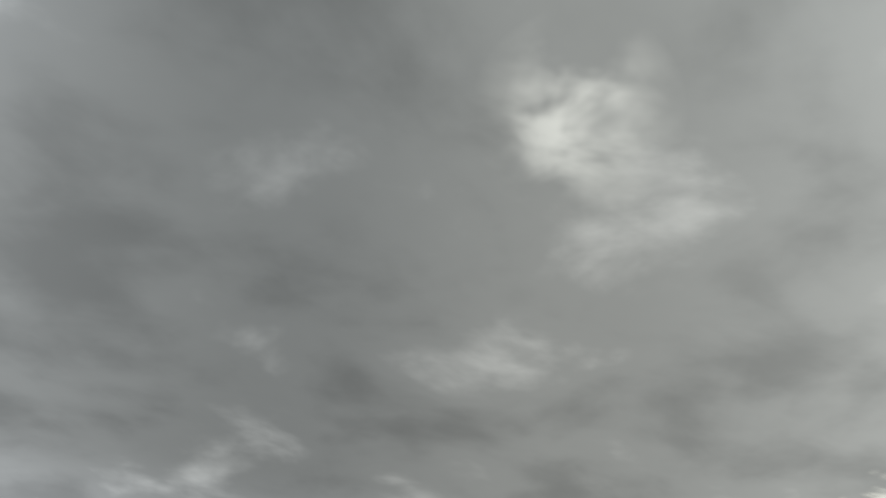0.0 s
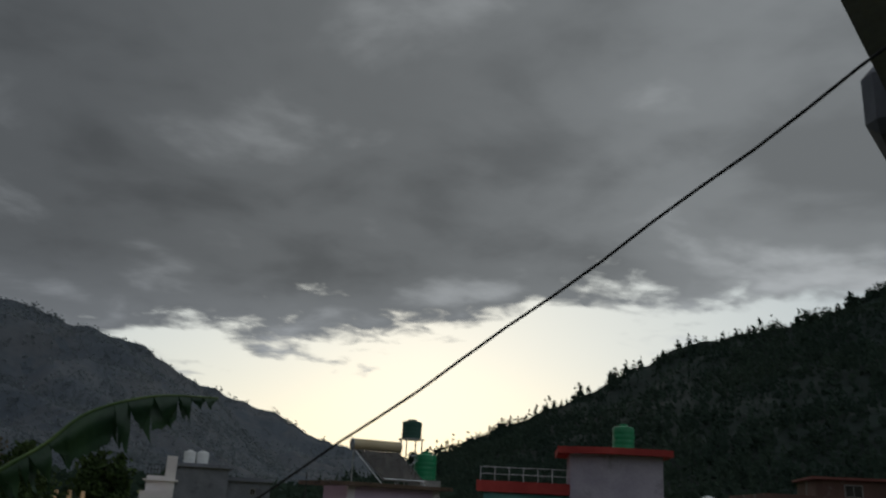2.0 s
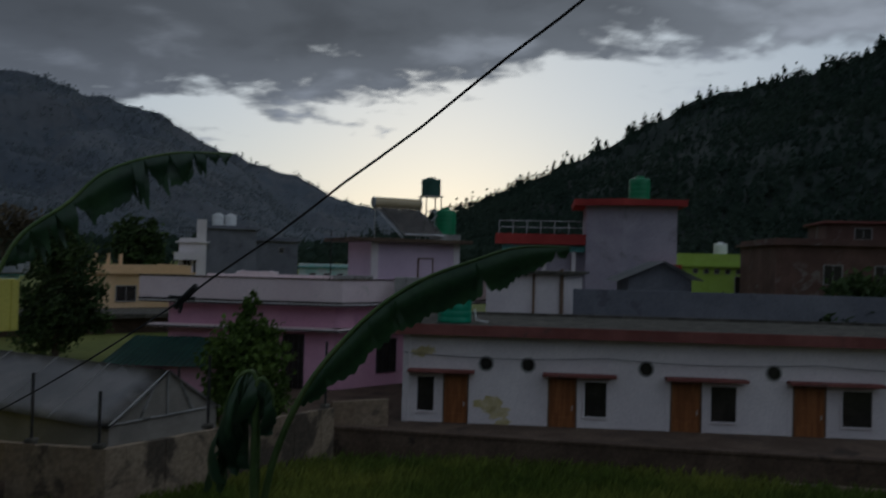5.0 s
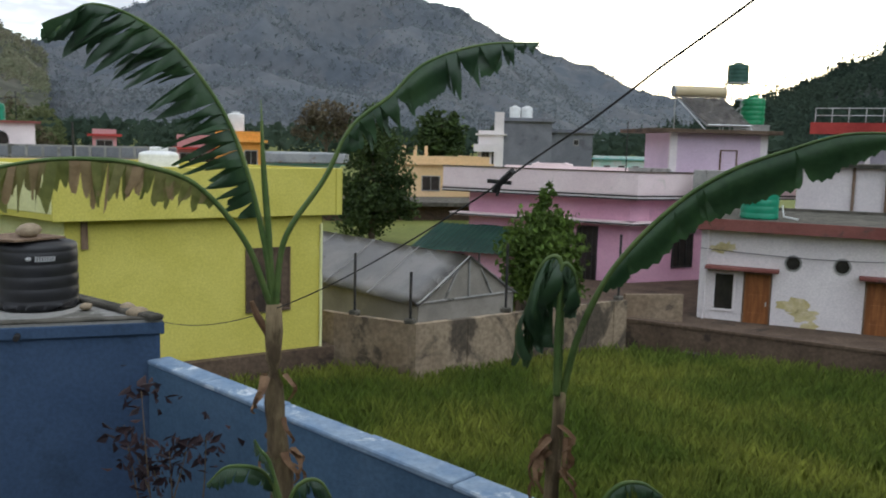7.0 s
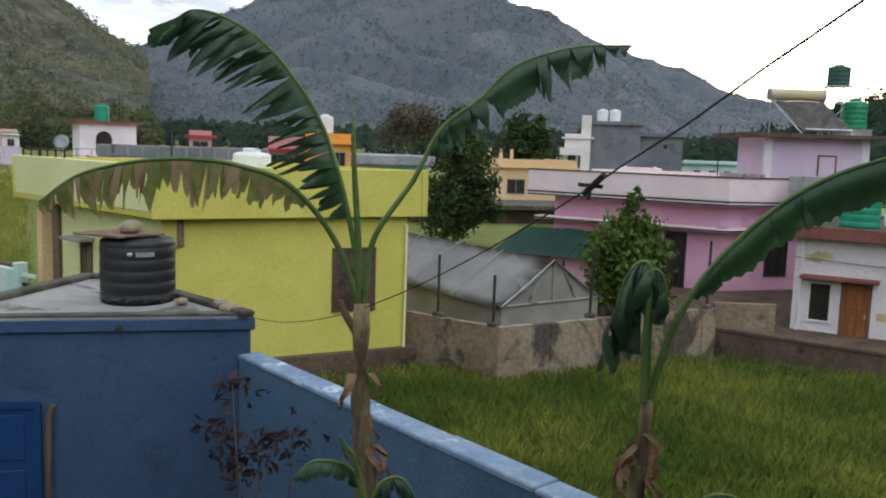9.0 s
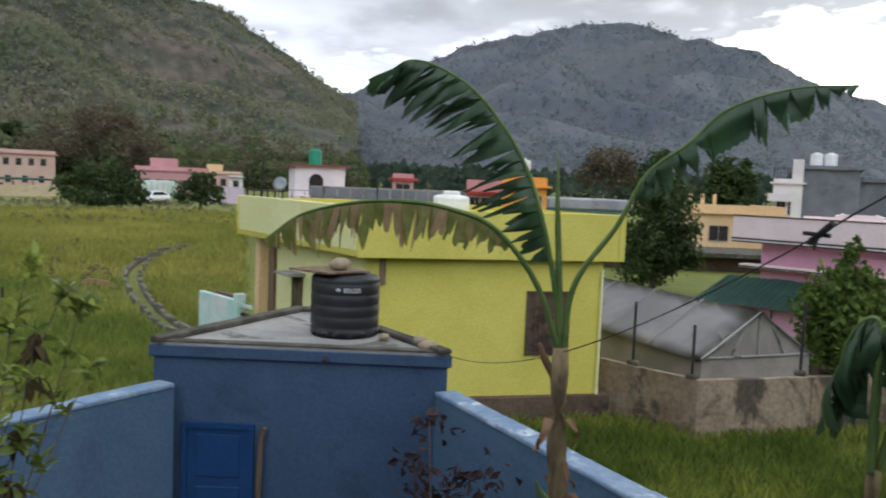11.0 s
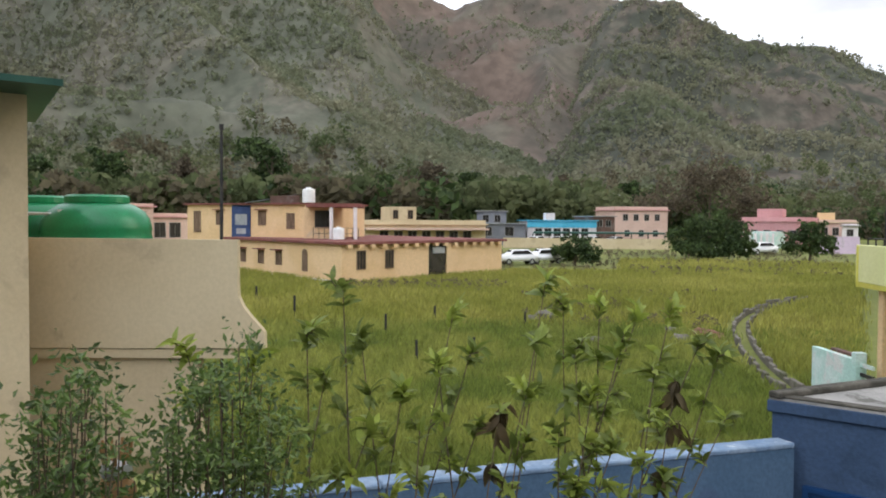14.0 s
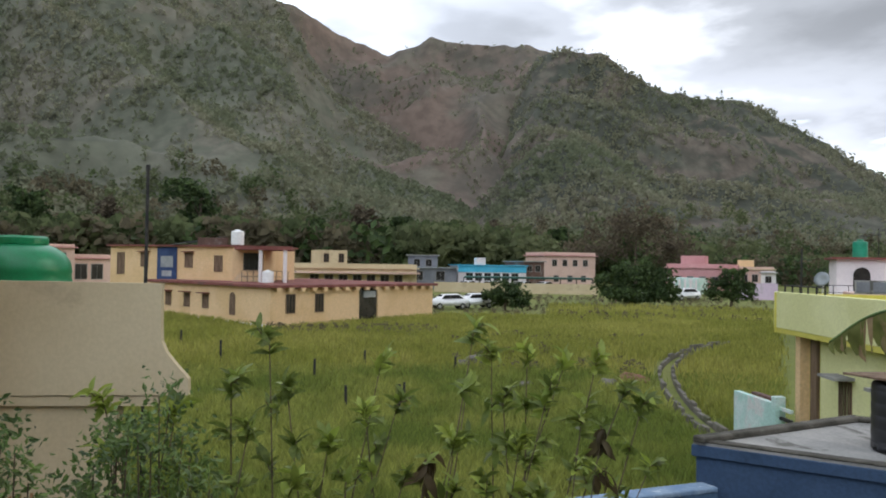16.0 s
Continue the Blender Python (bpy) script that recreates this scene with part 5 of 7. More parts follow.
def build_middle_village():
    h, f = block("ochre_house", "ochre house with a flat parapet roof", 16.6, 10.5, 66, 68, -1, 3.35, 8, "peach", "peach", [(0.35, 1.5, 1.3, 2.5), (0.62, 0.5, 2.6, 3.0)], 0.55)
    part("ledge", f.box(-0.5, f.length, 0.55, 0.85, 0, 1.0), M["mud"], h)
    for i in range(3):
        part("roof_pillar", f.box(0.6 + i * 0.9, 0.8 + i * 0.9, 4.0, 4.8, -1.5, -1.2), M["peach"], h)
    s = thing("mud_shed", "low brown shed with a tin roof", "shed")
    f = Face(P(21.5, 55), P(10.5, 57))
    part("wall", prism(quad(f, 4), -0.6, 0.9), M["mud"], s)
    part("roof", f.box(-0.5, f.length + 0.5, 0.9, 1.15, -4.5, 0.9), M["moss"], s)
    # slender white house with the grey unfinished one
    h, f = block("white_tower_house", "narrow white house with balconies and stair tower", 11.3, 9.6, 82, 82, -0.5, 6.0, 5, "white", "white", row(2, 0.8, 3.0, 5.0), 0.3)
    part("tower", f.box(f.length - 0.9, f.length, -0.5, 8.2, -2, 0.15), M["white"], h)
    for z in (2.2, 4.4):
        part("balcony", f.box(-0.4, f.length - 0.9, z, z + 0.7, 0.0, 0.9), M["white"], h)
    railing(f, 0, f.length - 1, 6.5, 0.9, h, 5, "iron", -0.1)
    h, f = block("grey_house", "bare grey cement house with two white roof tanks", 9.6, 6.4, 83, 83, -0.5, 7.4, 7, "grey", "grey", (), 0.2)
    for az in (8.9, 8.1):
        water_tank(P(az, 86, 7.75), 0.55, 1.2, M["white_tank"], "white roof tank on the grey house", ribs=3)
    h, f = block("grey_house", "long bare grey cement house", 6.4, 3.7, 84, 84, -0.5, 6.4, 7, "grey", "grey", [(0.6, 0.5, 5.2, 5.8)], 0.2)
    h, f = block("mint_house", "low mint-green house wall in the distance", 3.6, -1.0, 95, 95, 0, 3.8, 6, "mint", "teal", row(4, 0.7, 2.6, 3.2), 0.3)
    h, f = block("pale_roof_room", "small pale roof room behind the pink parapet", 7.4, 5.2, 60, 60, 0, 3.6, 4, "blush", "blush", row(3, 0.3, 3.2, 3.5), 0.1)
    # orange house, blue roof, red roof things behind the yellow house
    h, f = block("orange_house", "orange house with arched doorway and stepped parapet", 28.6, 25.6, 52, 52, -0.5, 4.75, 5, "orange", "orange", [(0.75, 0.8, 3.0, 4.3)], 0.5)
    water_tank(P(27.3, 53.5, 5.4), 0.5, 1.1, M["white_tank"], "white roof tank on the orange house", ribs=4)
    h, f = block("tin_roof_house", "long low house with a pale blue tin roof", 25.2, 20.5, 62, 64, 0, 3.2, 6, "mint", "teal", (), 0.0)
    part("tin", f.box(-0.5, f.length + 0.5, 3.3, 4.1, -5, 0.5, 0.1), M["tin"], h)
    h, f = block("red_shop", "red-painted roof rooms with pale shutters", 36.0, 34.6, 56, 56, -0.5, 4.9, 4, "rose", "red", row(1, 1.0, 4.0, 4.7), 0.3)
    h, f = block("red_shop", "long red-painted parapet house", 31.0, 28.4, 58, 58, -0.5, 4.2, 5, "rose", "red", row(3, 0.9, 3.3, 4.0), 0.8)
    f = Face(P(41.5, 52), P(31, 54))
    t = thing("long_terrace_house", "long low terrace with a grey balustrade", "house", "houses of the village")
    part("wall", prism(quad(f, 6), -0.5, 3.6), M["salmon"], t)
    part("parapet", f.box(0, f.length, 3.6, 4.35, -0.2, 0.0), M["slab"], t)
    for i in range(12):
        part("panel", f.box(f.length * (i + 0.1) / 12, f.length * (i + 0.9) / 12, 3.7, 4.25, 0.0, 0.05), M["grey"], t)
    # white room with an arch and a green tank
    h, f = block("arched_roof_room", "white roof room with an arched doorway and brown eaves", 42.5, 39.2, 60, 60.5, 3.0, 5.6, 4, "white", "maroon", (), 0.0)
    u = f.length * 0.42
    bm = f.box(u - 0.5, u + 0.5, 3.6, 4.6, -0.05, 0.03)
    cyl(f.at(u, -0.05, 4.6), f.at(u, 0.03, 4.6), 0.5, seg=20, bm=bm)
    part("arch", bm, M["dark"], h, "dark arched opening")
    part("base", prism(quad(Face(P(43.6, 58.5), P(36, 60)), 7), -0.5, 3.0), M["white"], h)
    part("balcony", Face(P(43.6, 58.5), P(36, 60)).box(0, 8.0, 2.85, 3.05, 0, 0.6), M["rose"], h)
    railing(Face(P(43.6, 58.5), P(36, 60)), 0, 7.9, 3.05, 0.9, h, 9, "iron", 0.5)
    water_tank(P(41.2, 61.5, 5.74), 0.46, 1.1, M["teal_tank"], "sea-green water tank on the white roof room", ribs=5)
    rod = thing("roof_antenna", "thin television aerial on the white roof room", "aerial")
    p = P(40.2, 61.5, 5.74)
    part("mast", cyl(p, p + Vector((0, 0, 1.9)), 0.03, seg=5), M["iron"], rod)
    part("arm", cyl(p + Vector((-1.2, 0, 1.4)), p + Vector((0.2, 0, 1.5)), 0.02, seg=5), M["iron"], rod)


def build_far_village():
    # big peach house with two storeys
    h = thing("peach_house", "large peach-yellow house, two storeys behind and one in front", "house", "houses of the village")
    c, r, l = P(78.9, 60.7), P(68.1, 74), P(86.5, 78)
    f, g = Face(c, r), Face(l, c)
    part("wall", prism([l, c, r, r + (l - c)], -0.3, 3.05), M["peach"], h)
    part("plinth", g.box(0, g.length + 0.05, -0.5, 0.45, 0, 0.08), M["white"], h, "whitewashed plinth")
    part("plinth", f.box(0, f.length, -0.5, 0.3, 0, 0.08), M["stone"], h)
    part("roof", prism(grow([l, c, r, r + (l - c)], 0.35), 3.05, 3.25), M["maroon"], h, "brown-red roof slab edge")
    for i in range(16):
        part("stub", f.box(0.3 + i * f.length / 16, 0.7 + i * f.length / 16, 2.8, 3.05, 0, 0.35), M["peach"], h)
    for az, w in ((77.6, 0.9), (75.7, 0.9)):
        u = f.along(az)
        window(h, f, u - w / 2, u + w / 2, 1.2, 2.6, "old_wood", "dark", 2, "brown shuttered window")
    u = f.along(72.4)
    part("opening", f.box(u - 1.1, u + 0.9, 0.4, 2.95, -0.05, 0.02), M["dark"], h, "dark garage opening")
    part("sign_board", f.box(u - 0.7, u + 0.7, 2.2, 2.7, 0.02, 0.1), M["tin"], h)
    part("pillar", f.box(u + 0.95, u + 1.4, 0.3, 3.05, 0, 0.12), M["peach"], h)
    for s in (0.16, 0.33, 0.49):
        window(h, g, g.length * s, g.length * s + 1.0, 1.2, 2.3, "old_wood", "old_wood", 1, hood=0.5, hood_mat="maroon")
    bm = g.box(g.length * 0.71, g.length * 0.71 + 0.8, 0.9, 2.2, -0.05, 0.05)
    cyl(g.at(g.length * 0.71 + 0.4, -0.05, 2.2), g.at(g.length * 0.71 + 0.4, 0.05, 2.2), 0.4, seg=16, bm=bm)
    part("arched_window", bm, M["old_wood"], h, "brown arched window")
    # upper storey
    ul, ur = P(88.9, 84), P(81.3, 74.5)
    k = Face(ul, ur)
    part("upper_wall", prism(quad(k, 9), -0.3, 6.15), M["peach"], h)
    part("upper_roof", k.box(-0.3, k.length + 0.2, 6.15, 6.3, -9.3, 0.3), M["maroon"], h)
    for s, a, b in ((0.06, 3.6, 5.6), (0.26, 4.3, 5.6), (0.62, 4.3, 5.6), (0.85, 4.0, 5.4)):
        window(h, k, k.length * s, k.length * s + 0.9, a, b, "old_wood", "old_wood", 1, hood=0.4 if a > 4.1 else 0, hood_mat="maroon")
    for s in (0.88,):
        window(h, k, k.length * s, k.length * s + 1.0, 0.9, 2.2, "old_wood", "old_wood", 1)
    bn = thing("banner", "dark blue printed banner hung on the peach house", "banner")
    part("cloth", k.box(k.length * 0.40, k.length * 0.56, 3.2, 6.1, 0.05, 0.08), M["banner"], bn)
    part("print", k.box(k.length * 0.44, k.length * 0.52, 3.5, 4.0, 0.08, 0.09), M["tank_mark"], bn, "pale illegible printing")
    part("print", k.box(k.length * 0.43, k.length * 0.53, 4.3, 5.3, 0.08, 0.09), M["tin"], bn, "pale illegible printing")
    # porch on the roof
    q = Face(P(80.8, 70), P(77.8, 69))
    part("porch_room", prism(quad(Face(P(81.4, 72), P(79.4, 71.5)), 6), 3.2, 6.0), M["peach"], h)
    part("porch_roof", prism([P(81.3, 69.5), P(77.6, 68.5), P(77.4, 75), P(81.0, 76)], 5.85, 6.15), M["maroon"], h)
    for az, d in ((79.6, 69.2), (78.0, 68.8)):
        part("column", cyl(P(az, d, 3.2), P(az, d, 5.9), 0.16, seg=10), M["white"], h)
    window(h, Face(P(81.4, 72), P(79.4, 71.5)), 0.9, 2.3, 4.2, 5.6, "iron", "dark", 2)
    railing(q, 0, q.length, 3.25, 0.9, h, 8, "iron", 0)
    water_tank(P(81.1, 74.5, 6.3), 0.55, 1.25, M["white_tank"], "white roof tank on the peach house", ribs=4)
    water_tank(P(79.1, 68.2, 3.25), 0.45, 0.95, M["white_tank"], "white drum on the lower roof", ribs=3)
    lean = thing("tin_lean_to", "rusty tin sheet roof leaning on the upper storey", "roof")
    bm = bmesh.new()
    a = [bm.verts.new(p) for p in (P(85.2, 78, 6.35), P(81.8, 76, 7.1), P(82.2, 81, 7.0), P(85.4, 83, 6.35))]
    bm.faces.new(a)
    bmesh.ops.solidify(bm, geom=bm.faces[:], thickness=0.08)
    part("sheet", bm, M["tin"], lean)
    part("gable", Face(P(83.6, 77.2), P(81.6, 75.4)).box(0, 3.0, 6.3, 6.95, -0.1, 0.1), M["brick"], lean)
    # houses behind
    h, f = block("white_terrace_house", "long cream house with rows of columns and a roof room", 77.4, 69.2, 100, 104, 0, 4.3, 9, "cream", "cream", row(7, 1.1, 2.0, 3.6), 0.45)
    part("roof_room", prism(quad(Face(P(75.7, 103), P(73.9, 104)), 4), 4.4, 6.5), M["cream"], h)
    for az in (75.3, 74.3):
        rr = Face(P(75.7, 103), P(73.9, 104))
        window(h, rr, rr.along(az) - 0.35, rr.along(az) + 0.35, 5.0, 6.1, "old_wood", "dark", 1)
    part("ledge", f.box(0, f.length, 3.7, 3.9, 0, 1.3), M["salmon"], h)
    block("grey_sheet_house", "grey sheet-walled hall with low pitched roof", 70.2, 66.5, 124, 126, 0.5, 4.4, 8, "grey", "tin", row(2, 1.4, 2.6, 4.0), 0.0)
    block("grey_roof_room", "white and grey upper house", 69.8, 67.8, 130, 130, 0.5, 6.3, 6, "grey", "slab", row(2, 1.0, 4.6, 5.8), 0.0)
    h, f = block("blue_white_house", "white house with a broad sky-blue band under the roof", 66.4, 61.8, 128, 130, 0.8, 4.9, 9, "white", "sky_blue", row(6, 1.1, 2.6, 3.8), 0.0, band=(1.0, "sky_blue"))
    part("stair", f.box(2.8, 4.2, 4.9, 6.1, -2, 0.1), M["white"], h)
    h, f = block("pink_white_house", "two-storey pale pink house with small windows", 60.6, 57.2, 140, 144, 1.0, 6.7, 8, "salmon", "rose", row(4, 0.9, 5.0, 6.1) + row(3, 0.9, 2.4, 3.5), 0.5)
    block("brown_house", "brown half-built house under trees", 62.0, 60.6, 134, 136, 1.0, 5.6, 6, "brick", "slab", row(2, 1, 4, 5.1), 0.0)
    h, f = block("rose_house", "rose-pink house with white roof room", 52.6, 48.8, 132, 130, 0.8, 5.0, 9, "rose", "rose", row(4, 1.0, 2.5, 3.8), 0.5)
    part("roof_room", prism(quad(Face(P(51.7, 134), P(50.2, 133.5)), 4), 5.0, 6.9), M["rose"], h)
    part("porch", prism(quad(Face(P(52.5, 124), P(50.6, 123)), 6), 0.6, 3.6), M["mint"], h, "mint-green porch")
    for i in range(6):
        fp = Face(P(52.5, 124), P(50.6, 123))
        part("column", fp.box(i * fp.length / 5.5, i * fp.length / 5.5 + 0.25, 0.6, 3.4, 0.0, 0.3), M["white"], h)
    h, f = block("cream_house", "cream and pink house with two roof tanks", 48.3, 46.0, 138, 138, 1, 4.9, 7, "salmon", "cream", row(3, 0.9, 3, 4.2), 0.3)
    part("roof_room", prism(quad(Face(P(48.2, 140), P(47.2, 140)), 3), 5.0, 6.4), M["peach"], h)
    block("white_cube_house", "small white house at the road", 46.8, 45.9, 130, 130, 1, 4.4, 6, "white", "slab", row(1, 0.9, 3, 4), 0.2)
    block("salmon_house", "salmon house with columned veranda", 92.4, 88.9, 108, 112, 0.8, 5.0, 8, "salmon", "rose", row(3, 1.6, 2.5, 4.4), 0.4)
    block("salmon_house", "tall narrow salmon house", 92.4, 91.0, 106, 107, 0.8, 6.2, 6, "salmon", "rose", row(1, 0.9, 4.6, 5.7), 0.3)
    block("white_hill_house", "white house high among the trees", 60.9, 59.8, 215, 215, 4, 11.0, 6, "white", "slab", row(3, 1, 8, 10), 0.4)
    for az0, az1, d, zt in ((68.0, 57.0, 117, 2.55), (48.4, 45.8, 114, 3.2)):
        f = Face(P(az0, d), P(az1, d))
        tagged(part("wall_compound", f.box(0, f.length, 0.2, zt, -0.2, 0), M["cream" if az0 > 60 else "lilac"]), "pale plastered compound wall", "wall", kind="structure")
    f = Face(P(66.0, 121), P(57.4, 122))
    t = thing("market_shed", "long low shed with a dark green sheet roof", "shed")
    part("roof", f.box(0, f.length, 3.1, 3.35, -5, 1.0, 0.05), M["green_tin"], t)
    for i in range(9):
        part("post", cyl(f.at(f.length * i / 8, 0.6, 0.8), f.at(f.length * i / 8, 0.6, 3.1), 0.08, seg=6), M["iron"], t)


build_right_village()
build_middle_village()
build_far_village()


# ---- cars ----
def build_car():
    c = thing("car", "white hatchback parked at the roadside", "car", "parked cars")
    bm = bmesh.new()
    outline = [(-1.9, 0.35), (-1.95, 0.75), (-1.75, 0.95), (-1.2, 1.02), (-0.75, 1.45), (0.9, 1.5), (1.55, 1.05), (1.85, 0.95), (1.9, 0.35)]
    a = [bm.verts.new((x, -0.78 if z < 1.1 else -0.62, z)) for x, z in outline]
    b = [bm.verts.new((x, 0.78 if z < 1.1 else 0.62, z)) for x, z in outline]
    bm.faces.new(a)
    bm.faces.new(b[::-1])
    for i in range(len(a)):
        bm.faces.new((a[i], b[i], b[(i + 1) % len(a)], a[(i + 1) % len(a)]))
    bmesh.ops.recalc_face_normals(bm, faces=bm.faces[:])
    bmesh.ops.bevel(bm, geom=bm.edges[:], offset=0.06, segments=2, affect="EDGES")
    part("body", bm, M["car"], c, smooth=True)
    for s in (-1, 1):
        bm = bmesh.new()
        vs = [bm.verts.new((x, s * (0.85 - (z - 0.98) * 0.32), z)) for x, z in ((-1.0, 1.03), (-0.68, 1.38), (0.82, 1.42), (1.25, 1.05))]
        bm.faces.new(vs)
        bmesh.ops.solidify(bm, geom=bm.faces[:], thickness=0.02)
        part("side_window", bm, M["dark"], c)
        for x in (-1.2, 1.2):
            w = part("wheel", cyl((x, s * 0.62, 0.3), (x, s * 0.8, 0.3), 0.3, seg=18), M["tyre"], c)
            part("rim", cyl((x, s * 0.7, 0.3), (x, s * 0.81, 0.3), 0.17, seg=12), M["steel"], w)
    for x in (-1.05, 1.22):
        bm = bmesh.new()
        sx = 0.22 if x < 0 else -0.28
        vs = [bm.verts.new((x + dx, y, z)) for dx, y, z in ((-0.06, -0.6, 1.06), (-0.06, 0.6, 1.06), (sx, 0.55, 1.42), (sx, -0.55, 1.42))]
        bm.faces.new(vs)
        bmesh.ops.solidify(bm, geom=bm.faces[:], thickness=0.03)
        part("windscreen", bm, M["dark"], c)
    return c


car = build_car()
spots = ((67.0, 84, 20), (65.2, 86, 25), (65.8, 120, 60), (64.2, 120, 65), (62.0, 121, 58), (60.6, 121, 60), (51.4, 108, 40), (54.8, 104, 35))
for i, (az, d, rz) in enumerate(spots):
    p = P(az, d)
    m = pose(p.x, p.y, ground_z(p.x, p.y) + 0.05, 0, 0, az + rz)
    if i == 0:
        car.matrix_basis = m
    else:
        copy_thing(car, m)


# ---- near right: own roof edge; near left: neighbour's terrace; cable ----
def build_own_house():
    e = [Vector((1.325, 2.28)), Vector((3.72, 4.72)), Vector((9, 4.2)), Vector((9, -5)), Vector((-3, -5)), Vector((-3, -1.2)), Vector((0.3, -1.2))]
    h = thing("own_house", "dark underside of a flat roof edge overhead", "house")
    part("roof", prism(e, 6.5, 6.65), M["slab"], h, "concrete roof slab seen from below")
    f = Face(e[1], e[0])
    part("fascia", f.box(0.0, f.length - 0.95, 6.37, 6.67, -0.12, 0.10, 0.05), M["grey"], h, "thick dark drip edge")
    part("wall", prism([(1.6, -4.8), (8.8, -4.8), (8.8, 1.0), (1.6, 1.0)], 0.0, 6.47), M["blue"], h)
    part("wall", prism([(-2.8, -4.8), (1.6, -4.8), (1.6, -2.2), (-2.8, -2.2)], 0.0, 6.47), M["blue"], h)
    part("balcony_floor", prism([(-2.8, -2.2), (1.6, -2.2), (1.6, 0.9), (-2.8, 0.9)], 3.0, 3.2), M["slab"], h)


def build_neighbour():
    h = thing("cream_terrace", "cream plastered terrace parapet with a flared corner", "house")
    d = 11.5
    a, b = P(112, 14.5), P(85.4, d)
    f = Face(a, b)
    L = f.length
    bm = bmesh.new()
    prof = [(0, 3.1), (L + 0.36, 3.12), (L + 0.35, 3.33), (L + 0.18, 3.52), (L + 0.07, 3.66), (L + 0.01, 3.8), (L, 4.0), (L, 4.53), (0, 4.56)]
    fr = [bm.verts.new(f.at(u, 0.0, z)) for u, z in prof]
    bk = [bm.verts.new(f.at(u, -0.14, z)) for u, z in prof]
    bm.faces.new(fr)
    bm.faces.new(bk[::-1])
    for i in range(len(prof)):
        bm.faces.new((fr[i], bk[i], bk[(i + 1) % len(prof)], fr[(i + 1) % len(prof)]))
    bmesh.ops.recalc_face_normals(bm, faces=bm.faces[:])
    part("parapet", bm, M["cream"], h, "cream parapet with a curved foot")
    part("slab", prism([f.at(0, -0.03), f.at(L, -0.03), f.at(L - 1.9, -6), f.at(0, -6)], 2.98, 3.1), M["cream"], h)
    part("wall", f.box(0, L - 0.55, 1.95, 2.98, -0.4, -0.12), M["cream"], h)
    # arcade below: piers and a round arch
    ua, ub = f.along(92.6), f.along(90.2)
    part("pier", f.box(0, ua, 0, 1.95, -0.5, -0.12), M["cream"], h)
    part("pier", f.box(ub, L - 0.55, 0, 1.95, -0.5, -0.12), M["cream"], h)
    bm = bmesh.new()
    mid, rad = (ua + ub) / 2, (ub - ua) / 2
    pts = [(ua, 1.95), (ub, 1.95)] + [(mid + rad * math.cos(t), 1.4 + rad * 1.0 * math.sin(t)) for t in [math.pi * i / 12 for i in range(13)]]
    pts[2:] = [(u, min(z, 1.93)) for u, z in pts[2:]]
    fr = [bm.verts.new(f.at(u, -0.12, z)) for u, z in pts]
    bk = [bm.verts.new(f.at(u, -0.4, z)) for u, z in pts]
    bm.faces.new(fr)
    bm.faces.new(bk[::-1])
    for i in range(len(pts)):
        bm.faces.new((fr[i], bk[i], bk[(i + 1) % len(pts)], fr[(i + 1) % len(pts)]))
    part("arch", bm, M["cream"], h)
    part("back_wall", f.box(-1, ua - 0.5, 0, 2.98, -5, -4.8), M["cream"], h)
    # tank behind the parapet: only the shoulder shows
    for az, d, lab in ((93.9, 13.6, "glossy green plastic water tank behind the cream parapet"), (97.3, 14.6, "second green plastic water tank behind the cream parapet")):
        c = P(az, d, 3.1)
        t = thing("water_tank", lab, "water tank", "rooftop water tanks")
        part("body", lathe(c, [(0.75, 0), (0.77, 0.05), (0.77, 1.42), (0.755, 1.5), (0.77, 1.54), (0.74, 1.68), (0.66, 1.8), (0.53, 1.89), (0.44, 1.92)], 40), M["green_tank"], t, smooth=True)
        part("lid", lathe(c + Vector((0, 0, 1.91)), [(0.43, 0), (0.45, 0.02), (0.45, 0.1), (0.41, 0.13), (0.1, 0.14)], 28), M["green_tank"], t)
    pp = thing("tank_pipe", "white plastic pipe between the green tanks", "pipe")
    u, v = P(95.9, 13.2, 4.86), P(98.2, 13.7, 4.86)
    part("pipe", tube([P(95.9, 13.2, 3.1), u, v], 0.03, 8), M["white_tank"], pp)
    part("elbow", cyl(u - Vector((0, 0, 0.06)), u + Vector((0, 0, 0.06)), 0.055, seg=10), M["white_tank"], pp)
    p = P(86.55, 18.0)
    pole = thing("utility_pole", "thin dark iron service pole", "pole")
    part("pole", tube([(p.x, p.y, -1.6), (p.x, p.y, 3.0), (p.x + 0.05, p.y, 6.65)], [0.05, 0.04, 0.03], 8), M["iron"], pole)
    part("cap", cyl((p.x + 0.05, p.y, 6.6), (p.x + 0.05, p.y, 6.72), 0.045, seg=8), M["iron"], pole)
    ev = thing("green_eave", "corner of a green tin roof", "roof")
    part("sheet", prism([P(95.6, 10), P(125, 10), P(125, 14), P(97.3, 14)], 6.2, 6.24), M["green_tin"], ev)
    part("drip_edge", prism([P(95.55, 9.97), P(125, 9.97), P(125, 10.0), P(95.6, 10.0)], 6.18, 6.25), M["green_tin"], ev)
    part("wall", prism([P(97.6, 11), P(125, 11), P(125, 14), P(98.6, 14)], 0.0, 6.2), M["cream"], ev)


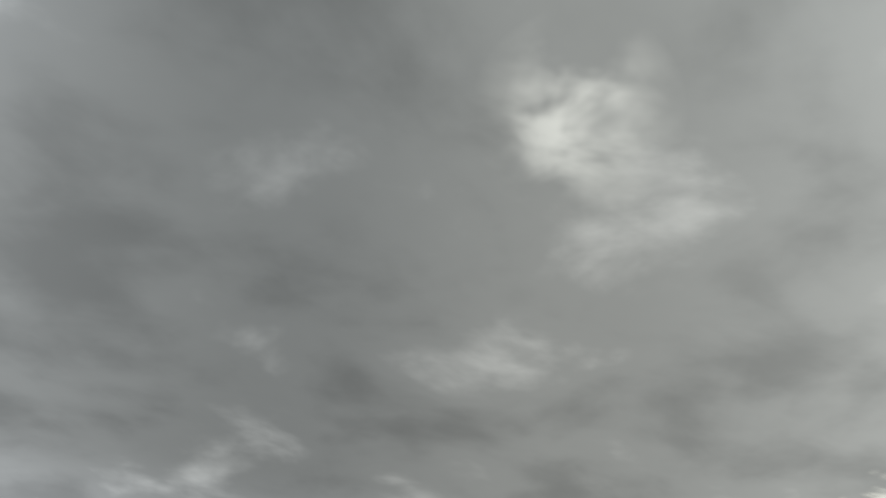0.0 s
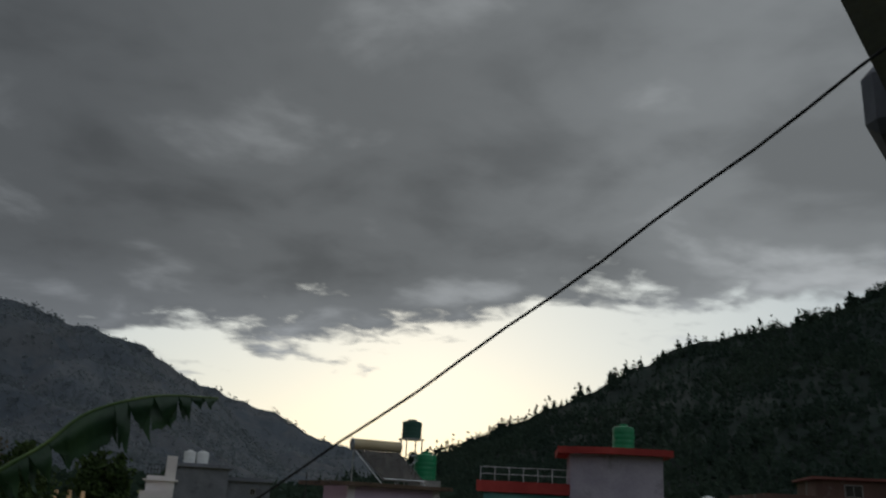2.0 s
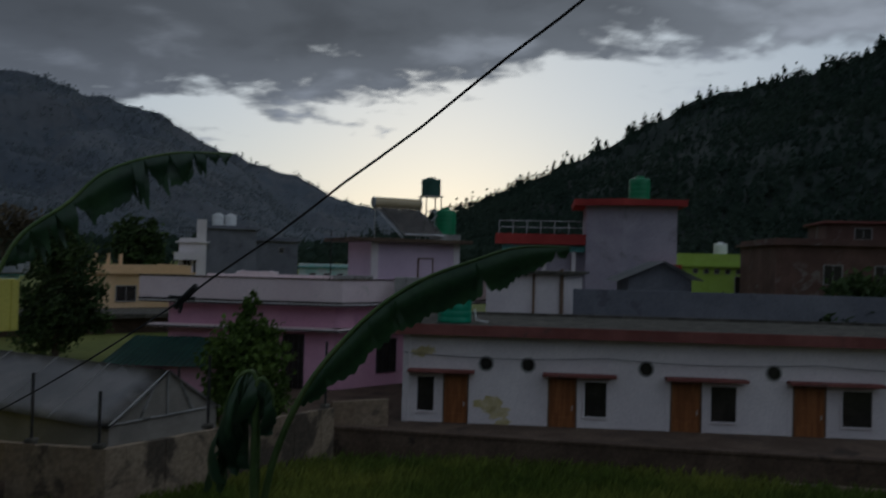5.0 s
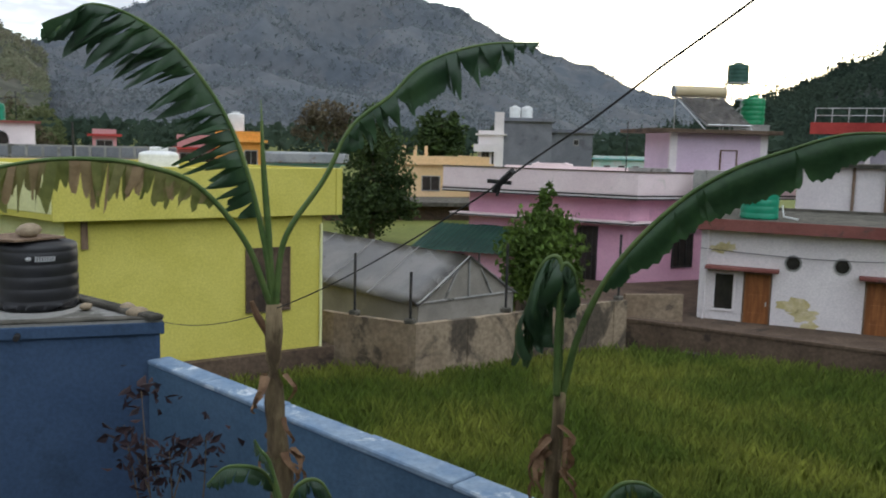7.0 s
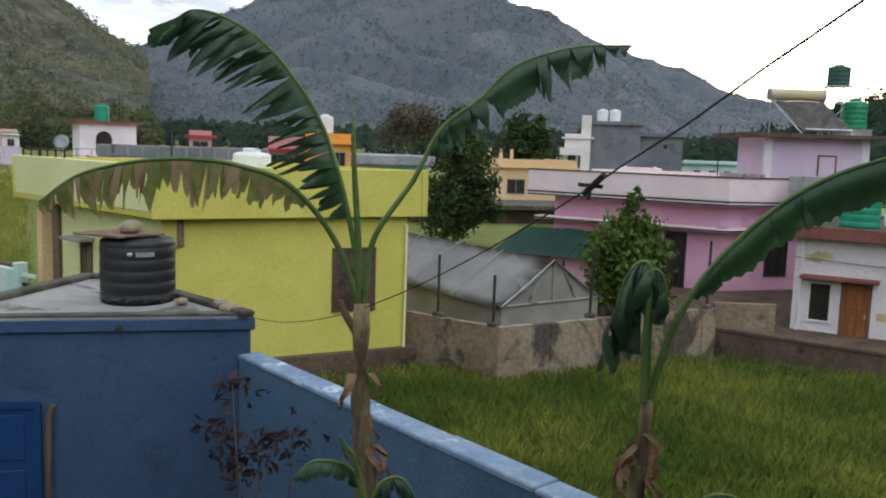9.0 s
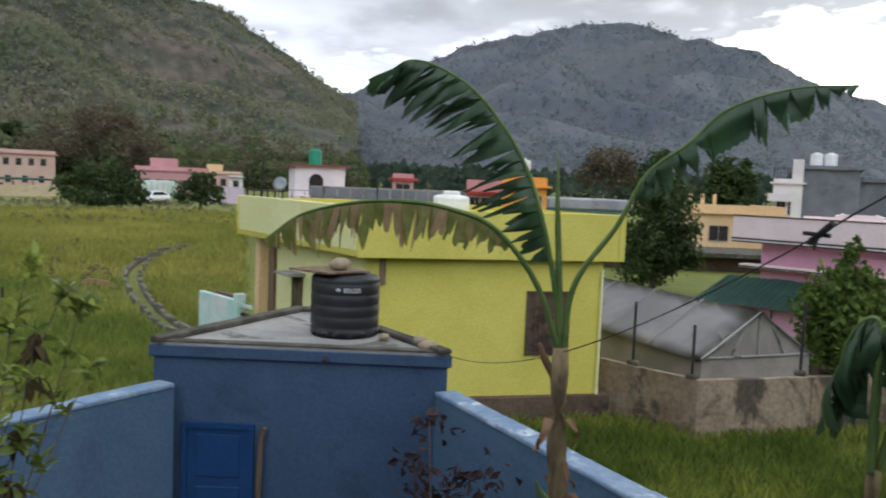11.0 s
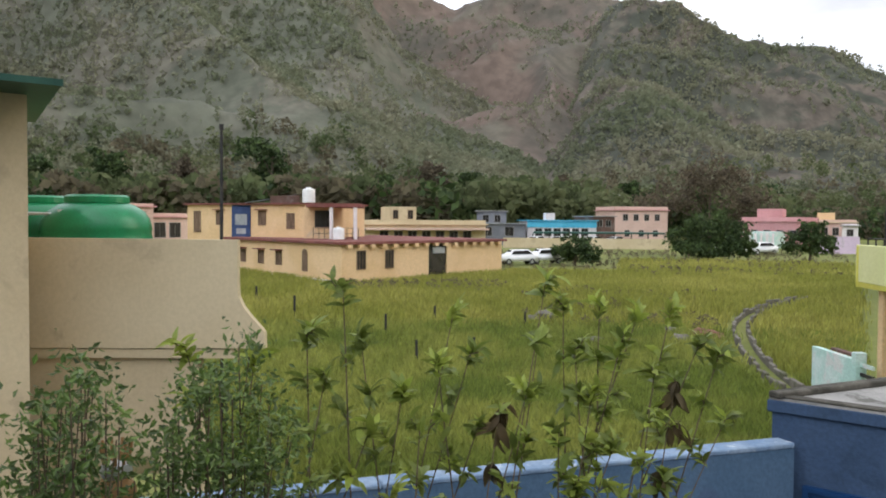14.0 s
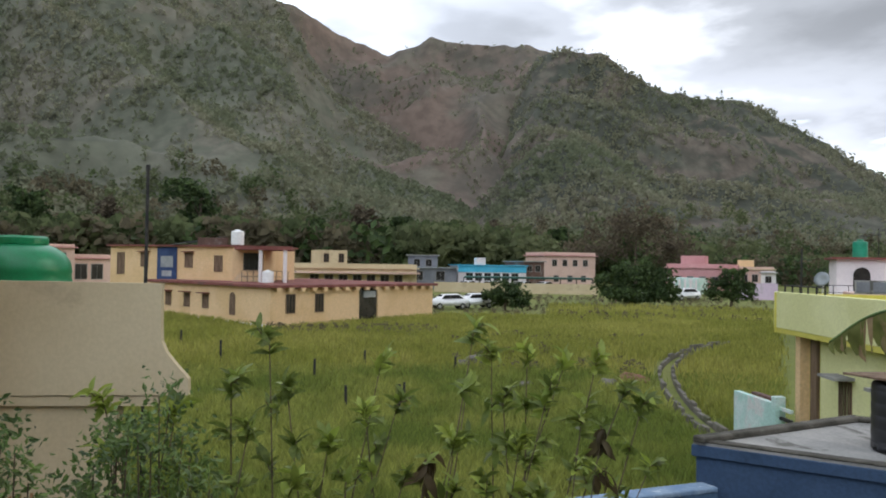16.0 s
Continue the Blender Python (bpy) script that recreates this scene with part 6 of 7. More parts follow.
def build_cable():
    a, b = Vector((-5.0, 8.05, 0)), Vector((1.0, 1.6, 0))
    t = thing("service_cable", "black twisted overhead cable slung from hut to roof", "cable")
    pts = []
    for i in range(61):
        s = 1.1 * (1 - (1 - i / 60) ** 1.6)
        p = a.lerp(b, s)
        p.z = 2.889 + 1.216 * s + 1.415 * s * s + 0.29 * s ** 3
        pts.append(p)
    part("cable", tube(pts[:30 + 1], 0.0034, 6), M["cable"], t)
    bm = tube([p + Vector((0.003 * math.cos(i * 1.7), 0, 0.003 * math.sin(i * 1.7))) for i, p in enumerate(pts[30:])], 0.0036, 6)
    part("cable", bm, M["cable"], t, "thicker twisted stretch")
    s = pts[30]
    bm = tube([s + Vector((-0.03, 0.02, -0.03)), s, s + Vector((0.05, -0.04, 0.045))], 0.012, 6)
    tube([s + Vector((-0.05, 0.0, 0.005)), s + Vector((0.04, 0, 0.0))], 0.008, 5, bm)
    tube([s, s + Vector((-0.012, 0, -0.05))], 0.006, 5, bm)
    part("splice", bm, M["cable"], t, "taped splice")
    return pts


build_own_house()
build_neighbour()
CABLE = build_cable()


# ---- drain, posts and debris in the fields ----
def build_field_things():
    line = curve_points([P(49.0, 57.5), P(51.2, 52.5), P(52.5, 47.5), P(52.4, 43), P(51.3, 38), P(49.3, 33.5), P(47, 30)], 40)
    t = thing("field_drain", "narrow concrete-lined drain curving through the fields", "drain")
    for side in (-0.34, 0.34):
        for i in range(len(line) - 1):
            a, b = line[i], line[i + 1]
            n = (b - a).to_2d().normalized()
            s = Vector((-n.y, n.x)) * side
            za = ground_z(a.x, a.y)
            f = Face((a.to_2d() + s), (b.to_2d() + s))
            part("kerb", f.box(-0.01, f.length + 0.01, za - 0.3, za + 0.26 + 0.07 * math.sin(i * 2.3 + side) + 0.05 * math.sin(i * 5.1), -0.09, 0.09, 0.03), M["drain"], t)
    rng = random.Random(4)
    for az, d, h in ((75.9, 42, 1.2), (82.0, 47, 1.3), (84.5, 52, 1.1), (73.8, 36, 1.15), (70.2, 36, 1.2), (69.9, 38, 0.9), (72.6, 46, 0.9), (79.0, 52, 1.0), (66.5, 44, 1.0), (86, 58, 1.0), (60, 40, 0.9)):
        p = P(az, d)
        z = ground_z(p.x, p.y)
        o = thing("fence_stake", "weathered dark wooden fence stake in the grass", "stake", "fence stakes")
        part("stake", tube([(p.x, p.y, z - 0.2), (p.x + rng.uniform(-.05, .05), p.y, z + h)], [0.07, 0.06], 6), M["iron"], o)
    p = P(54.9, 43.5)
    z = ground_z(p.x, p.y)
    o = thing("clay_heap", "low heap of red clay and broken bricks", "heap")
    bm = bmesh.new()
    bmesh.ops.create_icosphere(bm, subdivisions=3, radius=1)
    for v in bm.verts:
        v.co = Vector((v.co.x * 1.1, v.co.y * 0.8, v.co.z * 0.4)) * (1 + 0.3 * noise.noise(v.co * 2.2)) + Vector((p.x, p.y, z + 0.1))
    part("heap", bm, M["clay"], o)
    for az, d, r in ((56.3, 42, 0.5), (57.0, 44, 0.4), (66, 46, 0.45), (65.2, 47, 0.6), (61.8, 41, 0.4), (55.3, 41, 0.35)):
        p = P(az, d)
        bm = bmesh.new()
        bmesh.ops.create_icosphere(bm, subdivisions=2, radius=r)
        for v in bm.verts:
            v.co *= 1 + 0.3 * noise.noise(v.co * 2 / r + Vector((az, 0, 0)))
            v.co.z *= 0.5
            v.co += Vector((p.x, p.y, ground_z(p.x, p.y) + 0.25))
        tagged(part("stone", bm, M["drain"]), "grey rubble stone lying in the grass", "stone", "loose stones")


build_field_things()

# ---- plants ----
HELD = [Vector((-0.057, 0.233, 0.0))]   # where the outstretched phone is


def S(az, el, d):
    """A place by bearing, height angle and distance from the outstretched phone."""
    return P(az, d, EYE + d * math.tan(radians(el))) + HELD[0]


def banana_leaf(ctrl, width, seed, torn=0.5, droop=0.5, start=0.2, fold=0.25, hang=(0, 0, -1), lobe=(2, 3)):
    """A blade on a midrib: two halves, split into lobes that hang, narrow and twist on their own."""
    rng = random.Random(seed)
    n = 110
    pts = curve_points(ctrl, n)
    i0 = int(n * start)
    bm = bmesh.new()
    K = 6
    hang = Vector(hang).normalized()
    frames = []
    for i, p in enumerate(pts):
        t = (pts[min(i + 1, n - 1)] - pts[max(i - 1, 0)]).normalized()
        s = t.cross(Vector((0, 0, 1)))
        s = s.normalized() if s.length > 0.05 else Vector((1, 0, 0))
        frames.append((p, t, s, s.cross(t)))
    gap = sum((b - a).length for a, b in zip(pts, pts[1:])) / n
    for side in (-1, 1):
        i = i0
        while i < n - 1:
            ripped = rng.random() < torn
            step = rng.randint(*lobe) if ripped else rng.randint(6, 14)
            j = min(i + step, n - 1)
            sag = droop * (rng.uniform(0.6, 1.5) if ripped else 1.0)
            ahead = rng.uniform(0.0, 0.45)
            short = rng.uniform(0.6, 1.15) if ripped else rng.uniform(0.94, 1.0)
            taper = (0.85 if droop > 0.9 else 0.3 if fold > 0.9 else 0.5) if ripped else 0.12
            curl = rng.uniform(-1.0, 1.0) if ripped else 0.0
            lift = rng.uniform(-0.3, 0.3) if ripped else 0.0
            grid = []
            for k in range(i, j + 1):
                p, t, s, nn = frames[k]
                x = (k - i0) / (n - 1 - i0)
                w = width * min(1.0, (x * 5 + 0.12)) ** 0.6 * min(1.0, (1 - x) * 3.2 + 0.06) ** 0.7 * short
                mid = (k - i) / max(1, j - i) - 0.5
                row_ = []
                for q in range(K + 1):
                    r = q / K
                    ang = min(1.55, fold + sag * r * 1.3 + lift * r)
                    out = s * side * math.cos(ang) + hang * math.sin(ang) * 0.8 - nn * math.sin(ang) * 0.2
                    pinch = -mid * (r ** 1.5) * (j - i) * gap * taper
                    rip = 0.01 * math.sin(k * 2.1 + q) * r + curl * mid * r * w * 0.55
                    row_.append(bm.verts.new(p + out * w * r * (1 - 0.12 * (abs(mid) * 2) ** 2 * r) + t * (ahead * w * r * 0.7 + pinch) + nn * rip))
                grid.append(row_)
            for a, b in zip(grid, grid[1:]):
                for q in range(K):
                    bm.faces.new((a[q], a[q + 1], b[q + 1], b[q]))
            i = j
    return bm, pts


def banana_plant(name, label, stem, leaves, seed, skirt=True, thick=1.0):
    t = thing(name, label, "banana plant", "banana plants")
    pts = curve_points(stem, 14)
    rad = [(0.088 - 0.035 * i / 13 + 0.006 * math.sin(i * 2.2)) * thick for i in range(14)]
    part("stem", tube(pts, rad, 14), M["stem"], t, "brown sheathed stem", smooth=True)
    rng = random.Random(seed)
    for i in range(16 if skirt else 4):   # dry sheaths peeling from the stem
        k = rng.randint(3, 11)
        p, a = pts[k], rng.uniform(0, 6.28)
        o = Vector((math.cos(a), math.sin(a), 0))
        sd = Vector((-o.y, o.x, 0))
        L, w = rng.uniform(0.10, 0.26), rng.uniform(0.02, 0.05)
        bm = bmesh.new()
        rows = []
        for q in range(6):
            r = q / 5
            c = p + o * (rad[k] * 0.9 + 0.09 * math.sin(r * 2.4)) + Vector((0, 0, 0.06 - L * r)) + sd * 0.03 * math.sin(r * 5 + i)
            rows.append([bm.verts.new(c + sd * w * (1 - 0.75 * r) * e + o * 0.015 * abs(e)) for e in (-1, 0, 1)])
        for a_, b_ in zip(rows, rows[1:]):
            for e in range(2):
                bm.faces.new((a_[e], a_[e + 1], b_[e + 1], b_[e]))
        part("dry_sheath", bm, M["banana_brown"], t, "dry peeling sheath")
    for k, (ctrl, width, torn, droop, start, fold, material, lab, *hang) in enumerate(leaves):
        bm, mp = banana_leaf(ctrl, width, seed + k, torn, droop, start, fold, *hang)
        lf = part("leaf", bm, M[material], t, lab, smooth=True)
        part("midrib", tube(mp, [0.019 * (1 - 0.85 * i / 109) + 0.003 for i in range(110)], 7), M["rib"], lf, smooth=True)
    return t


def line(pts, d):
    ds = d if isinstance(d, (list, tuple)) else [d] * len(pts)
    return [S(a, e, q) for (a, e), q in zip(pts, ds)]


def build_pot():
    c = S(93.2, -18.6, 3.25)
    t = thing("clay_vase", "orange clay vase with a silver foil band on a post", "vase")
    part("post", cyl((c.x, c.y, 0.0), c, 0.05, seg=8), M["slab"], t)
    part("body", lathe(c, [(0.05, 0), (0.075, 0.05), (0.07, 0.12), (0.045, 0.16)], 16), M["clay_pot"], t, smooth=True)
    part("foil", lathe(c + Vector((0, 0, 0.16)), [(0.047, 0), (0.058, 0.02), (0.05, 0.05)], 16), M["steel"], t, "crumpled silver foil band")
    for i in range(9):
        a = 2 * math.pi * i / 9
        o = Vector((math.cos(a), math.sin(a), 0))
        part("slat", tube([c + o * 0.04 + Vector((0, 0, 0.2)), c + o * 0.055 + Vector((0, 0, 0.29))], 0.006, 5), M["clay_pot"], t)


def build_bananas():
    stem = [S(24.3, -42.0, 5.5)] + line([(24.3, -23.9), (24.6, -20.4), (24.9, -16.4), (24.9, -10.8)], 5.5)
    t = banana_plant("banana_plant", "tall banana plant with torn leaves and peeling stem", stem, [
        (line([(25.0, -11.5), (25.4, -7.5), (26.6, -2.2), (28.2, 1.9), (30.9, 5.6), (33.6, 7.5), (36.2, 8.0), (38.0, 6.3)], [5.5, 5.5, 5.5, 5.5, 5.45, 5.4, 5.35, 5.3]), 0.37, 0.98, 0.95, 0.21, 0.55, "banana", "dark green blade torn into strips", (-0.75, -0.35, -0.6), (2, 3)),
        (line([(25.1, -11.0), (26.8, -6.6), (29.8, -3.0), (33.2, -1.7), (36.5, -1.35), (39.7, -1.6), (43.0, -2.5), (45.3, -4.2)], [5.5, 5.4, 5.3, 5.2, 5.15, 5.1, 5.1, 5.1]), 0.25, 1.0, 0.35, 0.24, 1.25, "banana_dry", "half-dried blade hanging in brown strips", (0, 0, -1), (2, 3)),
        (line([(24.8, -11.2), (24.2, -6.5), (21.6, -2.4), (19.8, 1.1), (17.3, 3.2), (15.0, 5.4), (11.3, 6.7), (7.4, 6.9)], [5.5, 5.5, 5.5, 5.5, 5.5, 5.55, 5.6, 5.65]), 0.26, 0.75, 0.95, 0.36, 0.75, "banana", "arching green blade with a ragged edge", (0, 0, -1), (3, 6)),
    ], 21)
    spear = line([(24.9, -11), (25.3, -5.57), (25.6, -1.46), (25.75, 2.7)], 5.5)
    part("spear_leaf", tube(curve_points(spear, 12), [0.016, 0.018, 0.02, 0.022, 0.022, 0.021, 0.02, 0.018, 0.015, 0.011, 0.007, 0.003], 8), M["rib"], t, "rolled young leaf", smooth=True)
    stub = line([(25.1, -13.0), (26.0, -11.6), (26.4, -10.6)], 5.5)
    part("leaf_stub", tube(stub, [0.03, 0.025, 0.015], 7), M["banana_brown"], t)
    stem = [S(5.5, -45, 4.7)] + line([(5.4, -23.7), (5.2, -20.1), (5.05, -16.2)], 4.7)
    banana_plant("banana_plant", "banana plant with one broad leaf and a folded new leaf", stem, [
        (line([(5.0, -16.8), (3.9, -12.2), (1.8, -7.8), (-1.7, -3.7), (-5.1, -1.2), (-8.7, 0.3), (-11.8, 1.3), (-15.2, 1.4)], 4.7), 0.225, 0.2, 0.8, 0.24, 0.8, "banana_young", "broad green blade folded along its rib"),
        (line([(5.25, -16.5), (5.2, -12.7), (5.3, -8.9), (5.6, -7.3), (6.6, -7.8), (7.4, -10.2), (7.3, -14.0)], [4.7, 4.7, 4.7, 4.7, 4.72, 4.75, 4.78]), 0.34, 0.95, 0.8, 0.36, 0.6, "banana", "drooping folded blade"),
        (line([(5.3, -16.5), (5.4, -12.7), (5.3, -9.2), (5.2, -7.8), (4.7, -7.9), (4.3, -8.8), (4.2, -10.4)], 4.66), 0.22, 0.8, 0.8, 0.4, 0.8, "banana", "small drooping blade"),
    ], 41, True, 0.62)
    banana_plant("banana_sucker", "young banana sucker at the foot of the plant", [S(24.0, -45, 5.1), S(24.1, -33, 5.1), S(24.3, -24.5, 5.1)], [
        (line([(24.3, -24.5), (25.5, -21.8), (27.9, -21.2), (29.4, -22.2)], 5.1), 0.11, 0.3, 0.5, 0.2, 0.3, "banana", "fresh green blade"),
        (line([(24.2, -24.5), (23.2, -22.6), (21.6, -22.5), (20.2, -25)], 5.1), 0.13, 0.3, 0.6, 0.2, 0.4, "banana", "fresh green blade"),
        (line([(24.2, -24.5), (25.2, -21.2), (25.9, -20.2), (26.2, -19.6)], 5.05), 0.07, 0.2, 0.3, 0.2, 0.3, "banana", "fresh green blade"),
    ], 61, False)
    banana_plant("banana_sucker", "young banana sucker by the wall", [S(3.5, -50, 4.5), S(3.4, -35, 4.5), S(3.2, -25, 4.5)], [
        (line([(3.2, -25.5), (1.2, -22.3), (-0.6, -21.6), (-2.2, -22.2)], 4.5), 0.09, 0.3, 0.5, 0.2, 0.4, "banana", "fresh green blade"),
    ], 71, False)
    # withered shrub before the blue wall
    t = thing("withered_shrub", "withered shrub with dark curled leaves by the blue wall", "shrub")
    root = P(31.0, 7.6)
    rng = random.Random(12)
    tips = [S(31.8, -20, 7.6), S(30.7, -20.0, 7.5), S(29.4, -19.2, 7.5), S(34.6, -18.1, 7.9), S(33.5, -16.0, 7.9), S(33.9, -19.8, 7.8), S(32.8, -21, 7.7)]
    verts, faces = [], []
    for tip in tips:
        part("twig", tube(curve_points([root, root.lerp(tip, 0.5) + Vector((rng.uniform(-.1, .1), rng.uniform(-.1, .1), 0.3)), tip], 8), [0.012 - 0.0011 * i for i in range(8)], 5), M["twig"], t)
        for i in range(24):
            c = tip + Vector((rng.gauss(0, 0.12), rng.gauss(0, 0.12), rng.gauss(-0.05, 0.1)))
            leaf_quad(verts, faces, c, 0.06 * rng.uniform(0.7, 1.5), rng, 0.5)
    bulk("dead_leaves", verts, faces, M["withered"], t)


def leaf_quad(verts, faces, c, s, rng, slim=0.6):
    a = Vector((rng.gauss(0, 1), rng.gauss(0, 1), rng.gauss(0, 1))).normalized()
    b = a.orthogonal().normalized()
    b = b * math.cos(1.0) + a.cross(b) * math.sin(1.0)
    k = len(verts)
    n = a.cross(b) * s * 0.25
    verts.extend((c - a * s, c + b * s * slim + n, c + a * s, c - b * s * slim + n))
    faces.append((k, k + 1, k + 2, k + 3))


def tree(name, label, base, h, lobes, crown, seed, n=900, size=0.3, trunk=0.14, group="trees"):
    """Tapered trunk with limbs to each lobe; crown of many small leaf clumps with gaps. lobes: (dx, dy, z, radius, height)."""
    rng = random.Random(seed)
    t = thing(name, label, "tree", group)
    base = Vector(base)
    top = base + Vector((0, 0, h * 0.75))
    bm = tube(curve_points([base, base.lerp(top, 0.5) + Vector((0.1, 0.05, 0)), top], 8), [trunk * (1 - 0.11 * i) for i in range(8)], 8)
    for dx, dy, z, r, hh in lobes:
        e = base + Vector((dx, dy, z))
        s = base + Vector((0, 0, max(0.2 * h, z - 1.2 * r)))
        tube([s, s.lerp(e, 0.5) + Vector((0, 0, 0.1 * r)), e], [trunk * 0.45, trunk * 0.3, trunk * 0.12], 6, bm)
    part("trunk", bm, M["bark"], t)
    verts, faces = [], []
    tot = sum(r * r for *_, r, _ in lobes)
    for dx, dy, z, r, hh in lobes:
        m = int(n * r * r / tot)
        sub = [Vector((rng.gauss(0, 1), rng.gauss(0, 1), rng.gauss(0, 1))).normalized() * rng.uniform(0.45, 1.0) for _ in range(max(8, int(m / 26)))]
        for i in range(m):
            c = rng.choice(sub)
            q = c + Vector((rng.gauss(0, 1), rng.gauss(0, 1), rng.gauss(0, 0.8))) * 0.17
            leaf_quad(verts, faces, base + Vector((dx + q.x * r, dy + q.y * r, z + q.z * hh)), size * rng.uniform(0.5, 1.3), rng, 0.55)
    part_ob = bulk("crown", verts, faces, M[crown], t, "crown of small leaves")
    return t


def build_trees():
    def on(az, d, dz=0):
        p = P(az, d)
        return (p.x, p.y, ground_z(p.x, p.y) + dz)
    # bushy tree before the pink house
    tree("young_tree", "bushy young green tree before the pink house", on(6.8, 29.5, 0.3), 4.2, [(0, 0, 2.0, 1.25, 1.3), (0.1, 0, 3.3, 1.1, 0.9), (0.25, 0, 2.6, 1.3, 1.0), (-0.4, 0.2, 2.7, 1.05, 0.9), (0.5, 0.1, 1.4, 1.1, 1.0), (0.1, 0, 4.1, 0.5, 0.8), (0.05, 0, 4.7, 0.28, 0.5), (-0.8, 0, 1.4, 0.8, 0.8)], "crown_light", 3, 7500, 0.13, 0.09)
    # dark tree by the ochre house
    tree("dark_tree", "tall dark leafy tree behind the yellow house", on(18.4, 46), 7.4, [(0, 0, 6.2, 1.1, 1.5), (0.5, 0, 4.8, 1.5, 1.6), (-0.6, 0, 4.0, 1.4, 1.9), (0.4, 0, 2.6, 1.7, 1.6), (-0.4, 0, 1.8, 1.6, 1.4), (1.5, 0, 3.3, 0.8, 0.8), (0.1, 0, 7.3, 0.55, 0.7), (1.9, 0, 2.3, 0.7, 0.7)], "crown", 5, 9000, 0.15, 0.2)
    tree("round_tree", "rounded dark tree in the distance", on(13.8, 120), 9.5, [(0, 0, 6.0, 3.0, 2.6), (0.5, 0, 3.5, 2.8, 2.2), (-1.2, 0, 4.5, 2.2, 2.4)], "crown", 6, 2600, 0.5, 0.3)
    tree("bare_tree", "wide bare brownish tree in the distance", on(21.5, 150), 11, [(0, 0, 8.0, 4.5, 3.5), (-3, 0, 6, 3.5, 3), (3, 0, 6, 3.5, 3)], "crown_dry", 8, 2200, 0.4, 0.3)
    tree("shrub_tree", "dense shrubby tree among brick houses", on(-33.0, 42), 5.6, [(0, 0, 4.3, 2.0, 1.6), (1.6, 0, 3.4, 1.6, 1.5), (-1.6, 0, 3.2, 1.6, 1.4)], "crown", 9, 2600, 0.22, 0.15)
    tree("shrub_tree", "small tree beside the lime house", on(-24.6, 43), 5.0, [(0, 0, 4.1, 0.9, 0.6), (1.0, 0, 3.7, 0.9, 0.6)], "crown", 10, 800, 0.2, 0.1)
    # left meadow trees
    tree("field_tree", "leafy tree standing at the field edge", on(54.7, 96), 5.5, [(0, 0, 3.6, 2.3, 1.9), (2.6, 1, 2.6, 2.2, 1.8), (-2.4, -1, 2.6, 2.2, 1.8), (0.5, 0, 1.3, 3.4, 1.2), (3.4, 1.5, 1.5, 1.8, 1.2)], "crown", 13, 4200, 0.26, 0.2)
    tree("field_tree", "small round tree at the field edge", on(48.6, 96), 4.2, [(0, 0, 3.2, 1.5, 1.4), (1.0, .5, 1.8, 1.6, 1.2), (-1.2, -.5, 1.8, 1.6, 1.2)], "crown", 14, 2200, 0.24, 0.18)
    tree("field_bush", "low bush at the meadow edge", on(63.2, 84), 3.0, [(0, 0, 1.8, 1.5, 1.2), (1.3, 0.8, 1.2, 1.3, 0.9), (-1.2, -0.8, 1.1, 1.2, 0.9)], "crown", 15, 1900, 0.22, 0.15)
    tree("tall_tree", "tall bare reddish tree rising behind the village", on(54.6, 150), 15, [(0, 0, 11, 5, 4), (4, 2, 8, 5, 4), (-5, -2, 8, 5, 4), (-9, -5, 6, 4, 3.5), (7, 4, 5, 4, 3)], "crown_dry", 16, 4200, 0.36, 0.35)
    big = ((83.5, 190, 21, "crown"), (89.5, 200, 16, "crown_dry"), (94, 190, 18, "crown"), (76.5, 185, 13, "crown"), (72.7, 190, 15, "crown_dry"), (70.2, 200, 14, "crown"), (66.5, 190, 12, "crown"), (63.5, 195, 13, "crown_dry"), (80.0, 180, 11, "crown"), (86.8, 175, 11, "crown"), (59.0, 200, 12, "crown"), (97, 180, 14, "crown"))
    rng = random.Random(31)
    for az, d, h, m in big:
        tree("valley_tree", "tall broadleaved tree at the foot of the mountain", on(az, d), h * 1.2, [(rng.uniform(-1, 1) * h * 0.16, rng.uniform(-1, 1) * h * 0.16, h * q, h * rng.uniform(0.15, 0.24), h * rng.uniform(0.12, 0.18)) for q in (0.35, 0.5, 0.6, 0.72, 0.84)], m, int(az * 10), 2600, 0.55, h * 0.024)
    # understorey at the hill foot
    spots = []
    for i in range(5200):
        az = rng.uniform(38, 104)
        d = rng.uniform(160, 330)
        p = P(az, d)
        spots.append((p.x, p.y, ground_z(p.x, p.y) - 0.5 + max(0, d - 300) * 0.2, rng.uniform(4.0, 12.0) * (0.5 if az < 50 else 0.75 if az < 62 else 1.0)))
    for share, kind in ((0, "wood_low"), (1, "wood_dry"), (2, "crown")):
        some = [q for i, q in enumerate(spots) if (0 if noise.noise(Vector((q[0] * 0.03, q[1] * 0.03, 4))) + 0.1 * math.sin(i) > -0.12 else 1 if i % 3 else 2) == share]
        tree_batch("woodland", some, M[kind], rng, "mixed woodland along the foot of the mountain", k=75, fine=0.42)
    spots = []
    for i in range(900):
        az = rng.uniform(-12, 40)
        d = rng.uniform(170, 420)
        p = P(az, d)
        spots.append((p.x, p.y, ground_z(p.x, p.y) - 0.5, rng.uniform(3.0, 7)))
    tree_batch("woodland", spots, M["wood_dark"], rng, "trees along the valley floor", k=14)
    spots = []
    for i in range(1300):   # weedy hedges between the plots
        az = rng.uniform(45, 92)
        d = rng.choice((78 + rng.gauss(0, 3), 90 + rng.gauss(0, 3), 104 + rng.gauss(0, 3)))
        if 66 < az and d < 84 and rng.random() < 0.5:
            continue
        p = P(az, d)
        spots.append((p.x, p.y, ground_z(p.x, p.y) - 0.2, rng.uniform(0.35, 0.9)))
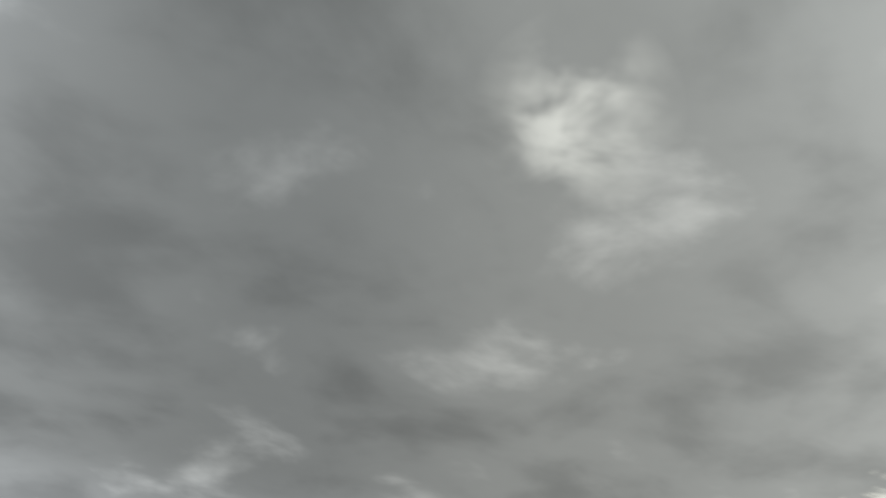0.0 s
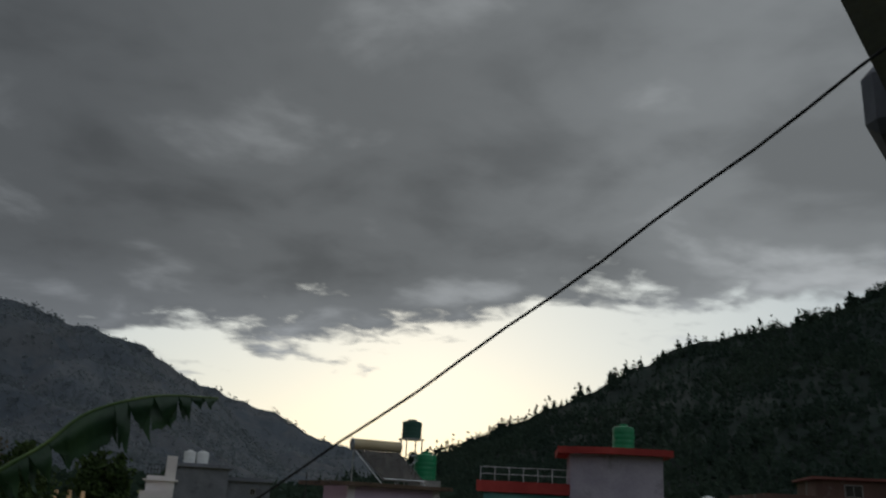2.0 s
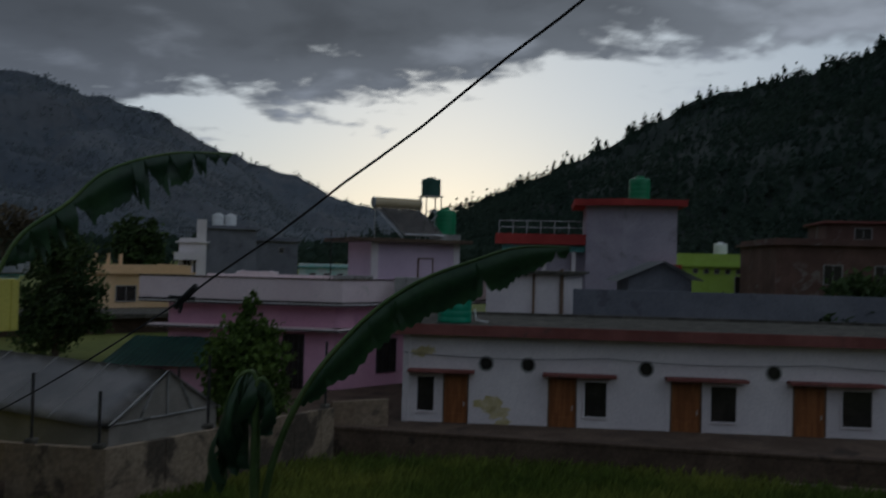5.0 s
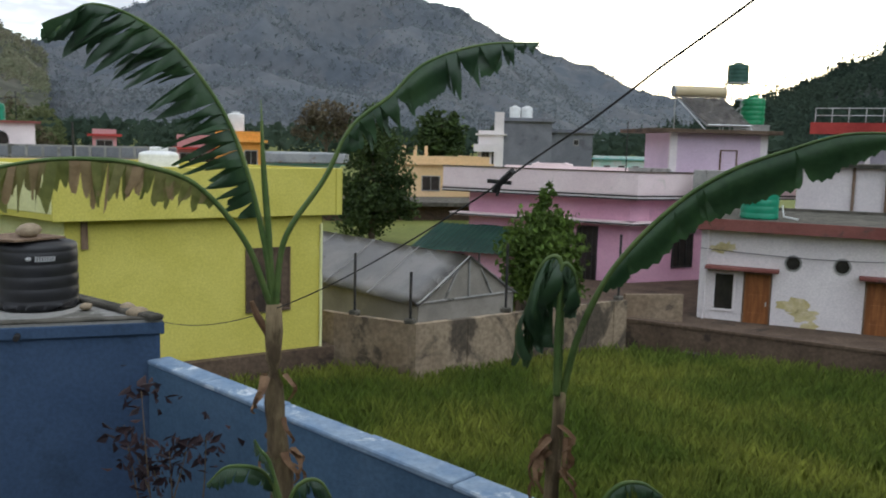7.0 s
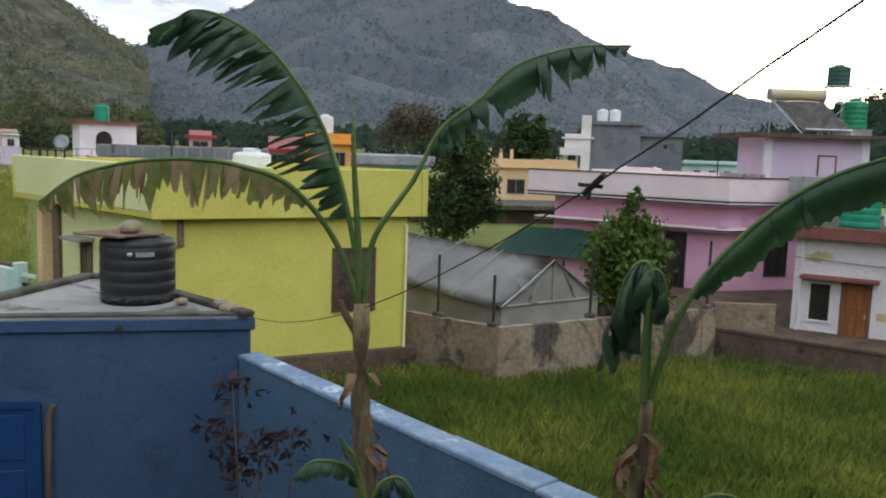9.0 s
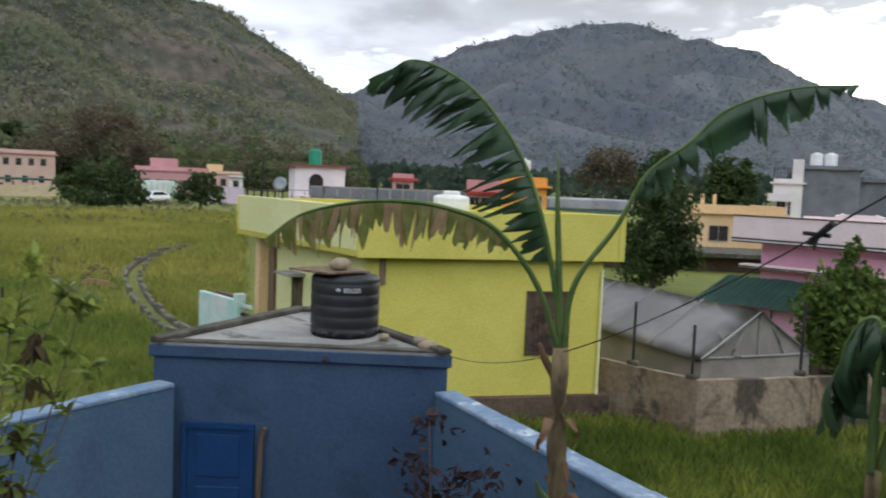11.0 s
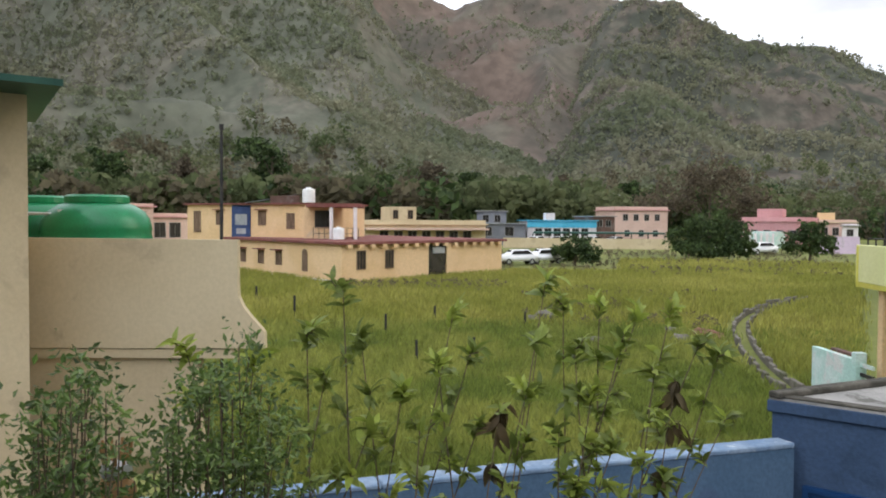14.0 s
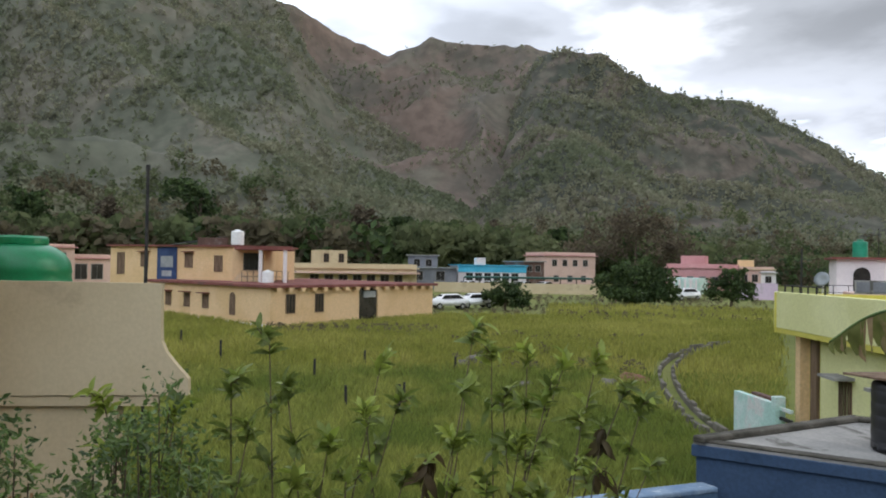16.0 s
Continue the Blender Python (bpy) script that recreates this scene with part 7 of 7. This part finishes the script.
    for i in range(260):   # weeds before the peach house and by the rubble
        p = P(rng.uniform(67.5, 79), rng.uniform(56.5, 61) + max(0, 79 - 67) * 0) if i < 150 else P(rng.uniform(54, 67), rng.uniform(44, 58))
        spots.append((p.x, p.y, ground_z(p.x, p.y) - 0.15, rng.uniform(0.35, 0.9)))
    tree_batch("weeds", spots, M["wood_dry"], rng, "dry weeds and low scrub between plots", k=30, fine=0.5)


def big_leaf_mesh(seed, material):
    """One oval leaf, cupped along its rib, with a short stalk."""
    rng = random.Random(seed)
    bm = bmesh.new()
    n = 7
    rows = []
    for i in range(n):
        x = i / (n - 1)
        w = 0.21 * math.sin(math.pi * min(1, x * 0.93 + 0.05)) ** 0.8 * (1.1 - 0.35 * x)
        z = -0.35 * x * x + rng.uniform(-0.015, 0.015)
        rows.append([bm.verts.new((x, e * w, z + 0.32 * w * abs(e) + rng.uniform(-0.01, 0.01))) for e in (-1, 0, 1)])
    for a, b in zip(rows, rows[1:]):
        for e in range(2):
            bm.faces.new((a[e], a[e + 1], b[e + 1], b[e]))
    return mesh_of(bm, "leaf", material, True)


def build_shrubs():
    HELD[0] = Vector((-0.22, 0.092, 0.0))
    rng = random.Random(77)
    kinds = {k: [big_leaf_mesh(s, M[k]) for s in range(3)] for k in ("leaf", "young", "old_leaf")}
    t = thing("garden_shrub", "open garden shrub with broad leaves in tufts", "shrub")
    root = P(70, 3.7, 0.0)
    crotch = [P(74, 3.7, 1.7), P(69, 3.8, 1.8), P(67, 3.9, 1.9), P(80, 3.6, 1.9)]
    for c in crotch:
        part("branch", tube(curve_points([root, root.lerp(c, 0.5), c], 6), [0.03, 0.026, 0.022, 0.018, 0.015, 0.012], 7), M["twig"], t)
    tips = [(78.8, -4.9, 3.7, 0, "leaf"), (77.6, -8.0, 3.7, 0, "leaf"), (81.2, -7.7, 3.6, 3, "leaf"), (80, -10.5, 3.6, 3, "leaf"), (74.8, -11.5, 3.6, 0, "young"), (71.4, -6.4, 3.8, 0, "young"), (70.2, -9.0, 3.8, 0, "leaf"), (72.4, -9.6, 3.7, 0, "young"),
            (65.2, -4.2, 4.0, 1, "leaf"), (64.0, -5.6, 4.0, 1, "leaf"), (65.6, -7.8, 4.0, 1, "young"), (63.2, -8.6, 3.9, 1, "leaf"), (61.6, -5.6, 4.1, 1, "young"), (59.1, -6.2, 4.1, 2, "young"), (57.0, -5.9, 4.2, 2, "young"), (60.2, -8.2, 4.0, 2, "leaf"),
            (55.2, -7.9, 4.3, 2, "leaf"), (56.6, -10.4, 4.2, 2, "old_leaf"), (58.0, -10.0, 4.1, 2, "leaf"), (54.0, -8.6, 4.3, 2, "leaf"), (66.4, -11.6, 3.8, 1, "young"), (62.0, -11.2, 3.8, 2, "young"), (68.2, -12.8, 3.7, 0, "old_leaf"), (69.6, -13.6, 3.7, 0, "leaf"), (64.2, -14, 3.7, 1, "leaf"), (73.6, -14, 3.6, 0, "leaf"), (77, -14, 3.5, 3, "young"), (60.5, -14.5, 3.8, 2, "leaf"), (84.6, -9.2, 3.5, 3, "young"), (89.0, -8.3, 3.4, 3, "young"),
            (57.2, -16.5, 4.0, 2, "leaf"), (63, -17.5, 3.7, 1, "young"), (53.5, -12.5, 4.3, 2, "leaf")]
    placed, rest = 0, {k: ([], []) for k in kinds}

    def leaf(p, v, k, L):
        nonlocal placed
        m = Matrix.Translation(p) @ v.to_track_quat("X", "Z").to_matrix().to_4x4() @ Matrix.Rotation(rng.uniform(-1.3, 1.3), 4, "X") @ Matrix.Diagonal((L, L * rng.uniform(0.8, 1.15), L, 1))
        me = rng.choice(kinds[k])
        if placed < 300:
            ob = new("leaf", me)
            ob.parent = t
            ob.matrix_basis = m
        else:
            vs, fs = rest[k]
            o = len(vs)
            vs.extend(m @ q.co for q in me.vertices)
            fs.extend([o + i for i in f.vertices] for f in me.polygons)
        placed += 1

    def tuft(p, dr, n, kind):
        for i in range(n):
            side = Matrix.Rotation(2 * math.pi * i / n + rng.uniform(-0.6, 0.6), 3, dr) @ dr.orthogonal().normalized()
            k = kind if rng.random() < 0.8 else rng.choice(("leaf", "young"))
            v = side * rng.uniform(0.5, 1.0) + dr * (rng.uniform(0.5, 1.3) if k == "young" else rng.uniform(0.1, 0.8)) + Vector((rng.gauss(0, 0.3), rng.gauss(0, 0.3), -1.3 if k == "old_leaf" else rng.gauss(0.05, 0.3)))
            leaf(p - dr * rng.uniform(0, 0.07), v.normalized(), k, rng.uniform(0.05, 0.095) * (1.35 if k == "old_leaf" else 1.0))

    for az, el, d, c, kind in tips:
        e = S(az, el, d)
        s = crotch[c]
        m = s.lerp(e, 0.55) + Vector((rng.uniform(-.22, .22), rng.uniform(-.22, .22), -0.1))
        pts = curve_points([s, m, e], 11)
        part("branch", tube(pts, [0.0065 - 0.0004 * i for i in range(11)], 6), M["twig"], t)
        tuft(e, (e - m).normalized(), rng.randint(10, 14), kind)
        for q in (3, 4, 5, 6, 7, 8, 9, 10):
            dr = (pts[q] - pts[q - 1]).normalized()
            out = (Matrix.Rotation(rng.uniform(0, 6.28), 3, dr) @ dr.orthogonal().normalized() * 0.8 + dr * 0.7).normalized()
            end = pts[q] + out * rng.uniform(0.05, 0.2) * (1.25 - 0.085 * q)
            part("twig", tube([pts[q], pts[q].lerp(end, 0.5) + Vector((0, 0, -0.01)), end], [0.004, 0.003, 0.002], 5), M["twig"], t)
            tuft(end, out, rng.randint(7, 11), kind)
            tuft(pts[q].lerp(end, 0.5), out, rng.randint(2, 4), "leaf")
    for k, (vs, fs) in rest.items():
        tagged(bulk("foliage", vs, fs, M[k], t, smooth=True), kind="stuff")
    # two dense small-leaved bushes
    for az0, az1, top, d, n, lab in ((81.5, 91.0, -8.2, 3.3, 17000, "dense small-leaved dark green bush"), (92.0, 99, -8.8, 3.0, 10000, "dark small-leaved bush below the parapet")):
        b = thing("leafy_bush", lab, "bush", "garden bushes")
        verts, faces = [], []
        foot = P((az0 + az1) / 2, d, 0.0)
        for k in range(40):
            az = rng.uniform(az0, az1)
            mid = 1 - abs((az - (az0 + az1) / 2) / ((az1 - az0) / 2)) ** 2
            e = S(az, top - 8 + 8 * mid * rng.uniform(0.5, 1.0) - (0 if k % 3 else 5), d + rng.uniform(-0.25, 0.3))
            s = foot + Vector((rng.uniform(-.2, .2), rng.uniform(-.2, .2), 1.6))
            pts = curve_points([s, s.lerp(e, 0.5) + Vector((0, 0, -0.08)), e], 12)
            part("twig", tube(pts, [0.009 - 0.0006 * i for i in range(12)], 5), M["twig"], b)
            for i in range(n // 40):
                q = rng.choice(pts[4:]) + Vector((rng.gauss(0, 0.05), rng.gauss(0, 0.05), rng.gauss(0, 0.05)))
                leaf_quad(verts, faces, q, rng.uniform(0.011, 0.022), rng, 0.45)
        part("stem", tube([foot, foot + Vector((0.05, 0, 0.9)), foot + Vector((0, 0, 1.7))], [0.04, 0.035, 0.03], 7), M["twig"], b)
        bulk("foliage", verts, faces, M["small_leaf"], b, "small dark glossy leaves")


# ---- grass and rice ----
def blades(name, label, spots, material, height, lean, width, per, seed):
    """Tufts of narrow blades, all in one body."""
    g = np.random.RandomState(seed)
    n = len(spots) * per
    base = np.repeat(np.array(spots), per, axis=0)
    r = np.hypot(base[:, 0], base[:, 1])
    k = np.clip(r / 14.0, 1.0, 4.0)
    base[:, :2] += g.normal(0, 0.09, (n, 2)) * k[:, None]
    a = g.uniform(0, 2 * np.pi, n)
    h = height * g.uniform(0.5, 1.25, n)
    w = width * k * g.uniform(0.7, 1.3, n)
    ln = lean * h * g.uniform(0.2, 1.2, n)
    d = np.stack([np.cos(a), np.sin(a)], 1)
    s = np.stack([-d[:, 1], d[:, 0]], 1)
    v = np.zeros((n, 4, 3))
    v[:, 0, :2] = base[:, :2] - s * w[:, None] / 2
    v[:, 1, :2] = base[:, :2] + s * w[:, None] / 2
    v[:, 2, :2] = base[:, :2] + d * ln[:, None] * 0.35 + s * w[:, None] * 0.4
    v[:, 3, :2] = base[:, :2] + d * ln[:, None]
    v[:, 0, 2] = v[:, 1, 2] = base[:, 2] - 0.05
    v[:, 2, 2] = base[:, 2] + h * 0.6
    v[:, 3, 2] = base[:, 2] + h
    idx = np.arange(n)[:, None] * 4
    faces = np.concatenate([idx + [0, 1, 2], idx + [0, 2, 3]]).tolist()
    tagged(bulk(name, v.reshape(-1, 3).tolist(), faces, material), label, "grass", kind="stuff")


DRAIN = curve_points([P(49.0, 57.5), P(51.2, 52.5), P(52.5, 47.5), P(52.4, 43), P(51.3, 38), P(49.3, 33.5), P(47, 30)], 40)


def build_grass():
    rng = random.Random(8)
    near, far_, rice = [], [], []
    def clear(x, y):
        az, d = math.degrees(math.atan2(-x, y)), math.hypot(x, y)
        if x > -7.9 and x < 7 and y < 8.0 - (x + 5.0) * 0.589 + 0.35 and y > -7:   # the yard
            return False
        if 14 < az < 46 and d > 17.0 and -12.9 + (y - 16.5) * 0.93 > x:
            return False
        if 14.8 < az < 22 and d > 23.2 - (az - 15) * 0.0:
            return False
        if -50 < az < 15.3 and d > 26.6 + (0 if az < 1 else -4.2 * (az - 1) / 14):
            return False
        if az > 84 and d < 24 or az > 100:
            return False
        if any((x - q.x) ** 2 + (y - q.y) ** 2 < 0.9 for q in DRAIN):
            return False
        return True
    while len(near) < 15000:   # right-hand field
        az, d = rng.uniform(-42, 38), 5.5 + 22 * rng.random() ** 0.8
        p = P(az, d)
        if clear(p.x, p.y):
            near.append((p.x, p.y, ground_z(p.x, p.y)))
    while len(far_) < 17000:   # left meadow, nearer part
        az, d = rng.uniform(38, 92), 9 + 36 * rng.random() ** 0.75
        p = P(az, d)
        if clear(p.x, p.y):
            far_.append((p.x, p.y, ground_z(p.x, p.y)))
    while len(rice) < 21000:
        az, d = rng.uniform(40, 92), 30 + 62 * rng.random() ** 0.9
        p = P(az, d)
        if not clear(p.x, p.y) or (60 < az < 79 and d > 74) or (az > 67.5 and d > 59.2 + abs(79 - az) * (1.2 if az < 79 else 2.2)):
            continue
        if az < 52 + (d - 40) * 0.0 and d < 60 and d > 36 or d > 50 and d < 74 and az < 67 or az > 66 and 46 < d < 80:
            rice.append((p.x, p.y, ground_z(p.x, p.y)))
        elif d > 44 and rng.random() < 0.35:
            rice.append((p.x, p.y, ground_z(p.x, p.y)))
    blades("meadow_grass", "tall green grass of the overgrown plot", near, M["grass"], 0.45, 0.5, 0.014, 10, 1)
    blades("meadow_grass", "tall green grass and weeds of the meadow", far_, M["meadow"], 0.5, 0.45, 0.016, 8, 2)
    blades("rice_field", "ripening yellow-green rice in the terraced fields", rice, M["rice"], 0.55, 0.4, 0.02, 6, 3)


build_bananas()
build_trees()
build_shrubs()
build_pot()
build_grass()
